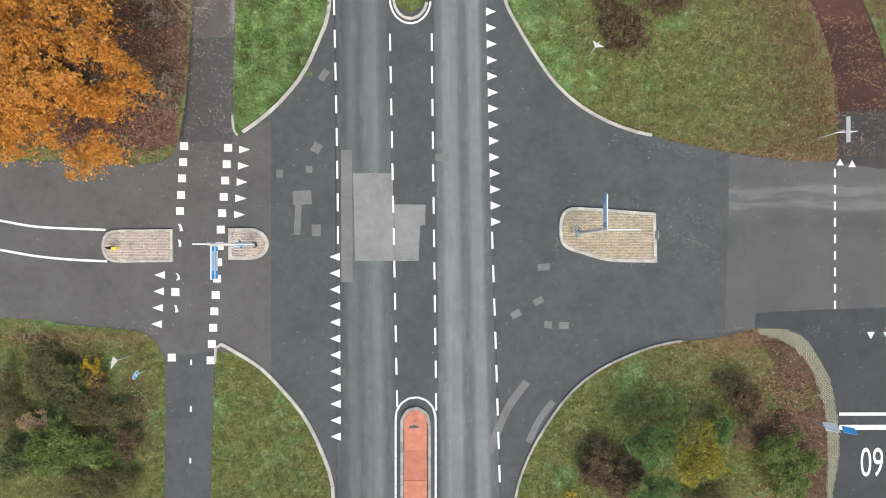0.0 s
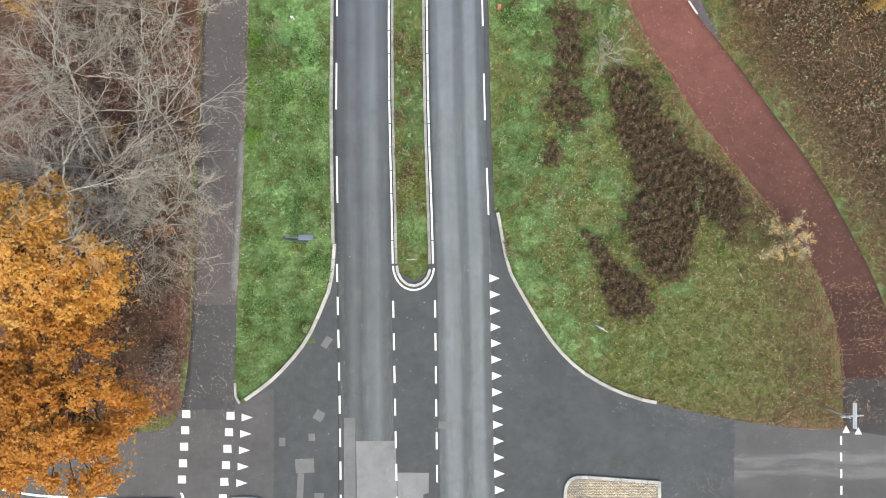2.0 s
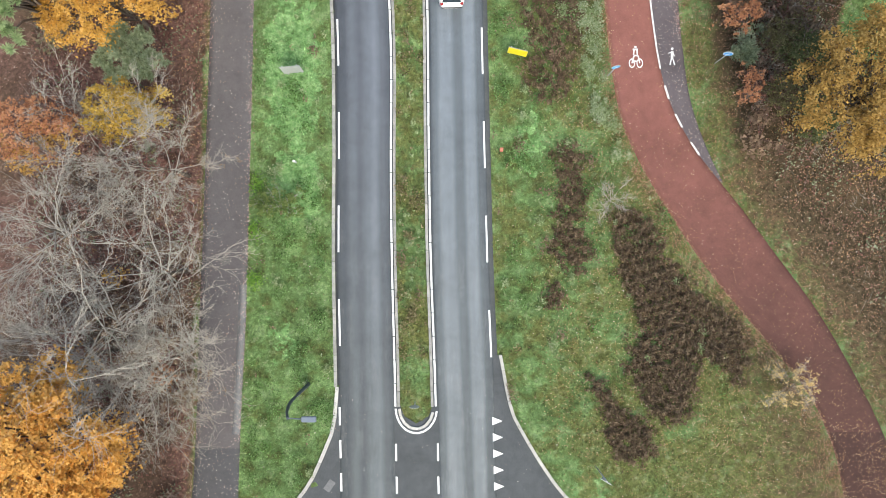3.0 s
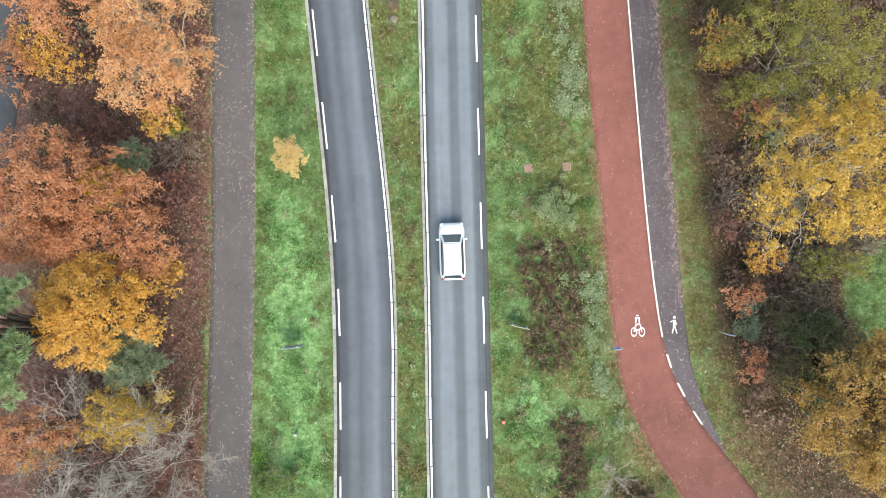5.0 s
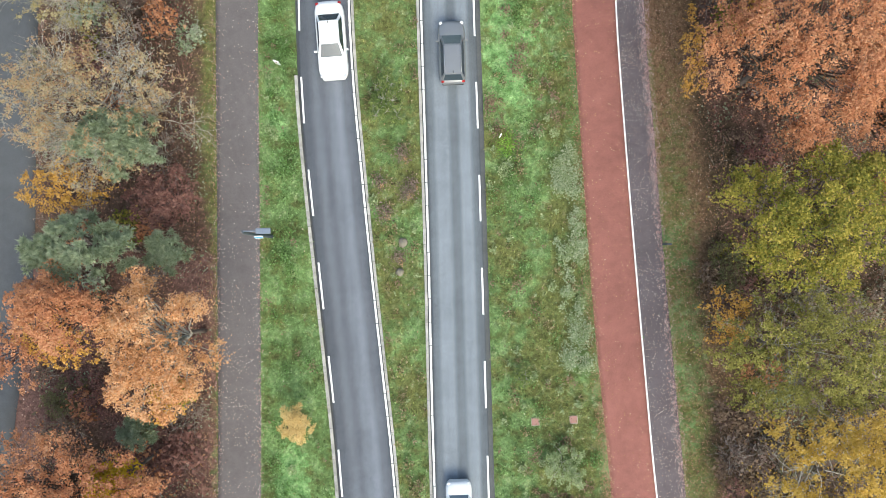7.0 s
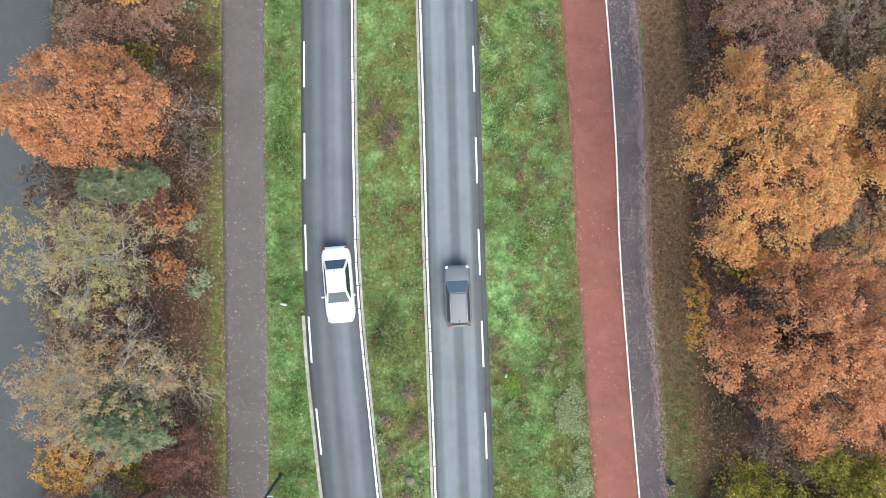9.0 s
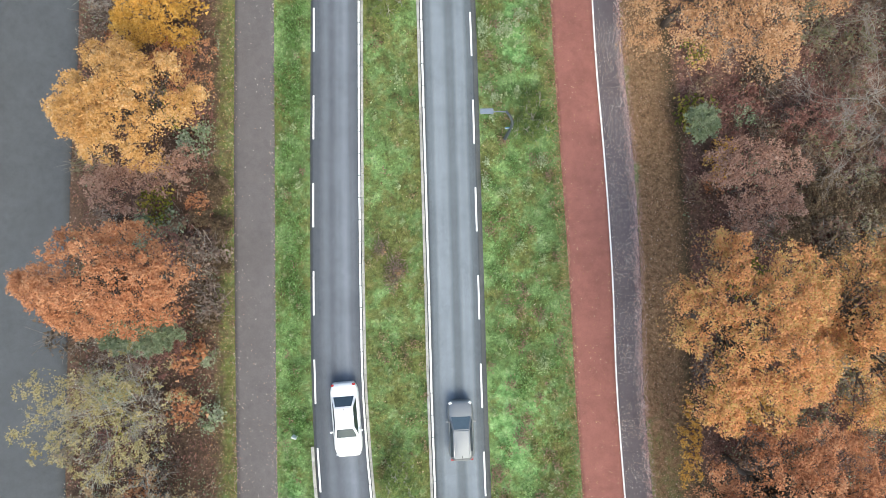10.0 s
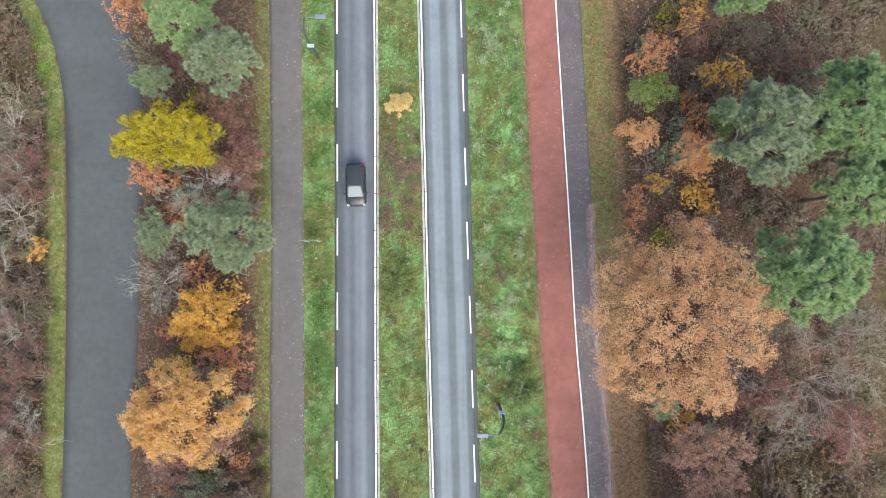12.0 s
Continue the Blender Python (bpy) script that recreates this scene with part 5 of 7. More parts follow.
def grow(kind, x, y, rx, ry, zt):
    """A tree or shrub whose crown is rx by ry metres wide and zt high: lobes carried by limbs, each lobe clad in sprays of leaves."""
    leaf, cover_n, size, twig, label, category = KINDS[kind]
    rs = np.random.RandomState(int(abs(x * 131 + y * 17 + rx * 7)) + 3)
    R, area = math.sqrt(rx * ry), math.pi * rx * ry
    low = zt < 2.0
    needles = leaf in ("pine", "shrub", "sapling")
    zc, rz = (zt * 0.4, zt * 0.55) if low else (zt * 0.5, zt * 0.5) if needles else (zt * 0.58, zt * 0.42)
    # lobes of the crown
    n = int(np.clip(2.1 * rx * ry + 6, 8, 72)) + (8 if needles else 0)
    k = np.arange(n)
    lr = R / math.sqrt(n) * rs.uniform(0.75, 1.3, n) * (1.2 if needles else 1.12)
    a = k * 2.39996 + rs.uniform(-0.5, 0.5, n) + rs.uniform(0, 6)
    wave = 1 + 0.07 * np.sin(a * 3 + rs.uniform(0, 6)) + 0.05 * np.sin(a * 5 + rs.uniform(0, 6))
    q = np.minimum(np.sqrt((k + 0.5) / n) * wave, 1.0) * (1 - 0.62 * lr / R)
    dome = np.sqrt(np.clip(1 - q**2, 0.05, 1))
    C = np.stack([rx * q * np.cos(a), ry * q * np.sin(a), zc + rz * dome * rs.uniform(0.84, 1.0, n) - 0.45 * lr], 1)
    C[:, 2] = np.maximum(C[:, 2], 0.12 * zt)
    tone_c = rs.uniform(0, 1, n)
    # sprays over the upper side of each lobe
    thick = min(cover_n / 500, 1.15)
    sr = float(np.clip(0.04 * R + 0.12, 0.15, 0.29)) * (1.35 if needles else 1.0)
    ns = int(np.clip((4.4 if needles else 2.9) * thick**0.75 * area / (math.pi * sr * sr), 24, 1700))
    own = rs.choice(n, ns, p=lr**2 / np.sum(lr**2))
    d = rs.normal(0, 1, (ns, 3))
    d /= np.linalg.norm(d, axis=1)[:, None]
    d[:, 2] = np.where(rs.uniform(0, 1, ns) < 0.82, np.abs(d[:, 2]), d[:, 2])
    S = C[own] + d * (lr[own] * rs.uniform(0.6, 1.16, ns))[:, None] * np.array([rx / R, ry / R, 0.8])
    S[:, 2] = np.clip(S[:, 2], 0.1 * zt, zt)
    tone_s = 0.5 * tone_c[own] + 0.5 * rs.uniform(0, 1, ns)
    # limbs to the lobes, twigs to the sprays
    segA, segB, sa, sb = [], [], [], []
    fork = zt * (0.1 if low else 0.34)
    for c in C:
        p0 = np.array([0, 0, fork * rs.uniform(0.7, 1.5)])
        p1 = np.array([c[0] * 0.35, c[1] * 0.35, p0[2] + (c[2] - p0[2]) * 0.75]) + rs.normal(0, 0.08 * R, 3)
        u = np.linspace(0, 1, 6)[:, None]
        w = p0 * (1 - u) ** 2 + 2 * p1 * u * (1 - u) + c * u**2
        w[1:-1] += rs.normal(0, 0.02 * R, (4, 3))
        w[:, 2] = np.maximum(w[:, 2], 0.03)
        r = np.linspace(0.011 * zt + 0.01, 0.018, 6)
        segA.append(w[:-1]), segB.append(w[1:]), sa.append(r[:-1]), sb.append(r[1:])
    limb_v, limb_f = rods(np.concatenate(segA), np.concatenate(segB), np.concatenate(sa), np.concatenate(sb))
    keep = rs.uniform(0, 1, ns) < (0.5 if cover_n > 250 else 1.0)
    mid = (C[own] + S)[keep] / 2 + rs.normal(0, 0.07 * R, (int(keep.sum()), 3)) * 0.5
    mid[:, 2] = np.maximum(mid[:, 2], 0.05)
    end = S[keep] + (S - C[own])[keep] * 0.12
    end[:, 2] = np.maximum(end[:, 2], 0.05)
    m = len(mid)
    tA, tB = np.concatenate([C[own][keep], mid]), np.concatenate([mid, end])
    ra, rb = np.concatenate([np.full(m, 0.014), np.full(m, 0.01)]), np.concatenate([np.full(m, 0.01), np.full(m, 0.005)])
    if not low and cover_n < 400:
        f = rs.normal(0, 0.32, (m, 3)) * np.array([1, 1, 0.5])
        g = end + f
        g[:, 2] = np.maximum(g[:, 2], 0.05)
        tA, tB = np.concatenate([tA, mid * 0.4 + end * 0.6]), np.concatenate([tB, g])
        ra, rb = np.concatenate([ra, np.full(m, 0.008)]), np.concatenate([rb, np.full(m, 0.004)])
    tw_v, tw_f = rods(tA, tB, ra, rb)
    if kind in OPEN_CROWN and not low:
        limb_v, limb_f, tw_v, tw_f, tips = bare_limbs(rs, rx * (0.82 if cover_n > 20 else 1.0), ry * (0.82 if cover_n > 20 else 1.0), zt, 0.75 if cover_n > 20 else 1.0)
        if cover_n > 250:
            cut = rs.uniform(0, 1, len(tw_f) // 3) < 0.3
            tw_f = tw_f[np.repeat(cut, 3)]
        held = rs.uniform(0, 1, ns) < {"birch": 0.15, "olive_sparse": 0.3, "lichen": 0.5, "lichen_gold": 0.4}.get(kind, 0.75)
        S[held] = tips[rs.randint(0, len(tips), int(held.sum()))]
        sr *= 0.85
    # leaves
    big = 1.1 if low else 1.15
    nl = int(min(cover_n * area * (2.5 if needles else 1.1 if low else 0.85), 60000 if needles else 46000)) + 16
    at = rs.randint(0, ns, nl)
    g = rs.normal(0, 0.5, (nl, 3)) * sr
    if not needles:
        up = d * 0.5 + np.array([0, 0, 0.8])
        up /= np.linalg.norm(up, axis=1)[:, None]
        g -= up[at] * (0.6 * np.sum(g * up[at], 1))[:, None]
    P = S[at] + g
    deep = rs.uniform(0, 1, nl) < 0.16
    P[deep, 2] -= rs.uniform(0.05, 0.25, int(deep.sum())) * zt
    P[:, 2] = np.clip(P[:, 2], 0.06, zt * 1.05)
    tone = np.clip(tone_s[at] * 0.75 + rs.uniform(0, 0.25, nl), 0, 1)
    if needles:
        # tufts: needles that stand out from the end of each twig, paler at their tips
        ray = g + np.array([0, 0, 0.4 * sr])
        P = S[at] + g * 0.4
        P[:, 2] = np.maximum(P[:, 2], 0.06)
        lv, lf = needle_points(P, ray, 1.35 * size * rs.uniform(0.7, 1.25, nl), rs)
        tone = 0.65 * tone + 0.1
        tone = np.stack([tone, tone, np.clip(tone + 0.35, 0, 1)], 1).ravel()
    else:
        lv, lf = leaf_points(P, big * size * rs.uniform(0.6, 1.25, nl), rs, 0.55, 0.78)
        tone = np.repeat(tone, 3)
    name = "tree" if category == "tree" else "shrub"
    top = thing(name, x, y, -0.03, 0, label, category, "autumn trees and shrubs")
    if not low:
        bm = bmesh.new()
        lean = rs.normal(0, 0.05 * zt, 2)
        hs = np.linspace(0, 1, 6)
        tube(bm, [(lean[0] * h * (1 - h), lean[1] * h * (1 - h), h * zt * 0.62) for h in hs], [0.016 * zt * (1.3 - h) for h in hs], 8)
        part("trunk", from_bm("trunk", bm, M_BARK), top)
    tagged(part("branchwork", fast_mesh("branchwork", np.concatenate([limb_v, tw_v]), np.concatenate([limb_f, tw_f + len(limb_v)]), twig), top), kind="stuff")
    part("crown", fast_mesh("crown", lv, lf, LEAF[leaf], {"tone": tone}), top)


def heather(outline, h, thin=0.0):
    """Low heather that fills an uneven patch of ground: upright stalks and tiny dry leaves."""
    p = smooth_line(outline, 0.3, True)
    c = p.mean(0)
    rs = np.random.RandomState(int(abs(c[0] * 31 + c[1] * 17)) + 7)
    lo, hi = p.min(0) - 0.4, p.max(0) + 0.4
    n = int((hi[0] - lo[0]) * (hi[1] - lo[1]) * 620)
    x, y = rs.uniform(lo[0], hi[0], n), rs.uniform(lo[1], hi[1], n)
    wx, wy = x + 0.35 * lumps(x, y, 1.0, 141) + rs.normal(0, 0.2, n), y + 0.35 * lumps(x, y, 1.0, 142) + rs.normal(0, 0.2, n)
    ok = inside(p, wx, wy) & (lumps(x, y, 0.9, 143) + rs.normal(0, 0.35, n) > thin - 0.8)
    x, y = x[ok] - c[0], y[ok] - c[1]
    hump = h * np.clip(0.65 + 0.4 * lumps(x, y, 0.8, 144), 0.25, 1.2)
    P = np.stack([x, y, hump * rs.uniform(0.35, 1.0, len(x))], 1)
    v, f = leaf_points(P, 0.15 * rs.uniform(0.5, 1.3, len(x)), rs, 0.5, 0.6)
    top = thing("shrub", c[0], c[1], -0.02, 0, "low dark brown heather patch in the grass", "shrub", "heather patches")
    k = rs.choice(len(x), len(x) // 9, False)
    A = P[k] * np.array([1, 1, 0.1])
    tv, tf = rods(A, P[k] + rs.normal(0, 0.08, (len(k), 3)) * np.array([1, 1, 0.3]), np.full(len(k), 0.009), np.full(len(k), 0.004))
    tagged(part("branchwork", fast_mesh("branchwork", tv, tf, M_TWIG_BROWN), top), kind="stuff")
    part("crown", fast_mesh("crown", v, f, LEAF["heath"], {"tone": np.repeat(np.clip(0.5 + 0.3 * lumps(x, y, 0.5, 145) + rs.normal(0, 0.15, len(x)), 0, 1), 3)}), top)


grow("oak_orange", -20.7, 9.2, 5.2, 5.5, 10.0)
grow("oak_gold", -21.0, 16.5, 4.7, 4.1, 9.8)
grow("bare", -19.1, 21.9, 6.6, 6.0, 9.5)
grow("bare", -16.6, 25.0, 4.3, 4.6, 8.0)
grow("bare", -22.0, 20.6, 3.3, 3.1, 7.5)
grow("bare", -16.5, 18.6, 3.5, 3.0, 6.5)
grow("bare", -22.0, 27.4, 3.9, 4.5, 9.0)
grow("bare", -20.9, 19.9, 5.2, 3.2, 8.5)
grow("bare", -15.9, 20.0, 3.0, 2.7, 7.0)
grow("bare", -19.6, 31.5, 4.6, 3.6, 8.2)
grow("bare", -16.5, 31.0, 2.9, 2.8, 6.5)
grow("bare_brown", -18.5, 31.9, 3.4, 2.2, 4.5)
grow("half_gold", -18.3, 34.2, 2.9, 1.9, 5.4)
grow("sparse_gold", -23.8, 32.3, 2.8, 1.6, 4.2)
grow("gold", -18.9, 40.3, 3.7, 3.2, 8.0)
grow("pine_shrub", -18.5, 37.5, 2.0, 2.0, 5.0)
grow("pine", -22.0, 39.4, 2.2, 3.3, 12.5)
grow("rust", -22.0, 46.6, 6.0, 3.7, 8.5)
grow("rust", -17.1, 44.0, 2.2, 2.1, 6.5)
grow("rust", -21.0, 44.6, 2.5, 2.0, 7.0)
grow("yellow", -18.8, 47.1, 1.3, 1.3, 7.0)
grow("peach", -15.9, 54.8, 3.2, 4.4, 8.5)
grow("sparse_gold", -16.6, 51.2, 1.3, 1.3, 5.0)
grow("lichen_gold", -19.0, 33.7, 2.6, 2.0, 4.0)
grow("rust_sparse", -23.7, 33.1, 3.2, 1.9, 6.0)
grow("orange", -20.4, 56.9, 2.4, 2.4, 9.6)
grow("sparse_gold", -22.9, 55.5, 2.0, 1.8, 5.5)
grow("sparse_gold", -22.3, 54.4, 2.0, 1.3, 5.0)
grow("olive", -16.9, 51.4, 1.3, 1.2, 3.0)
grow("pine_shrub", -18.8, 49.1, 1.2, 1.1, 3.4)
grow("rust_sparse", -25.0, 54.4, 2.2, 2.6, 6.0)
grow("pine_shrub", -20.0, 60.0, 3.1, 2.0, 8.2)
grow("pine_shrub", -16.4, 59.8, 1.3, 1.3, 5.2)
grow("redshrub", -18.1, 62.8, 2.1, 1.7, 2.8)
grow("lichen", -19.5, 67.5, 4.5, 3.8, 8.5)
grow("sparse_gold", -22.1, 63.3, 2.6, 1.8, 6.0)
grow("pine_shrub", -18.4, 65.9, 2.7, 2.0, 7.4)
grow("orange", -19.4, 82.9, 4.9, 3.3, 10.6)
grow("pine_shrub", -19.4, 79.5, 3.1, 1.2, 5.6)
grow("lichen_gold", -20.0, 75.3, 5.5, 3.4, 9.4)
grow("lichen", -19.9, 68.2, 5.5, 3.6, 8.6)
grow("redshrub", -21.6, 51.2, 2.2, 1.5, 2.0)
grow("bramble", -24.4, 50.8, 1.6, 1.3, 1.4)
grow("redshrub", -16.8, 63.3, 2.1, 2.1, 4.0)
grow("gold_orange", -19.2, 93.2, 4.4, 3.9, 8.0)
grow("gold", -18.9, 99.5, 2.8, 2.5, 4.5)
grow("rosy", -21.0, 88.8, 3.3, 1.9, 4.0)
grow("rosy", -17.9, 89.8, 1.5, 1.5, 3.0)
grow("bare_brown", -18.5, 84.7, 2.2, 1.9, 4.0)
grow("redshrub", -19.2, 78.6, 2.3, 2.3, 3.0)
grow("lemon", -20.9, 113.1, 4.0, 2.6, 6.0)
grow("bare", -18.8, 110.1, 3.1, 2.4, 6.8)
grow("rust_sparse", -23.2, 110.4, 1.4, 1.5, 4.0)
grow("rosy", -16.6, 110.5, 2.2, 1.7, 3.6)
grow("redshrub", -15.9, 112.0, 2.0, 1.6, 4.0)
grow("grey_pine", -16.6, 105.9, 3.4, 2.8, 7.0)
grow("pine_shrub", -22.6, 106.0, 1.5, 1.8, 4.0)
grow("bare", -22.5, 102.1, 2.4, 1.7, 4.6)
grow("rust_sparse", -17.6, 96.5, 2.2, 2.4, 3.0)
grow("pine", -19.1, 121.6, 2.5, 2.7, 8.0)
grow("grey_pine", -16.3, 118.0, 2.7, 2.3, 8.0)
grow("pine_shrub", -22.3, 117.2, 1.6, 1.3, 5.0)
grow("rust_sparse", -22.6, 122.1, 2.3, 1.6, 7.0)
grow("redshrub", -17.7, 115.1, 2.2, 1.7, 4.0)
for bx, by, br in ((-34.1, 110.9, 1.9), (-33.9, 107.4, 2.1), (-34.4, 114.4, 1.9), (-34.0, 98.4, 2.0), (-34.0, 90.0, 2.0), (-33.3, 92.2, 1.3), (-35.2, 103.0, 1.8)):
    grow("bare", bx, by, br, br, 3.2)
grow("bare_brown", -33.6, 97.2, 2.6, 3.9, 3.5)
grow("bare_brown", -33.1, 111.1, 3.0, 3.5, 3.5)
grow("bare_brown", -34.1, 90.3, 2.2, 3.0, 3.5)
grow("sparse_gold", -32.9, 105.0, 1.0, 1.1, 1.5)
grow("oak_amber", 23.3, 34.8, 4.5, 4.6, 8.6)
grow("sparse_gold", 19.2, 42.9, 1.6, 1.2, 2.8)
grow("pine_shrub", 18.8, 38.6, 0.9, 0.8, 1.4)
grow("rust_sparse", 17.9, 40.4, 1.6, 1.1, 2.4)
grow("birch", 19.9, 47.6, 4.9, 3.9, 10.6)
grow("olive_sparse", 19.1, 54.0, 5.4, 3.6, 8.6)
grow("rust_sparse", 18.8, 36.5, 0.9, 1.5, 2.0)
grow("olive_sparse", 23.3, 42.4, 2.7, 1.0, 3.0)
grow("sparse_gold", 16.1, 54.8, 1.2, 1.0, 4.0)
grow("redshrub", 17.1, 44.7, 0.8, 1.0, 2.5)
grow("olive", 18.9, 61.3, 5.0, 3.9, 10.6)
grow("sparse_gold", 16.2, 56.2, 1.4, 1.4, 4.0)
grow("sparse_gold", 14.8, 71.7, 0.9, 3.1, 3.0)
grow("oak_tan", 15.6, 79.8, 4.6, 5.6, 12.2)
grow("rust", 23.7, 67.9, 3.8, 6.1, 10.5)
grow("rust", 18.1, 70.0, 5.0, 5.5, 11.5)
grow("oak_tan", 22.5, 79.6, 4.1, 5.5, 11.8)
grow("rosy", 18.8, 88.1, 3.6, 3.4, 4.8)
grow("redshrub", 24.0, 92.7, 2.9, 2.1, 3.0)
grow("beech", 14.5, 99.6, 6.4, 6.8, 12.6)
grow("pine_shrub", 15.8, 92.3, 1.4, 1.2, 3.0)
grow("pine", 22.7, 102.6, 4.0, 3.5, 12.6)
grow("bare_dusk", 26.9, 93.9, 4.6, 3.8, 5.5)
grow("pine", 27.0, 113.3, 4.1, 3.6, 11.4)
grow("grey_pine", 20.7, 111.9, 3.6, 3.6, 11.2)
grow("pine", 28.2, 108.0, 3.8, 2.5, 10.2)
grow("pine", 30.9, 112.0, 2.0, 3.2, 9.0)
grow("rust_sparse", 15.5, 119.0, 2.1, 1.7, 3.6)
grow("peach", 14.5, 113.2, 1.7, 1.5, 2.6)
grow("sparse_gold", 20.8, 117.5, 2.1, 1.5, 4.0)
grow("peach", 18.0, 111.3, 2.2, 1.6, 4.6)
grow("sparse_gold", 18.5, 122.1, 1.4, 1.7, 3.5)
grow("moss_oak", 20.5, 113.8, 1.6, 1.3, 4.0)
grow("moss_oak", 15.5, 116.4, 2.0, 1.5, 3.2)
grow("sparse_gold", 15.9, 109.4, 1.0, 1.0, 2.2)
grow("rust_sparse", 14.1, 107.2, 1.2, 2.2, 2.0)
grow("bare_dusk", 30.1, 97.6, 3.7, 2.4, 5.0)
grow("redshrub", 30.5, 90.0, 3.1, 2.6, 2.5)
grow("bare_brown", 26.4, 119.1, 2.6, 1.8, 3.0)
grow("bare_brown", 18.7, 121.6, 2.6, 1.7, 4.0)
grow("pine", 21.5, 122.7, 2.9, 1.3, 6.0)
grow("bramble", -24.7, -7.7, 1.8, 1.6, 1.3)
grow("yellow_shrub", -22.0, -7.8, 0.8, 1.1, 0.9)
grow("thornbush", -24.0, -8.9, 1.8, 1.8, 0.9)
grow("bramble", -22.5, -10.0, 1.1, 1.0, 1.1)
grow("heath", -21.9, -8.2, 0.7, 1.1, 0.7)
grow("faded_shrub", -25.4, -10.8, 1.1, 0.9, 1.2)
grow("greenbush", -24.3, -12.4, 1.9, 1.9, 1.6)
grow("greenbush", -22.1, -12.5, 1.6, 1.2, 1.5)
grow("heath", -19.9, -12.4, 1.0, 1.2, 0.8)
grow("bramble", -20.6, -10.3, 1.2, 1.1, 0.9)
grow("thornbush", -26.6, -13.2, 1.1, 1.6, 1.3)
grow("bramble", -27.3, -9.2, 0.9, 2.1, 1.1)
grow("bramble", -21.7, -14.9, 2.8, 1.4, 1.2)
grow("young_pine", 12.8, -11.6, 1.6, 1.4, 3.0)
grow("olive_shrub", 15.4, -12.2, 1.6, 2.0, 3.3)
grow("young_pine", 13.1, -14.8, 1.5, 1.1, 2.8)
grow("young_pine", 17.5, -11.3, 0.8, 1.0, 1.6)
grow("heath", 19.2, -9.5, 1.2, 1.6, 1.1)
grow("bare_brown", 18.8, -11.9, 1.0, 1.0, 1.3)
grow("bramble", 18.3, -8.6, 0.9, 0.8, 0.9)
grow("greenbush", 21.8, -13.3, 2.1, 2.4, 1.6)
grow("heath", 10.6, -14.0, 2.1, 2.1, 1.2)
grow("yellow_shrub", 8.3, -15.5, 0.4, 0.4, 0.8)
grow("bramble", 16.8, -15.9, 1.8, 0.9, 1.0)
grow("thin_gold", 21.3, 17.7, 1.6, 1.5, 2.3)
grow("bare", 10.2, 29.3, 0.9, 1.3, 2.1)
grow("goldshrub", -9.6, 49.4, 1.1, 1.2, 2.6)
grow("moss_shrub", -4.0, 69.4, 1.5, 2.0, 1.4)
grow("grey_shrub", 6.9, 46.1, 1.5, 1.5, 1.2)
grow("moss_shrub", 4.5, 51.8, 0.8, 0.8, 0.9)
grow("moss_shrub", -10.5, 29.2, 1.9, 1.5, 1.3)
grow("moss_shrub", -4.5, 101.9, 1.5, 2.3, 0.8)
grow("moss_shrub", 5.4, 93.2, 1.5, 2.4, 0.8)
grow("bare_brown", 21.3, 41.4, 1.7, 1.6, 2.0)
grow("thornbush", 22.3, 38.4, 1.9, 1.7, 2.0)
grow("bramble", 21.3, 35.9, 1.5, 1.4, 1.8)
grow("thornbush", 23.0, 34.4, 1.6, 1.8, 1.8)
grow("bramble", 24.7, 37.2, 2.1, 1.4, 2.0)
grow("bramble", 21.1, 39.6, 1.5, 2.1, 2.0)
grow("bare_brown", 19.8, 36.5, 1.1, 1.1, 1.5)
grow("bramble", 17.3, 58.5, 1.2, 2.1, 1.3)
grow("goldshrub", -4.1, 116.0, 1.1, 1.0, 1.4)

heather([(7.1, 32.8), (8.4, 32.6), (8.6, 30.9), (8.9, 29.4), (8.5, 27.8), (9.2, 26.2), (8.8, 25.2), (7.8, 24.8), (6.8, 26.0), (6.9, 27.3), (7.1, 28.9), (7.3, 30.9)], 0.42, 0.35)
heather([(10.7, 28.2), (11.6, 28.6), (13.1, 27.8), (14.0, 25.8), (15.2, 24.3), (17.0, 22.6), (18.9, 20.8), (19.1, 18.6), (18.4, 17.5), (17.8, 18.6), (16.1, 19.3), (15.8, 17.2), (14.9, 15.3), (13.4, 15.4), (12.3, 17.2), (11.5, 18.8), (12.4, 21.0), (12.0, 22.8), (11.2, 24.2)], 0.5)
heather([(8.9, 17.6), (9.8, 17.9), (10.8, 16.2), (12.2, 15.5), (13.2, 14.0), (12.7, 12.9), (11.3, 12.6), (10.3, 14.0), (10.1, 15.8)], 0.42)
heather([(4.8, 43.9), (7.0, 44.1), (8.6, 43.2), (8.8, 40.7), (8.3, 38.5), (7.8, 36.4), (6.0, 35.9), (5.1, 37.4), (5.6, 39.3), (4.8, 41.8)], 0.42, 0.75)
heather([(6.4, 23.7), (7.1, 23.8), (7.4, 22.9), (6.9, 22.4), (6.4, 22.8)], 0.4)
grow("heath", -15.9, 88.7, 0.74, 1.08, 1)
grow("heath", -17, 87, 0.81, 0.68, 0.9)
grow("heath", -15.75, 86, 0.74, 1.01, 1)
grow("heath", -15.65, 83.7, 0.68, 0.81, 0.9)
grow("heath", -17, 81.4, 0.81, 0.94, 1)
grow("heath", -16.6, 80, 0.94, 0.81, 1)
grow("heath", 25, 87.2, 2.2, 2, 1.4)
grow("heath", 28.6, 87.2, 2.2, 2, 1.5)
grow("heath", 26.2, 83.4, 2.4, 2.2, 1.4)
grow("heath", 30.2, 83.8, 2.2, 2.4, 1.5)
grow("heath", 22.6, 85.4, 1.5, 1.6, 1.2)

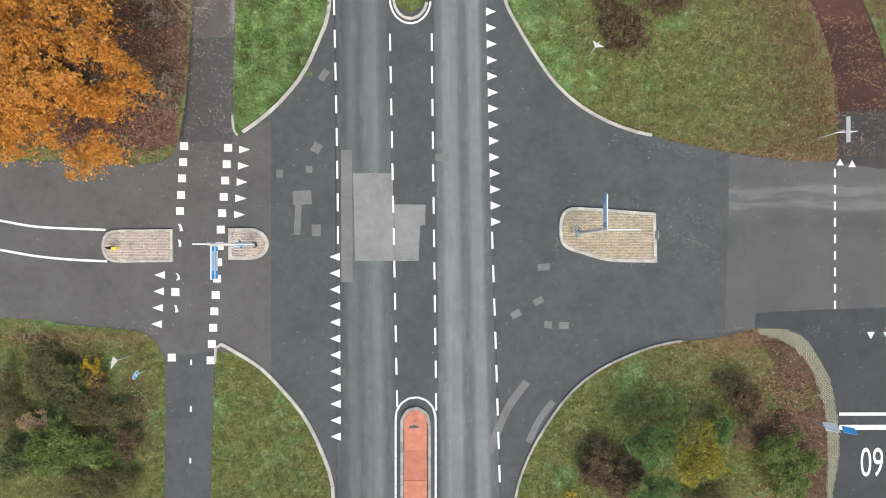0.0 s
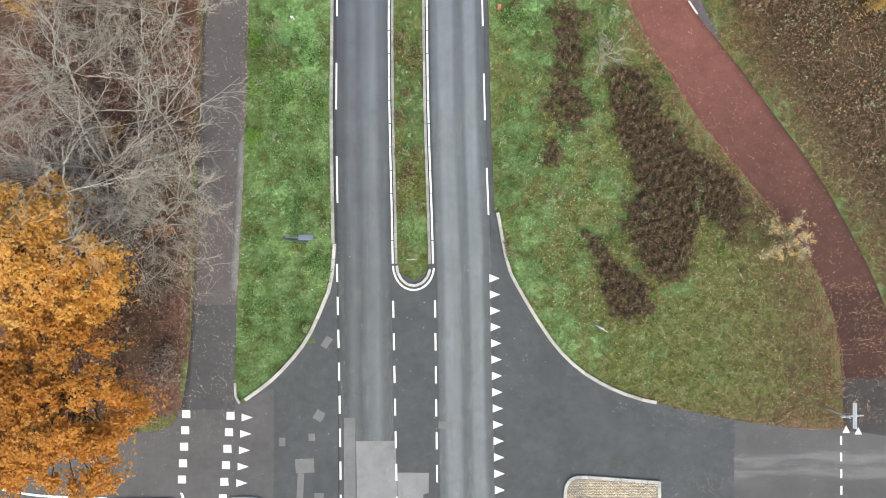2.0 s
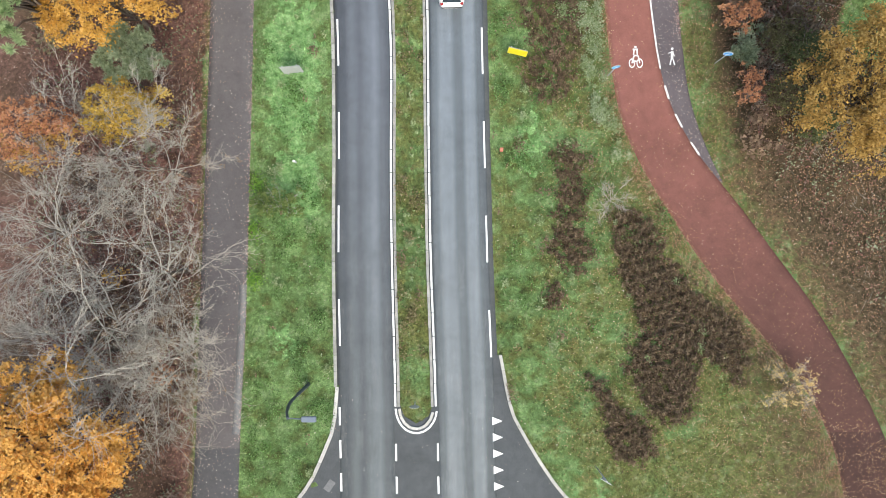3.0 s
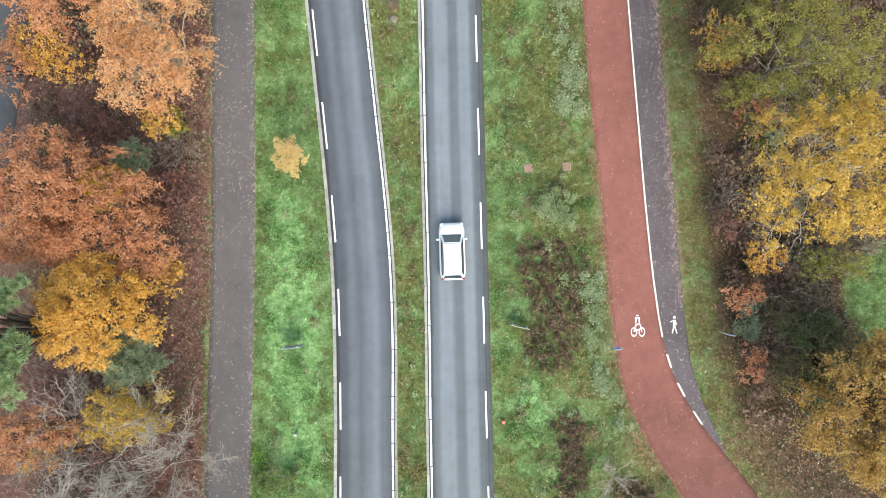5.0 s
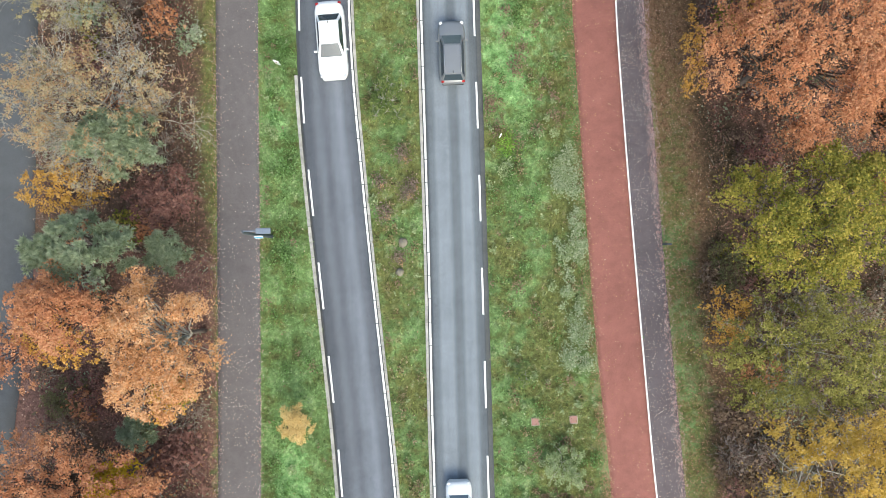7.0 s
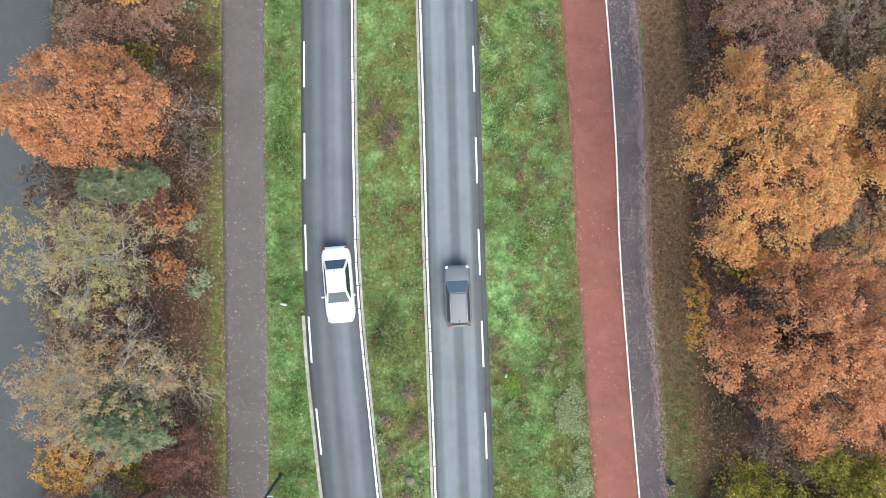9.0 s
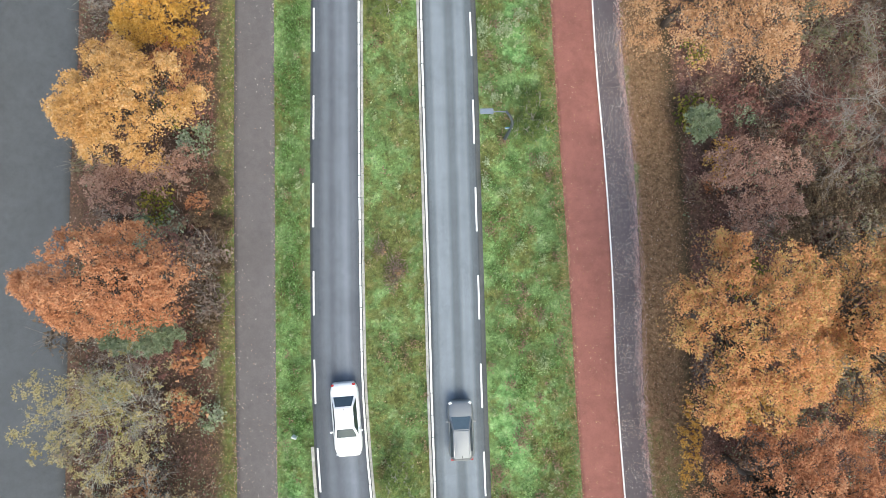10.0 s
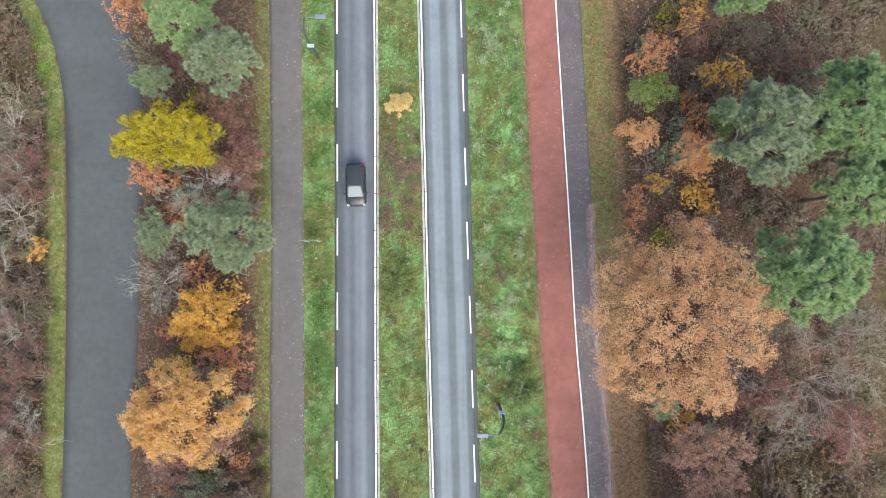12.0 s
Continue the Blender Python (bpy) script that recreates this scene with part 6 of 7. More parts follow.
# ---- low thicket under the trees: a few bushes, repeated ----
BUSHES = (("dusk", M_TWIG_GREY, 0.9, 1.0, "grey-brown leafless bush of the forest edge"), ("brown", M_TWIG_BROWN, 1.0, 0.9, "dark brown leafless bush of the forest floor"), ("red", M_TWIG_BROWN, 1.0, 0.8, "dark red bramble bush under the trees"), ("rust", M_TWIG_BROWN, 0.8, 1.3, "low oak sapling with rust-coloured leaves"),
          ("shrub", M_TWIG_LICHEN, 0.9, 0.8, "grey-green bush of the forest floor"), ("gold", M_TWIG_BROWN, 0.7, 1.3, "low sapling with yellow autumn leaves"), ("dusk", M_TWIG_LICHEN, 1.2, 1.4, "pale twiggy bush with few leaves"), ("olive", M_TWIG_BROWN, 0.8, 0.9, "olive green bramble bush under the trees"))


SHAPES, FAR = [], []
far_edge = lambda y: np.where(y > 31, FOOT_R(y), RED_R(y))


def bush(k, leaf, twig, r, h, label):
    rs = np.random.RandomState(900 + k)
    nc, nl = 16, 300
    a, q = rs.uniform(0, 2 * np.pi, nc), np.sqrt(rs.uniform(0, 1, nc))
    C = np.stack([r * q * np.cos(a), r * q * np.sin(a), h * (0.35 + 0.5 * np.sqrt(1 - 0.9 * q**2))], 1)
    own = rs.randint(0, nc, nl)
    P = C[own] + rs.normal(0, 0.17, (nl, 3)) * np.array([1, 1, 0.6])
    P[:, 2] = np.maximum(P[:, 2], 0.05)
    v, f = leaf_points(P, 0.16 * rs.uniform(0.6, 1.3, nl), rs, 0.5, 0.8)
    A = np.repeat(C, 4, 0)
    d = rs.normal(0, 0.3, A.shape) + A * np.array([0.25, 0.25, 0.1])
    base = C * np.array([0.1, 0.1, 0.0])
    tv, tf = rods(np.concatenate([base, A]), np.concatenate([C, A + d]), np.concatenate([np.full(nc, 0.012), np.full(len(A), 0.008)]), np.concatenate([np.full(nc, 0.007), np.full(len(A), 0.004)]))
    SHAPES.append((v, f, tv, tf))
    top = thing("bush", 0, 0, 0, 0, label, "bush", "bushes under the trees")
    tagged(part("branchwork", fast_mesh("branchwork", tv, tf, twig), top), kind="stuff")
    part("crown", fast_mesh("crown", v, f, LEAF[leaf], {"tone": np.repeat(rs.uniform(0, 1, nc)[own], 3)}), top)
    return top


PROTO = [bush(k, *b) for k, b in enumerate(BUSHES)]
rsb = np.random.RandomState(31)
spots_b = []


def thicket(n, x0, x1, y0, y1, weights):
    w = np.array(weights, float) / sum(weights)
    made = 0
    for _ in range(n * 12):
        x, y = rsb.uniform(x0, x1), rsb.uniform(y0, y1)
        lit = float(cover(np.array([x]), np.array([y]))[0][0])
        if lit < 0.55 or (x > 0 and x < float(far_edge(y)) + (4.3 if y > 60 else 3.0)) or bool(on_hard(np.array([x]), np.array([y]), 0.9)[0]) or any((x - a) ** 2 + (y - b) ** 2 < 0.8 for a, b in spots_b):
            continue
        spots_b.append((x, y))
        k = rsb.choice(len(PROTO), p=w)
        s = rsb.uniform(0.85, 1.7)
        m = pose(x, y, -0.03, 0, 0, rsb.uniform(0, 360)) @ Matrix.Diagonal((s, s, s * rsb.uniform(0.7, 1.2), 1))
        if PROTO[k].get("set") and (x < -24 or x > 20.5):
            FAR.append((k, m))
        elif not PROTO[k].get("set"):
            PROTO[k]["set"] = 1
            PROTO[k].matrix_basis = m
        else:
            copy_thing(PROTO[k], m).scale = m.to_scale()
        made += 1
        if made >= n:
            break


thicket(55, -26, -16.5, 6, 60, (2, 3, 4, 2, 1, 1, 1, 0.5))
thicket(14, -24, -16.9, 13, 36, (5, 1, 1, 0.3, 0.3, 0.3, 5, 1))
thicket(95, -26, -16.5, 60, 128, (3, 2, 2, 2, 2, 1, 3, 1))
thicket(95, -40, -32, 84, 128, (4, 3, 1, 0.5, 1, 0.5, 4, 1))
thicket(45, 17.5, 26, 35, 57, (1, 6, 0.5, 0.2, 0.6, 0.2, 0.5, 1))
thicket(90, 14, 33, 32, 70, (2, 5, 1, 1, 2, 1, 1, 2))
thicket(230, 13, 34, 70, 130, (4, 4, 1.5, 1.5, 2.5, 1.2, 3, 1.5))

def joined(which, material, name):
    """The bushes farther off, as one mesh."""
    vs, fs, ts, n = [], [], [], 0
    for j, (k, m) in enumerate(FAR):
        v, f = SHAPES[k][which], SHAPES[k][which + 1]
        M = np.array(m)
        vs.append(v @ M[:3, :3].T + M[:3, 3]), fs.append(f + n), ts.append(np.full(len(v), (j * 0.618) % 1.0))
        n += len(v)
    return fast_mesh(name, np.concatenate(vs), np.concatenate(fs), material, {"tone": np.concatenate(ts)})


deep_thicket = thing("deep_thicket", 0, 0, label="brown and grey leafless thicket deeper in the woods", category="thicket", kind="stuff", data=joined(0, LEAF["thicket"], "thicket_leaves"))
part("branchwork", joined(2, M_TWIG_DUSK, "thicket_twigs"), deep_thicket)

# ---- grass, undergrowth and fallen leaves ----
def scatter(n, x0, x1, y0, y1, seed):
    rs = np.random.RandomState(seed)
    return rs.uniform(x0, x1, n), rs.uniform(y0, y1, n), rs


def blades(x, y, rs, lo, hi, wide):
    n = len(x)
    a, l = rs.uniform(0, 2 * np.pi, n), rs.uniform(lo, hi, n)
    w = wide * rs.uniform(0.6, 1.4, n)
    c, s = np.cos(a), np.sin(a)
    P = np.stack([x, y, np.full(n, -0.03)], 1)
    side = np.stack([-s, c, 0 * c], 1) * (w / 2)[:, None]
    tip = np.stack([c * l * 0.7, s * l * 0.7, l * rs.uniform(0.35, 0.8, n)], 1)
    v = np.stack([P - side, P + side, P + tip], 1).reshape(-1, 3)
    return v, 3 * np.arange(n)[:, None] + np.array([[0, 1, 2]])


def grass(name, label, n, want, seed, lo, hi, wide):
    x, y, rs = scatter(n, -34, 34, -22, 130, seed)
    lit, dry, _, moss = cover(x, y)
    ok = ~on_hard(x, y, 0.02) & (rs.uniform(0, 1, n) < want(lit, dry, x, y) * (1 - 0.6 * np.clip(moss * 1.5, 0, 1)))
    x, y = x[ok], y[ok]
    v, f = blades(x, y, rs, lo, hi, wide)
    at = dict(zip(("litter", "dry", "red", "moss"), (np.repeat(q, 3) for q in cover(x, y))))
    thing(name, 0, 0, label=label, category="grass", kind="stuff", data=fast_mesh(name, v, f, M_BLADE, at))


grass("verge_grass", "green grass tufts of the road verges", 1000000, lambda l, d, x, y: np.clip(1.1 - 0.9 * l, 0.1, 1) * (np.abs(x) < 30) * np.clip(0.75 + 0.7 * lumps(x, y, 1.3, 37), 0.25, 1), 41, 0.12, 0.32, 0.055)


def tufts(name, label, leaf, centres, seed, r, dens, size):
    rs = np.random.RandomState(seed)
    xs, ys = [], []
    for cx, cy, k in centres:
        n = int(dens * k * k)
        xs.append(cx + rs.normal(0, r * k, n)), ys.append(cy + rs.normal(0, r * k * 1.2, n))
    x, y = np.concatenate(xs), np.concatenate(ys)
    ok = ~on_hard(x, y, 0.05)
    x, y = x[ok], y[ok]
    P = np.stack([x, y, rs.uniform(0.1, 0.34, len(x))], 1)
    v, f = leaf_points(P, 1.2 * size * rs.uniform(0.6, 1.3, len(x)), rs, 0.6, 0.7)
    thing(name, 0, 0, label=label, category="plants", kind="stuff", data=fast_mesh(name, v, f, LEAF[leaf], {"tone": np.repeat(rs.uniform(0, 1, len(x)), 3)}))


rs0 = np.random.RandomState(77)


def verge_spots(n, left, right, y0, y1, lo, hi):
    out = []
    for y in rs0.uniform(y0, y1, n):
        a, b = float(left(y)) + 0.45, float(right(y)) - 0.45
        out.append((rs0.uniform(a, b), y, rs0.uniform(lo, hi) ** 1.5 * (1.6 if rs0.uniform() < 0.1 else 1.0)))
    return out


EAST_V = (EAST_R, RED_L, 17, 128)
WEST_V = (PATH_R, WEST_L, 11, 128)
MID_V = (WEST_R, EAST_L, 18, 128)
tufts("verge_weeds", "pale grey-green weeds in the verge", "weed", verge_spots(200, *EAST_V, 0.2, 0.8) + verge_spots(25, lambda y: RED_L(y) - 2.4, RED_L, 50, 68, 0.3, 0.9) + verge_spots(40, lambda y: RED_L(y) - 2.2, RED_L, 32, 42, 0.3, 0.9) + verge_spots(80, *WEST_V, 0.2, 0.7) + verge_spots(80, *MID_V, 0.2, 0.6), 51, 0.24, 260, 0.1)
tufts("pale_weeds", "pale leafy weeds beside the red path", "pale_weed", verge_spots(34, lambda y: RED_L(y) - 2.6, RED_L, 52, 66, 0.5, 1.1) + verge_spots(30, lambda y: RED_L(y) - 2.2, RED_L, 32, 42, 0.4, 0.8) + verge_spots(40, *EAST_V[:2], 88, 126, 0.4, 0.9), 56, 0.27, 330, 0.1)
tufts("clover_patches", "bright green clover and moss patches", "grass", verge_spots(330, *WEST_V, 0.2, 0.9) + verge_spots(260, *EAST_V, 0.2, 0.8), 52, 0.4, 260, 0.085)
tufts("dead_stalks", "brown dead stalks and old grass in the verge", "brown", verge_spots(150, *EAST_V, 0.2, 0.8) + verge_spots(60, *WEST_V, 0.2, 0.6) + verge_spots(25, *MID_V, 0.2, 0.6) + verge_spots(45, MID_V[0], MID_V[1], 106, 116, 0.4, 0.9), 53, 0.36, 220, 0.1)
DEAD = ((-2.8, 63.6, 0.9), (-2.4, 64.1, 0.6), (-4.3, 62.3, 0.9), (-4.6, 64.3, 0.7), (-3.1, 66.0, 0.8), (-3.4, 59.4, 0.7), (-4.1, 83.2, 1.1), (-5.1, 84.6, 0.8), (-4.3, 82.3, 0.7),
        (-5.0, 112.6, 0.8), (-4.4, 111.7, 0.9), (-3.7, 111.0, 0.8), (-3.0, 109.8, 0.9), (-4.2, 110.3, 0.7), (-3.6, 108.2, 0.7), (-5.3, 107.7, 0.7), (-5.1, 108.9, 0.6), (-3.0, 111.4, 0.8))
tufts("withered_tussocks", "withered brown tussocks in the grass median", "dusk", DEAD, 57, 0.34, 420, 0.09)
tufts("rusty_tussocks", "rust-tinted withered plants in the grass median", "tan", [(x + 0.2, y - 0.3, k * 0.45) for x, y, k in DEAD], 58, 0.3, 300, 0.07)
tufts("straw_tufts", "tan tussocks of dry grass in the median", "straw", verge_spots(220, *MID_V, 0.2, 0.7) + verge_spots(200, *EAST_V, 0.2, 0.7), 54, 0.34, 220, 0.1)
tufts("bright_clover", "vivid light green clover tufts", "lime", [(3.64, 66.5, 0.9), (-12.2, 30.5, 0.8), (-12.3, 27.5, 0.7), (-12.3, 24.3, 0.8), (-33.4, 122.0, 0.9), (-32.8, 119.5, 0.8), (-32.2, 99.5, 0.6)], 55, 0.4, 500, 0.08)

WOODS = ((-26.5, -15.0, 6, 130), (-40, -31, 70, 130), (11, 34, 6, 130), (-30, -17.5, -18, -4.5), (16, 25.5, -18, -5))


def undergrowth(name, label, leaf, dens, zone, seed, height, size, rod=0):
    xs, ys = [], []
    rs = np.random.RandomState(seed)
    for x0, x1, y0, y1 in WOODS:
        n = int((x1 - x0) * (y1 - y0) * dens)
        xs.append(rs.uniform(x0, x1, n)), ys.append(rs.uniform(y0, y1, n))
    x, y = np.concatenate(xs), np.concatenate(ys)
    lit, _, red, _ = cover(x, y)
    ok = ~on_hard(x, y, 0.3) & ((x < 0) | (x > far_edge(y) + 3.0 + 2.2 * rs.uniform(0, 1, len(x)) ** 2)) & zone(x, y, lit, red, rs) & (lumps(x, y, 2.4, seed) + rs.normal(0, 0.5, len(x)) > -0.2)
    x, y = x[ok], y[ok]
    hump = np.clip(0.5 + 0.5 * lumps(x, y, 2.4, seed), 0.1, 1.2) * height
    P = np.stack([x, y, rs.uniform(0.2, 1, len(x)) * hump], 1)
    t = np.clip(0.5 + 0.4 * lumps(x, y, 1.6, seed + 1), 0, 1)
    if rod:
        d = rs.normal(0, 1, (len(x), 3)) * np.array([1, 1, 0.4])
        v, f = rods(P, P + d * rod, np.full(len(x), 0.009), np.full(len(x), 0.004))
        thing(name, 0, 0, label=label, category="undergrowth", kind="stuff", data=fast_mesh(name, v, f, leaf))
        return
    v, f = leaf_points(P, 1.2 * size * rs.uniform(0.5, 1.3, len(x)), rs, 0.5, 0.8)
    thing(name, 0, 0, label=label, category="undergrowth", kind="stuff", data=fast_mesh(name, v, f, LEAF[leaf], {"tone": np.repeat(t, 3)}))


undergrowth("red_undergrowth", "dark red bramble leaves on the forest floor", "red", 40, lambda x, y, l, r, q: (l > 0.6) & (q.uniform(0, 1, len(x)) < r), 61, 0.7, 0.12)
undergrowth("brown_undergrowth", "brown bracken on the forest floor", "brown", 24, lambda x, y, l, r, q: (l > 0.55) & (q.uniform(0, 1, len(x)) < 1.0 - 0.6 * r), 62, 0.6, 0.12)
undergrowth("tan_undergrowth", "tan and orange leaves of low shrubs", "tan", 14, lambda x, y, l, r, q: (l > 0.6) & (lumps(x, y, 4, 67) > 0.1), 66, 0.8, 0.1)
undergrowth("green_undergrowth", "green ferns and brambles on the forest floor", "shrub", 26, lambda x, y, l, r, q: (l > 0.5) & (lumps(x, y, 5, 64) > 0.1), 63, 0.5, 0.12)
undergrowth("twig_undergrowth", "bare brown twigs of low thicket", M_TWIG_BROWN, 5, lambda x, y, l, r, q: l > 0.6, 68, 1.0, 0.1, 0.38)
undergrowth("grey_twig_undergrowth", "bare grey twigs of low thicket", M_TWIG_GREY, 5, lambda x, y, l, r, q: (l > 0.6) & (lumps(x, y, 6, 70) > 0.0), 69, 1.2, 0.1, 0.4)


def fallen(name, label, x, y, want, seed, size, leaf="fallen"):
    rs = np.random.RandomState(seed + 500)
    ok = rs.uniform(0, 1, len(x)) < want(x, y)
    x, y = x[ok], y[ok]
    hard = on_hard(x, y)
    P = np.stack([x, y, np.where(hard, 0.022, 0.04 + rs.uniform(0, 0.12, len(x)))], 1)
    v, f = leaf_points(P, 1.15 * size * rs.uniform(0.5, 1.4, len(x)), rs, 0.92, 0.95)
    thing(name, 0, 0, label=label, category="leaves", kind="stuff", data=fast_mesh(name, v, f, LEAF[leaf], {"tone": np.repeat(rs.uniform(0, 1, len(x)), 3)}))


def strewn(n, left, right, y0, y1, seed):
    """Places between two edges."""
    rs = np.random.RandomState(seed)
    y = rs.uniform(y0, y1, n)
    u = rs.uniform(0, 1, n)
    return left(y) * (1 - u) + right(y) * u, y


def near(d, s):
    return np.exp(-np.maximum(d, 0) / s)


def want_paths(x, y):
    w = 0.14 + 0.4 * np.exp(-(((y - 16) / 12.0) ** 2)) + 0.4 * np.exp(-(((y - 53) / 6.5) ** 2)) + 0.7 * near(np.minimum(x - PATH_L(y), PATH_R(y) - x), 0.12)
    return w * (1 - 0.7 * (y > 78)) * np.clip(0.6 + 0.6 * lumps(x, y, 3, 81), 0.1, 1)


def want_red(x, y):
    return (0.05 + 0.75 * near(x - RED_L(y), 0.15) + 0.25 * near(RED_R(y) - x, 0.2) + 0.35 * (y < 15) + 0.1 * (y < 34)) * np.clip(0.7 + 0.6 * lumps(x, y, 2.5, 82), 0.15, 1)


def want_foot(x, y):
    return (0.4 + 0.5 * ((y > 68) & (y < 100)) + 0.5 * near(FOOT_R(y) - x, 0.35)) * np.clip(0.65 + 0.5 * lumps(x, y, 5, 83), 0.12, 1) * np.where(y > 100, 0.45, 1.0) * np.clip((y - 28) / 20, 0.2, 1)


def want_verge(x, y):
    return np.where(on_hard(x, y), 0, np.clip(0.03 + 0.6 * cover(x, y)[0], 0, 0.5))


def want_edge(x, y):
    e = np.where(y > 31, FOOT_R(y), RED_R(y))
    return 0.8 * near(x - e - 0.2, 1.8) * np.clip(0.7 + 0.4 * lumps(x, y, 4, 84), 0.2, 1)


def want_lawn(x, y):
    w = 0.1 + 0.5 * np.exp(-np.abs(RED_L(y) - x) / 2.6) + 0.35 * np.clip((x - 12) / 9, 0, 1) + 0.5 * np.exp(-np.maximum(y - 5.8 - np.clip((18.5 - x) * 0.2, 0, 3), 0) / 0.8)
    return np.where(on_hard(x, y, 0.03) | (x > RED_L(y)), 0, w * np.clip(0.7 + 0.5 * lumps(x, y, 3, 87), 0.15, 1))


def want_bank(x, y):
    ne = np.exp(-np.maximum(y - 5.75 - np.clip((18.5 - x) * 0.2, 0, 3), 0) / 0.55) * (x > 10) * (y > 4.5)
    se = np.exp(-np.abs(np.hypot(x - 17.5, (y + 12.0) * 0.95) - 5.2) / 0.8) * np.clip((x - 13) / 6, 0, 1) * (y < -4.5) + np.exp(-np.abs(y + 5.9) / 0.35) * (x > 9) * (x < 20) * (y < -5)
    west = (np.exp(-np.abs(y - 6.1) / 0.4) + np.exp(-np.abs(y + 5.6) / 0.4)) * (x < -17)
    return np.where(on_hard(x, y, 0.02), 0.0, np.clip(ne + se + west, 0, 0.85))


def want_junction(x, y):
    j = inside(JUNCTION, x, y)
    gap = np.hypot(np.maximum(np.abs(x - 10.7) - 3.15, 0), np.maximum(np.abs(y - 0.9) - 1.75, 0))
    se = near(np.hypot(x - 16, (y - 1.0) * 1.3) - 1.5, 1.0) * 0.22
    edge = 0.3 * near(np.abs(y - 5.9 - np.clip((18.5 - x) * 0.2, 0, 3)), 0.35) * (x > 11) + 0.3 * near(np.abs(y + 5.3), 0.3) * (x > 13) + 0.3 * near(np.abs(y - 5.5), 0.25) * (x < -17) + 0.25 * near(np.abs(y + 4.9), 0.25) * (x < -17)
    path = 0.16 * ((x > -16.5) & (x < -13.4) & (y > 4))
    return np.where(j, (0.014 + 0.4 * near(gap, 0.3) * (gap > 0) + se + edge + path) * np.clip(0.7 + 0.6 * lumps(x, y, 2, 85), 0.2, 1.3), 0)


def whole(n, x0, x1, y0, y1, seed):
    rs = np.random.RandomState(seed)
    return rs.uniform(x0, x1, n), rs.uniform(y0, y1, n)


fallen("path_leaves", "pale fallen leaves on the brown cycle path", *strewn(17000, PATH_L, PATH_R, 6.5, 130, 71), want_paths, 71, 0.046, "pale")
fallen("footpath_leaves", "pale pinkish fallen leaves on the dark footpath", *strewn(19000, RED_R, FOOT_R, 31, 130, 72), want_foot, 72, 0.04, "pale")
fallen("red_path_leaves", "fallen leaves along the edge of the red path", *strewn(52000, RED_L, RED_R, 6, 130, 75), want_red, 75, 0.046, "strewn")
fallen("path_edge_leaves", "fallen leaves banked along the footpath edge", *strewn(60000, far_edge, lambda y: far_edge(y) + 4.0, 6, 130, 76), want_edge, 76, 0.046, "bank")
fallen("west_edge_leaves", "fallen leaves banked along the brown path edge", *strewn(16000, lambda y: PATH_L(y) - 2.2, PATH_L, 7, 130, 77), lambda x, y: 0.25 + 0.6 * near(PATH_L(y) - x, 0.35), 77, 0.05, "strewn")
fallen("path_bank_leaves", "pinkish leaves banked along both edges of the brown path", *strewn(34000, lambda y: PATH_L(y) - 0.3, lambda y: PATH_R(y) + 0.3, 14, 128, 89), lambda x, y: 0.95 * near(np.minimum(np.abs(x - PATH_L(y)), np.abs(x - PATH_R(y))), 0.16) * np.where(y > 72, 0.35, 1.0), 89, 0.05, "pink")
fallen("foot_bank_leaves", "pinkish leaves banked along the outer footpath edge", *strewn(30000, lambda y: FOOT_R(y) - 0.55, lambda y: FOOT_R(y) + 0.3, 40, 108, 90), lambda x, y: 0.9 * near(np.abs(x - FOOT_R(y) + 0.08), 0.2) * np.where(y < 64, 0.5, 1.0), 90, 0.05, "pink")
fallen("verge_leaves", "fallen autumn leaves in grass and woodland edge", *whole(110000, -34, 34, -20, 130, 73), want_verge, 73, 0.06)
fallen("junction_leaves", "scattered pale leaves on the crossroads", *whole(240000, -29, 32, -18, 17, 74), want_junction, 74, 0.034, "pale")
fallen("kerb_leaves", "rust-coloured leaves banked along the road edge", *whole(430000, -28, 30, -16, 8, 88), want_bank, 88, 0.046, "bank")
fallen("heath_leaves", "pale leaves caught in the brown heather", *whole(13000, 6, 18.5, 13, 44, 78), lambda x, y: 0.5 * (x < RED_L(y) - 0.5), 78, 0.045, "strewn")
fallen("lawn_leaves", "small tan leaves strewn over the corner lawn", *whole(90000, 7, 29, 5.5, 36, 79), want_lawn, 79, 0.045, "bank")
fallen("bank_leaves", "tan leaves strewn over the grass beside the red path", *strewn(130000, far_edge, lambda y: far_edge(y) + 11.0, 6, 128, 80), lambda x, y: step(y, 44, 60, 0.45, 0.75) * np.clip(0.65 + 0.5 * lumps(x, y, 4, 86), 0.2, 1) * np.maximum(np.clip((50 - y) / 12, 0, 1), 0.8 * (x - far_edge(y) < 4.5)), 80, 0.045, "bank")
fallen("red_edge_leaves", "reddish leaves banked along the red path", *strewn(52000, lambda y: RED_L(y) - step(y, 30, 40, 1.6, 0.7), lambda y: RED_L(y) + 0.15, 8, 125, 83), lambda x, y: np.clip(0.8 - np.abs(x - RED_L(y) + 0.1) * step(y, 30, 40, 0.5, 1.0), 0.05, 1) * np.where(y < 50, 1.0, 0.45), 83, 0.042, "bank")

# ---- signs, lamps and posts ----
def pole_mesh(h, r, mat, name="pole"):
    return from_bm(name, tube(bmesh.new(), [(0, 0, -0.1), (0, 0, h * 0.5), (0, 0, h)], [r, r, r * 0.92], 10), mat)


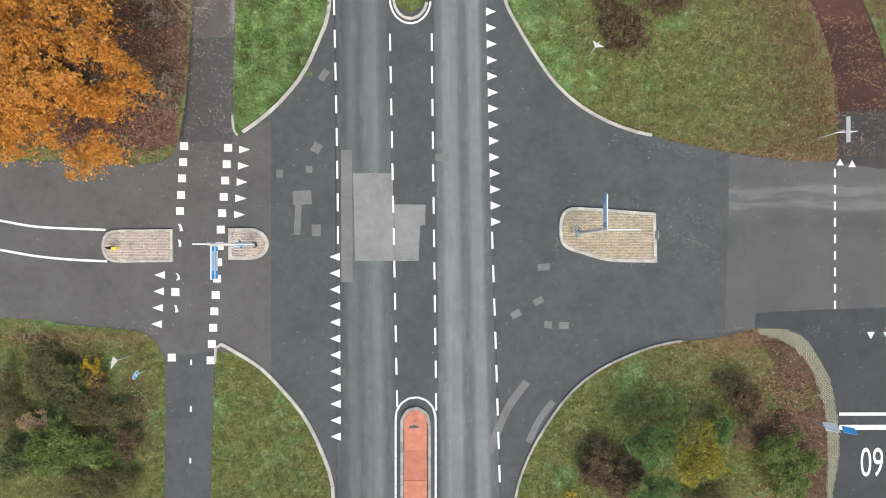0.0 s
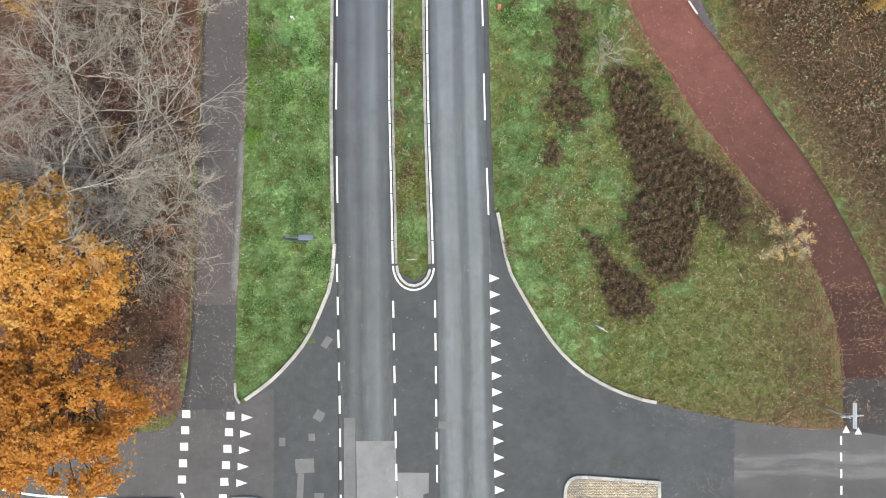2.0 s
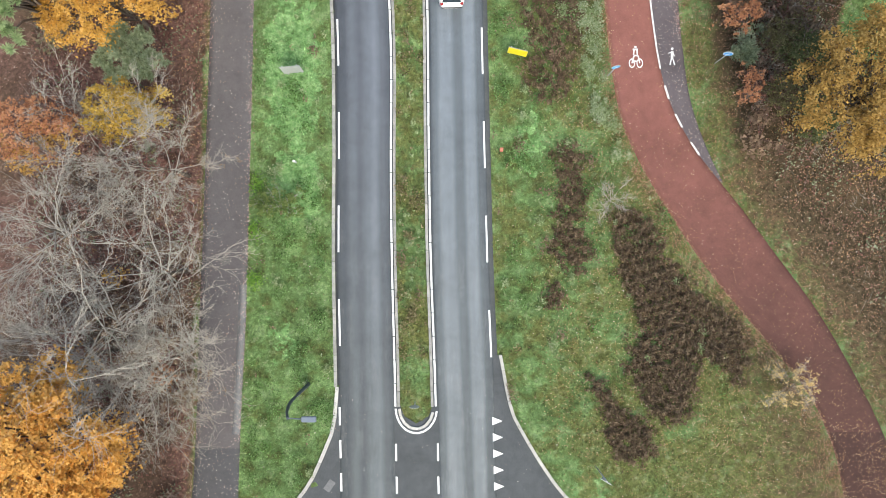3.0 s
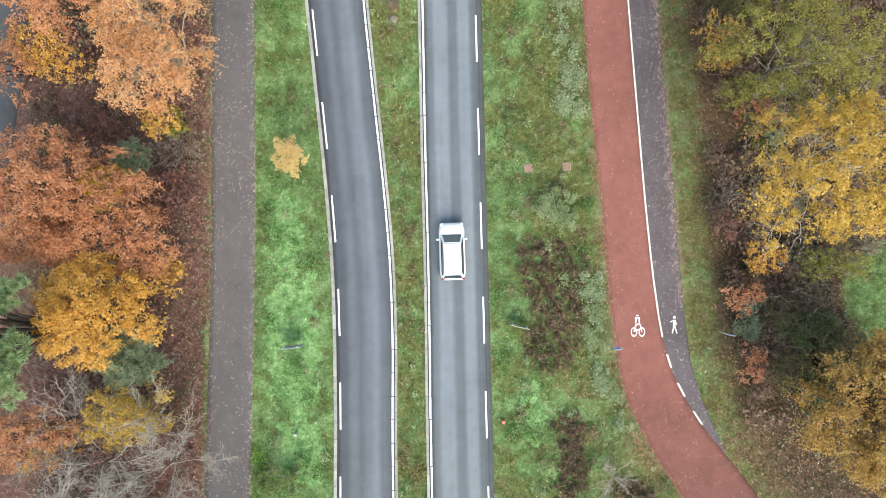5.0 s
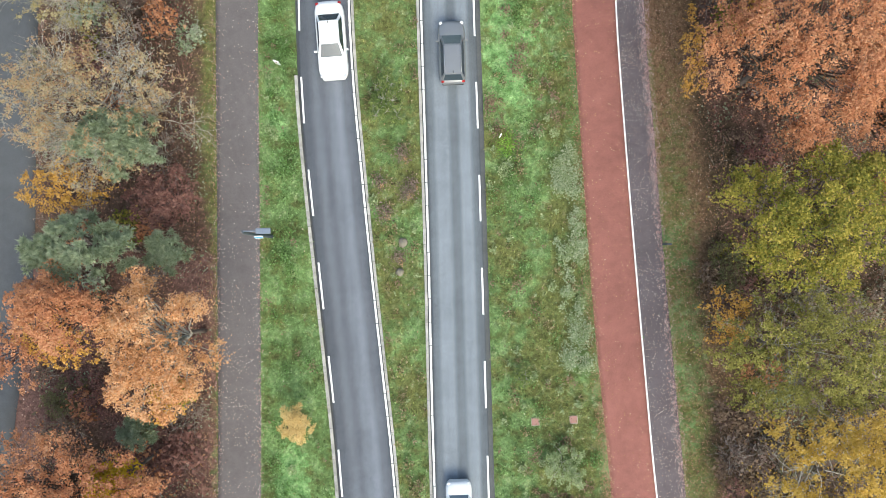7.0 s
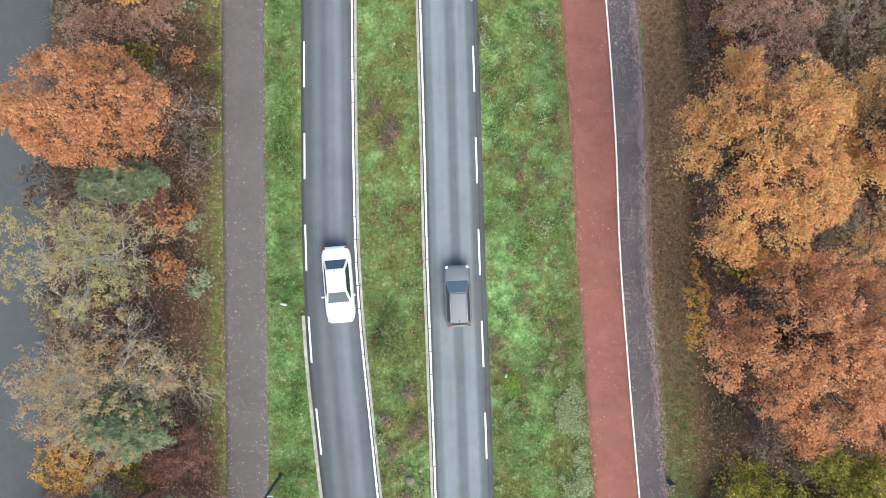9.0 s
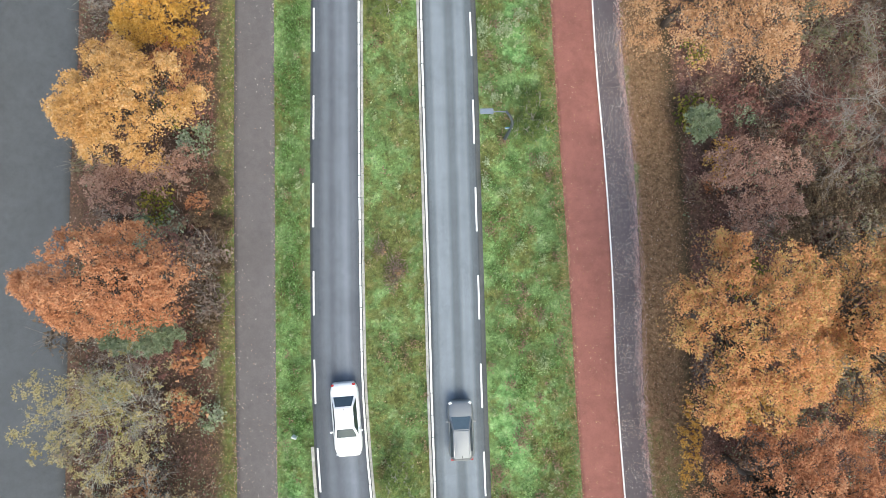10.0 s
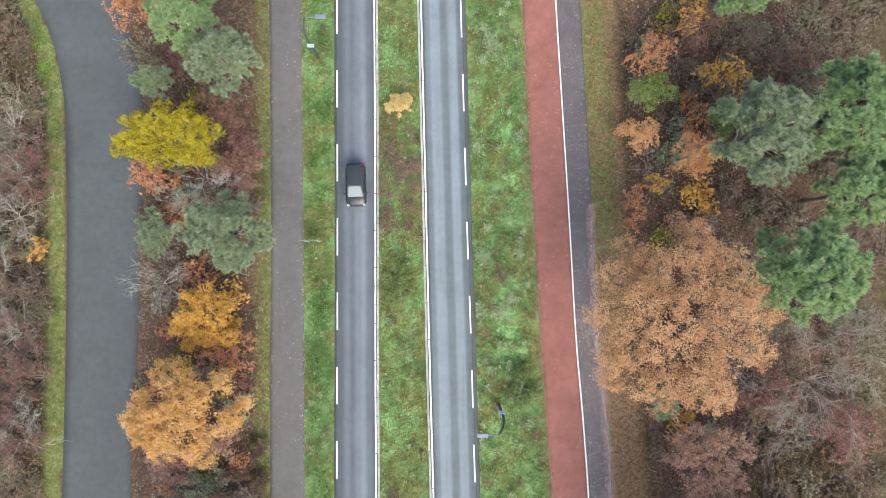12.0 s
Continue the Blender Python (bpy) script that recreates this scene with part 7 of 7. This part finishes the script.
def disc(r, t, mat, name="disc"):
    bm = bmesh.new()
    bmesh.ops.create_cone(bm, cap_ends=True, segments=28, radius1=r, radius2=r, depth=t, matrix=pose(0, 0, 0, 90))
    bmesh.ops.bevel(bm, geom=[e for e in bm.edges if len(e.link_faces) == 2 and e.calc_face_angle(0) > 1], offset=t * 0.2, segments=1, affect="EDGES")
    return from_bm(name, bm, mat)


def panel(w, h, t, mat, name="panel", m=None):
    return from_bm(name, box(bmesh.new(), w, t, h, m, min(t * 0.3, 0.01)), mat)


def round_sign(x, y, turn, label, h=1.25, r=0.32, z0=0.0, both=False):
    top = thing("round_sign", x, y, z0, turn, label, "traffic sign", "round signs on posts")
    part("pole", pole_mesh(h - r, 0.035, M_STEEL), top)
    plate = part("plate", disc(r, 0.03, M_SIGNBACK), top, "grey plate with rim", pose(0, 0, h))
    part("face", disc(r * 0.96, 0.01, M_SIGNWHITE), plate, "white rim", pose(0, -0.021, 0))
    part("field", disc(r * 0.86, 0.01, M_BLUE), plate, "blue field", pose(0, -0.027, 0))
    if both:
        part("face", disc(r * 0.96, 0.01, M_SIGNWHITE), plate, "white rim", pose(0, 0.021, 0))
        part("field", disc(r * 0.86, 0.01, M_BLUE), plate, "blue field", pose(0, 0.027, 0))
    bm = bmesh.new()
    box(bm, 0.09, 0.008, r * 1.0, pose(0, 0, 0, 0, 35))
    part("arrow", from_bm("arrow", bm, M_SIGNWHITE), plate, "white arrow bar", pose(0, -0.037, 0))
    return top


def yield_sign(x, y, turn, label, h=2.3):
    top = thing("yield_sign", x, y, 0, turn, label, "traffic sign", "triangular signs")
    part("pole", pole_mesh(h + 0.3, 0.038, M_STEEL), top)
    for name, s, off, mat, lab in (("plate", 0.46, -0.055, M_SIGNBACK, "grey back plate"), ("face", 0.42, -0.075, M_SIGNWHITE, "white face")):
        bm = bmesh.new()
        a = [bm.verts.new((s * math.cos(t), 0, s * math.sin(t))) for t in (math.pi / 6, math.pi * 5 / 6, math.pi * 1.5)]
        f = bm.faces.new(a)
        e = bmesh.ops.extrude_face_region(bm, geom=[f])
        bmesh.ops.translate(bm, verts=[v for v in e["geom"] if isinstance(v, bmesh.types.BMVert)], vec=(0, 0.016, 0))
        bmesh.ops.recalc_face_normals(bm, faces=bm.faces)
        part(name, from_bm(name, bm, mat), top, lab, pose(0, off, h))


def mast_sign(x, y, h, boards, label, low=()):
    """A tall mast with finger boards: height, turn, length, board height, colour."""
    top = thing("direction_mast", x, y, 0.1, 0, label, "direction sign", "direction masts")
    part("mast", from_bm("mast", tube(bmesh.new(), [(0, 0, -0.1), (0, 0, 1.2), (0, 0, h)], [0.13, 0.12, 0.075], 14), M_STEEL), top)
    part("mast_foot", from_bm("mast_foot", tube(bmesh.new(), [(0, 0, 0), (0, 0, 0.25)], [0.19, 0.16], 14), M_POLE_DARK), top)
    for z, turn, length, tall, mat in boards:
        d = pose(0, 0, z, 0, 0, turn)
        bm = box(bmesh.new(), length, 0.07, tall, pose(0.1 + length / 2, 0, 0), 0.02)
        b = part("finger_board", from_bm("finger_board", bm, M_SIGNWHITE), top, "white-edged blue finger board" if mat is M_BLUE else "white finger board", d)
        if mat is M_BLUE:
            for s in (-1, 1):
                part("blue_field", panel(length - 0.06, tall - 0.06, 0.008, M_BLUE, m=pose(0.1 + length / 2, s * 0.04, 0)), b, "blue field")
                for k in range(2):
                    part("letter_bar", panel(length * 0.6, tall * 0.16, 0.006, M_SIGNWHITE, m=pose(0.1 + length * 0.45, s * 0.048, tall * (0.16 - 0.32 * k))), b, "white lettering bar")
    for z, turn, w, tall in low:
        p = part("plate", panel(w, tall, 0.03, M_SIGNWHITE, "plate", pose(0, -0.12, 0)), top, "square sign plate", pose(0, 0, z, 0, 0, turn))
        part("blue_field", panel(w - 0.06, tall - 0.06, 0.008, M_BLUE, m=pose(0, -0.142, 0)), p, "blue field")
    return top


mast_sign(-11.93, 0.28, 7.5, [(6.95, -90, 1.75, 0.42, M_BLUE), (6.45, -90, 1.75, 0.42, M_BLUE), (6.2, 0, 1.8, 0.3, M_SIGNWHITE), (7.3, 180, 0.75, 0.3, M_SIGNWHITE)], "tall grey mast with blue and white finger boards", [(3.2, 10, 0.6, 0.6)])
mast_sign(8.81, 1.06, 6.6, [(6.35, 90, 1.8, 0.34, M_BLUE), (6.0, 90, 1.8, 0.3, M_BLUE), (6.3, 0, 1.7, 0.3, M_SIGNWHITE)], "tall grey mast with finger boards on a brick island")
round_sign(-12.35, 0.3, 100, "blue round arrow sign on a brick island", 1.5, z0=0.1)
round_sign(8.4, 1.05, -75, "blue round arrow sign on a brick island", 1.3, z0=0.1)
round_sign(13.35, 0.9, 90, "round arrow sign seen from its grey back", 1.3, z0=0.1)
round_sign(-1.66, -11.0, 0, "blue round arrow sign on the red island", 1.2, z0=0.1)
round_sign(-2.05, 16.5, 0, "blue round arrow sign on the median nose", 1.15)
round_sign(10.4, 37.4, 10, "small blue path sign beside the red path", 1.75, 0.28, both=True)
round_sign(17.3, 38.2, -10, "blue footpath sign beside the path fork", 1.75, 0.3, both=True)
round_sign(-18.75, -7.7, 70, "blue cycle path sign among shrubs", 1.6, 0.3, both=True)
yield_sign(9.45, 12.4, -30, "triangular yield sign with grey back in the grass")
yield_sign(-19.75, -6.75, 80, "triangular yield sign with grey back among shrubs")

bol = thing("bollard", -20.95, 0.1, 0.1, 0, "short black and yellow marker post on an island", "bollard")
part("post", from_bm("post", tube(bmesh.new(), [(0, 0, -0.05), (0, 0, 0.75), (0, 0, 0.82)], [0.09, 0.08, 0.04], 12), M_BLACK), bol)
part("arrow_plate", panel(0.3, 0.3, 0.16, M_YELLOW, "arrow_plate", pose(0.36, -0.02, 0.5, 0, 0, 0)), bol, "yellow plate")

zone = thing("zone_sign", 23.5, -10.85, 0, 0, "post with white and blue zone plates", "traffic sign")
part("pole", pole_mesh(2.95, 0.04, M_STEEL), zone)
part("zone_plate", panel(0.9, 0.6, 0.03, M_SIGNWHITE, "zone_plate", pose(0.2, 0.07, 2.1, 42, 0, -8)), zone, "white zone plate")
part("blue_plate", panel(0.8, 0.45, 0.03, M_BLUE, "blue_plate", pose(0.85, 0.06, 2.75, 42, 0, -10)), zone, "blue plate")

cyc_sign = thing("cycle_signpost", 24.05, 7.1, 0, 0, "slim post with white cycle direction boards", "direction sign")
part("pole", pole_mesh(2.75, 0.04, M_STEEL), cyc_sign)
part("direction_board", panel(1.55, 0.22, 0.04, M_SIGNWHITE, "direction_board", pose(0.35, 0.1, 2.6, 28, 0, 90)), cyc_sign, "white board")
part("direction_board", panel(1.3, 0.2, 0.04, M_SIGNWHITE, "direction_board", pose(0.4, 0, 2.3, 0, 0, 4)), cyc_sign, "white board")


def board(x, y, turn, w, h, z, mat, label):
    top = thing("sign_board", x, y, 0, turn, label, "sign board")
    for s in (-1, 1):
        part("leg", pole_mesh(z + h / 2, 0.03, M_STEEL, "leg"), top, "", pose(s * w * 0.36, 0.05, 0))
    b = part("panel", panel(w, h, 0.035, M_SIGNBACK, "panel", pose(0, 0, 0)), top, "grey sheet-metal panel", pose(0, 0, z))
    part("face", panel(w - 0.03, h - 0.03, 0.008, mat, "face", pose(0, -0.024, 0)), b, "coloured face")


board(-9.7, 37.55, 6, 1.25, 1.25, 0.95, M_SIGNBACK, "grey traffic board on two legs in the verge")
board(4.5, 38.7, -14, 1.25, 1.0, 0.75, M_YELLOW, "yellow sign board on two legs in the verge")
sign_b = thing("sign_board", -11.25, 105.3, 0, 0, "grey slatted sign board on two pale posts", "sign board")
for s in (-1, 1):
    part("leg", pole_mesh(1.75, 0.045, M_SIGNBACK, "leg"), sign_b, "pale galvanised post", pose(0.12 + s * 0.5, -0.05, 0))
for z in (0.95, 1.15, 1.35, 1.55, 1.75):
    part("slat", panel(1.6, 0.12, 0.035, M_SLAT, "slat", pose(0, 0.03, z)), sign_b, "grey metal slat")


def street_lamp(x, y, turn, label, plate=True):
    """Pole that curves at its top, arm towards the road along +x."""
    top = thing("street_lamp", x, y, 0, turn, label, "street lamp", "street lamps")
    hs = np.linspace(0, 1, 14)
    part("pole", from_bm("pole", tube(bmesh.new(), [(0.75 * max(0, h - 0.45) ** 2 / 0.3, 0, 8.0 * h - 0.05) for h in hs], [0.12 - 0.05 * h for h in hs], 10), M_POLE_DARK), top)
    x0 = 0.75 * 0.55**2 / 0.3
    part("arm", from_bm("arm", tube(bmesh.new(), [(x0, 0, 7.9), (x0 + 0.5, 0, 8.02), (x0 + 1.2, 0, 8.08)], [0.035, 0.03, 0.03], 8), M_LAMP_GREY), top)
    bm = box(bmesh.new(), 0.75, 0.3, 0.14, pose(x0 + 1.1, 0, 8.1), 0.05)
    head = part("lamp_head", from_bm("lamp_head", bm, M_LAMP_GREY), top, "flat grey lamp head")
    part("lamp_glass", panel(0.5, 0.02, 0.22, M_GLASSLAMP, "lamp_glass", pose(x0 + 1.1, 0, 8.02)), head, "pale glass")
    if plate:
        part("number_plate", panel(0.5, 0.32, 0.03, M_SIGNWHITE, "number_plate", pose(0.05, -0.13, 3.0, -25)), top, "white and blue post plate")
        part("plate_band", panel(0.5, 0.1, 0.01, M_BLUE, "plate_band", pose(0.05, -0.16, 3.05, -25)), top, "blue band")


street_lamp(-8.86, 17.67, 0, "dark curved street lamp on the grass corner", False)
street_lamp(-11.52, 60.8, 0, "dark curved street lamp beside the cycle path")
street_lamp(3.45, 91.9, 180, "dark curved street lamp in the verge")
street_lamp(-10.76, 120.2, 0, "dark curved street lamp beside the cycle path")


def boulder(x, y, s, seed):
    bm = bmesh.new()
    bmesh.ops.create_icosphere(bm, subdivisions=3, radius=s)
    for v in bm.verts:
        v.co *= 1 + 0.25 * noise.noise(v.co * (1.3 / s) + Vector((seed, 0, 0)))
        v.co.z *= 0.6
    for f in bm.faces:
        f.smooth = True
    thing("boulder", x, y, s * 0.25, 0, "rough tan stone lying in the grass median", "stone", "stones in the median", data=from_bm("boulder", bm, M_STONE))


boulder(-3.13, 60.32, 0.3, 1)
boulder(-3.35, 58.43, 0.26, 5)


def marker_post(x, y, turn, l, w, h, mat, label):
    """Short flat post with a sloping cap and a reflector."""
    top = thing("marker_post", x, y, 0.0, turn, label, "marker post")
    part("post", from_bm("post", box(bmesh.new(), l, w, h * 0.92, pose(0, 0, h * 0.46), 0.012), mat), top)
    part("cap", from_bm("cap", box(bmesh.new(), l * 1.04, w * 1.05, h * 0.09, pose(0, 0, h * 0.95, 8), 0.012), mat), top)
    part("reflector", from_bm("reflector", box(bmesh.new(), l * 0.5, 0.012, h * 0.2, pose(0, -w / 2, h * 0.74), 0.003), M_TAIL), top, "small red reflector")


marker_post(-11.08, 71.95, -20, 0.34, 0.08, 0.6, M_SIGNWHITE, "short white reflector post in the verge")
marker_post(3.2, 67.1, 60, 0.2, 0.07, 0.6, M_SIGNWHITE, "short white reflector post in the verge")
marker_post(13.72, 60.05, 0, 0.3, 0.12, 0.9, M_POLE_DARK, "short dark post beside the footpath")
marker_post(-9.69, 31.88, 0, 0.15, 0.1, 0.5, M_SIGNWHITE, "short white reflector post in the verge")
marker_post(3.5, 32.6, 0, 0.2, 0.2, 0.45, M_RED_SLAB, "short orange marker post in the verge")

bm = bmesh.new()
for path, r in (([(0, 0, 0.05), (-0.25, 0.4, 0.1), (-0.33, 0.85, 0.12)], 0.022), ([(0, 0, 0.05), (0.25, -0.2, 0.09), (0.42, -0.24, 0.11)], 0.02), ([(-0.06, 0.1, 0.06), (-0.2, -0.25, 0.09), (-0.3, -0.6, 0.08)], 0.02), ([(0.2, -0.16, 0.09), (0.34, 0.02, 0.12)], 0.014)):
    tube(bm, path, [r * (1 - 0.3 * k) for k in range(len(path))], 6)
thing("fallen_branch", -4.0, 83.3, 0.02, 0, "bleached fallen branch lying in the grass median", "branch", data=from_bm("fallen_branch", bm, M_TWIG_GREY))

for cx, cy in ((5.26, 48.75), (7.72, 48.85)):
    lid = thing("manhole_cover", cx, cy, 0, 4, "square pinkish concrete cover in the grass", "manhole cover")
    part("lid", from_bm("lid", box(bmesh.new(), 0.44, 0.44, 0.03, pose(0, 0, 0.02), 0.01), M_COVER), lid)
    for k in range(4):
        part("rim_bar", from_bm("rim_bar", box(bmesh.new(), 0.52, 0.035, 0.036, pose(0, 0, 0.018, 0, 0, 90 * k) @ pose(0, 0.243, 0), 0.006), M_JOINT), lid)


# ---- cars ----
def car(x, y, turn, L, W, H, paint_mat, roof_mat, label, boot=0.0, rails=False, hood=0.27, screen=M_WINDSCREEN, rake=0.155):
    """Front towards +y. boot: length share of a sedan's tail."""
    top = thing("car", x, y, 0.0, turn, label, "car", "cars on the road")
    us = np.linspace(0, 1, 19)
    bm = bmesh.new()
    rings = []
    belt = 0.62 * H
    for u in us:
        e = max(0.0, abs(u - 0.5) * 2 - 0.72) / 0.28
        hw = W / 2 * (1 - 0.24 * e**2.2)
        nose = 0.3 * max(0, (u - (1 - hood)) / hood) ** 1.6
        tail = 0.1 * max(0, (0.1 - u) / 0.1)
        zt = belt * (1 - nose * 0.75 - tail)
        yy = (u - 0.5) * L
        lo = 0.2 + 0.1 * e
        sec = [(hw * 0.9, lo), (hw, lo + 0.12), (hw, zt * 0.72), (hw * 0.95, zt * 0.92), (hw * 0.82, zt), (hw * 0.4, zt + 0.035), (0, zt + 0.045)]
        pts = [(px, yy, pz) for px, pz in sec] + [(-px, yy, pz) for px, pz in sec[-2::-1]]
        rings.append([bm.verts.new(p) for p in pts])
    for a, b in zip(rings, rings[1:]):
        for k in range(len(a) - 1):
            bm.faces.new((a[k], b[k], b[k + 1], a[k + 1])).smooth = True
    bm.faces.new(rings[0]), bm.faces.new(rings[-1][::-1])
    for a, b in zip(rings, rings[1:]):
        bm.faces.new((a[-1], b[-1], b[0], a[0]))
    bmesh.ops.recalc_face_normals(bm, faces=bm.faces)
    body = part("body", from_bm("body", bm, paint_mat), top)
    # cabin: foot at the belt line, roof narrower
    yf, yr = (0.5 - hood) * L, (-0.5 + 0.03 + boot) * L
    yf2, yr2 = yf - rake * L, yr + (0.06 + boot * 0.5) * L
    wb, wt, zb, zr = W / 2 * 0.93, W / 2 * 0.65, belt + 0.0, H
    foot = [Vector(p) for p in ((-wb * 0.92, yf, zb), (wb * 0.92, yf, zb), (wb * 0.92, yr, zb), (-wb * 0.92, yr, zb))]
    crest = [Vector(p) for p in ((-wt, yf2, zr - 0.04), (wt, yf2, zr - 0.04), (wt, yr2, zr - 0.05), (-wt, yr2, zr - 0.05))]
    bm = bmesh.new()
    f = [bm.verts.new(p) for p in foot]
    c = [bm.verts.new(p) for p in crest]
    for k in range(4):
        bm.faces.new((f[k], f[(k + 1) % 4], c[(k + 1) % 4], c[k]))
    bm.faces.new(c)
    bmesh.ops.recalc_face_normals(bm, faces=bm.faces)
    bmesh.ops.bevel(bm, geom=[e for e in bm.edges if len(e.link_faces) == 2], offset=0.05, segments=2, affect="EDGES")
    part("cabin", from_bm("cabin", bm, paint_mat), body)
    bm = bmesh.new()
    nx, ny = 7, 9
    g = [[bm.verts.new((wt * 0.97 * (2 * i / nx - 1), yr2 + (yf2 - yr2) * (0.03 + 0.94 * j / ny), zr - 0.03 + 0.045 * (1 - (2 * i / nx - 1) ** 2) * (1 - 0.5 * (2 * j / ny - 1) ** 2))) for j in range(ny + 1)] for i in range(nx + 1)]
    for i in range(nx):
        for j in range(ny):
            bm.faces.new((g[i][j], g[i + 1][j], g[i + 1][j + 1], g[i][j + 1])).smooth = True
    part("roof", from_bm("roof", bm, roof_mat), body, "gently domed roof")
    for name, k, mat in (("windscreen", 0, screen), ("side_window", 1, M_CARGLASS), ("rear_window", 2, M_CARGLASS), ("side_window", 3, M_CARGLASS)):
        a, b, d, e = foot[k], foot[(k + 1) % 4], crest[(k + 1) % 4], crest[k]
        n = (b - a).cross(e - a).normalized()
        mid = (a + b + d + e) / 4
        if n.dot(mid - Vector((0, (yf + yr) / 2, zb))) < 0:
            n = -n
        q = [mid + (p - mid) * s + n * 0.012 for p, s in zip((a, b, d, e), (0.86, 0.86, 0.88, 0.88))]
        bm = bmesh.new()
        face = bm.faces.new([bm.verts.new(p) for p in q])
        face.normal_update()
        if face.normal.dot(n) < 0:
            face.normal_flip()
        ex = bmesh.ops.extrude_face_region(bm, geom=[face])
        bmesh.ops.translate(bm, verts=[v for v in ex["geom"] if isinstance(v, bmesh.types.BMVert)], vec=n * 0.006)
        bmesh.ops.recalc_face_normals(bm, faces=bm.faces)
        part(name, from_bm(name, bm, mat), body, "dark glass" if k else "tinted windscreen")
    for s in (-1, 1):
        part("mirror", from_bm("mirror", box(bmesh.new(), 0.2, 0.11, 0.13, pose(s * (W / 2 + 0.06), yf - 0.09 * L, belt + 0.02), 0.03), paint_mat), body)
        part("headlight", from_bm("headlight", box(bmesh.new(), 0.2, 0.34, 0.1, pose(s * W * 0.37, L * 0.452, belt * 0.78, 18, 0, s * -28), 0.03), M_LIGHTS), body, "clear headlight")
        part("tail_light", from_bm("tail_light", box(bmesh.new(), 0.2, 0.14, 0.16, pose(s * W * 0.38, -L * 0.475, belt * 0.85), 0.03), M_TAIL), body, "red tail light")
        if rails:
            part("roof_rail", from_bm("roof_rail", tube(bmesh.new(), [(s * wt * 0.93, yr2 + 0.1, zr - 0.02), (s * wt * 0.93, yr2 + 0.2, zr + 0.05), (s * wt * 0.93, yf2 - 0.2, zr + 0.05), (s * wt * 0.93, yf2 - 0.1, zr - 0.02)], [0.02] * 4, 6), M_RIM), body, "metal roof rail")
        for v in (-1, 1):
            bm = bmesh.new()
            bmesh.ops.create_cone(bm, cap_ends=True, segments=22, radius1=0.31, radius2=0.31, depth=0.2, matrix=pose(0, 0, 0, 0, 90))
            wheel = part("wheel", from_bm("wheel", bm, M_BLACK), top, "", pose(s * (W / 2 - 0.12), v * L * 0.31, 0.31))
            bm = bmesh.new()
            bmesh.ops.create_cone(bm, cap_ends=True, segments=16, radius1=0.2, radius2=0.17, depth=0.03, matrix=pose(s * 0.1, 0, 0, 0, 90 * s))
            part("rim", from_bm("rim", bm, M_RIM), wheel, "metal rim")
    part("bumper", from_bm("bumper", box(bmesh.new(), W * 0.8, 0.16, 0.2, pose(0, L * 0.475, 0.36), 0.05), M_BLACK), body, "dark front grille and bumper")
    part("bumper", from_bm("bumper", box(bmesh.new(), W * 0.8, 0.12, 0.2, pose(0, -L * 0.485, 0.4), 0.04), M_BLACK), body, "dark rear bumper")
    part("aerial", from_bm("aerial", box(bmesh.new(), 0.05, 0.14, 0.05, pose(0, yr2 + 0.12, zr + 0.02), 0.015), M_BLACK), body, "black roof fin")


car(0.31, 43.45, 1.5, 3.6, 1.64, 1.48, M_CARWHITE, M_CARWHITE, "small white hatchback driving on the pale lane", hood=0.2)
car(-7.52, 73.2, 184, 4.9, 1.86, 1.44, M_CARWHITE, M_CARWHITE, "white sedan driving on the dark lane", boot=0.14, hood=0.26, screen=M_CARGLASS)
car(0.15, 72.35, 1.5, 3.95, 1.7, 1.55, M_CARGREY, M_CARGREY, "dark grey hatchback with roof rails on the pale lane", rails=True, hood=0.24, rake=0.2)
car(-7.75, 109.7, 181, 3.4, 1.6, 1.5, M_CARBLACK, M_CARBLACK, "small black hatchback on the dark lane", hood=0.2, rake=0.26)
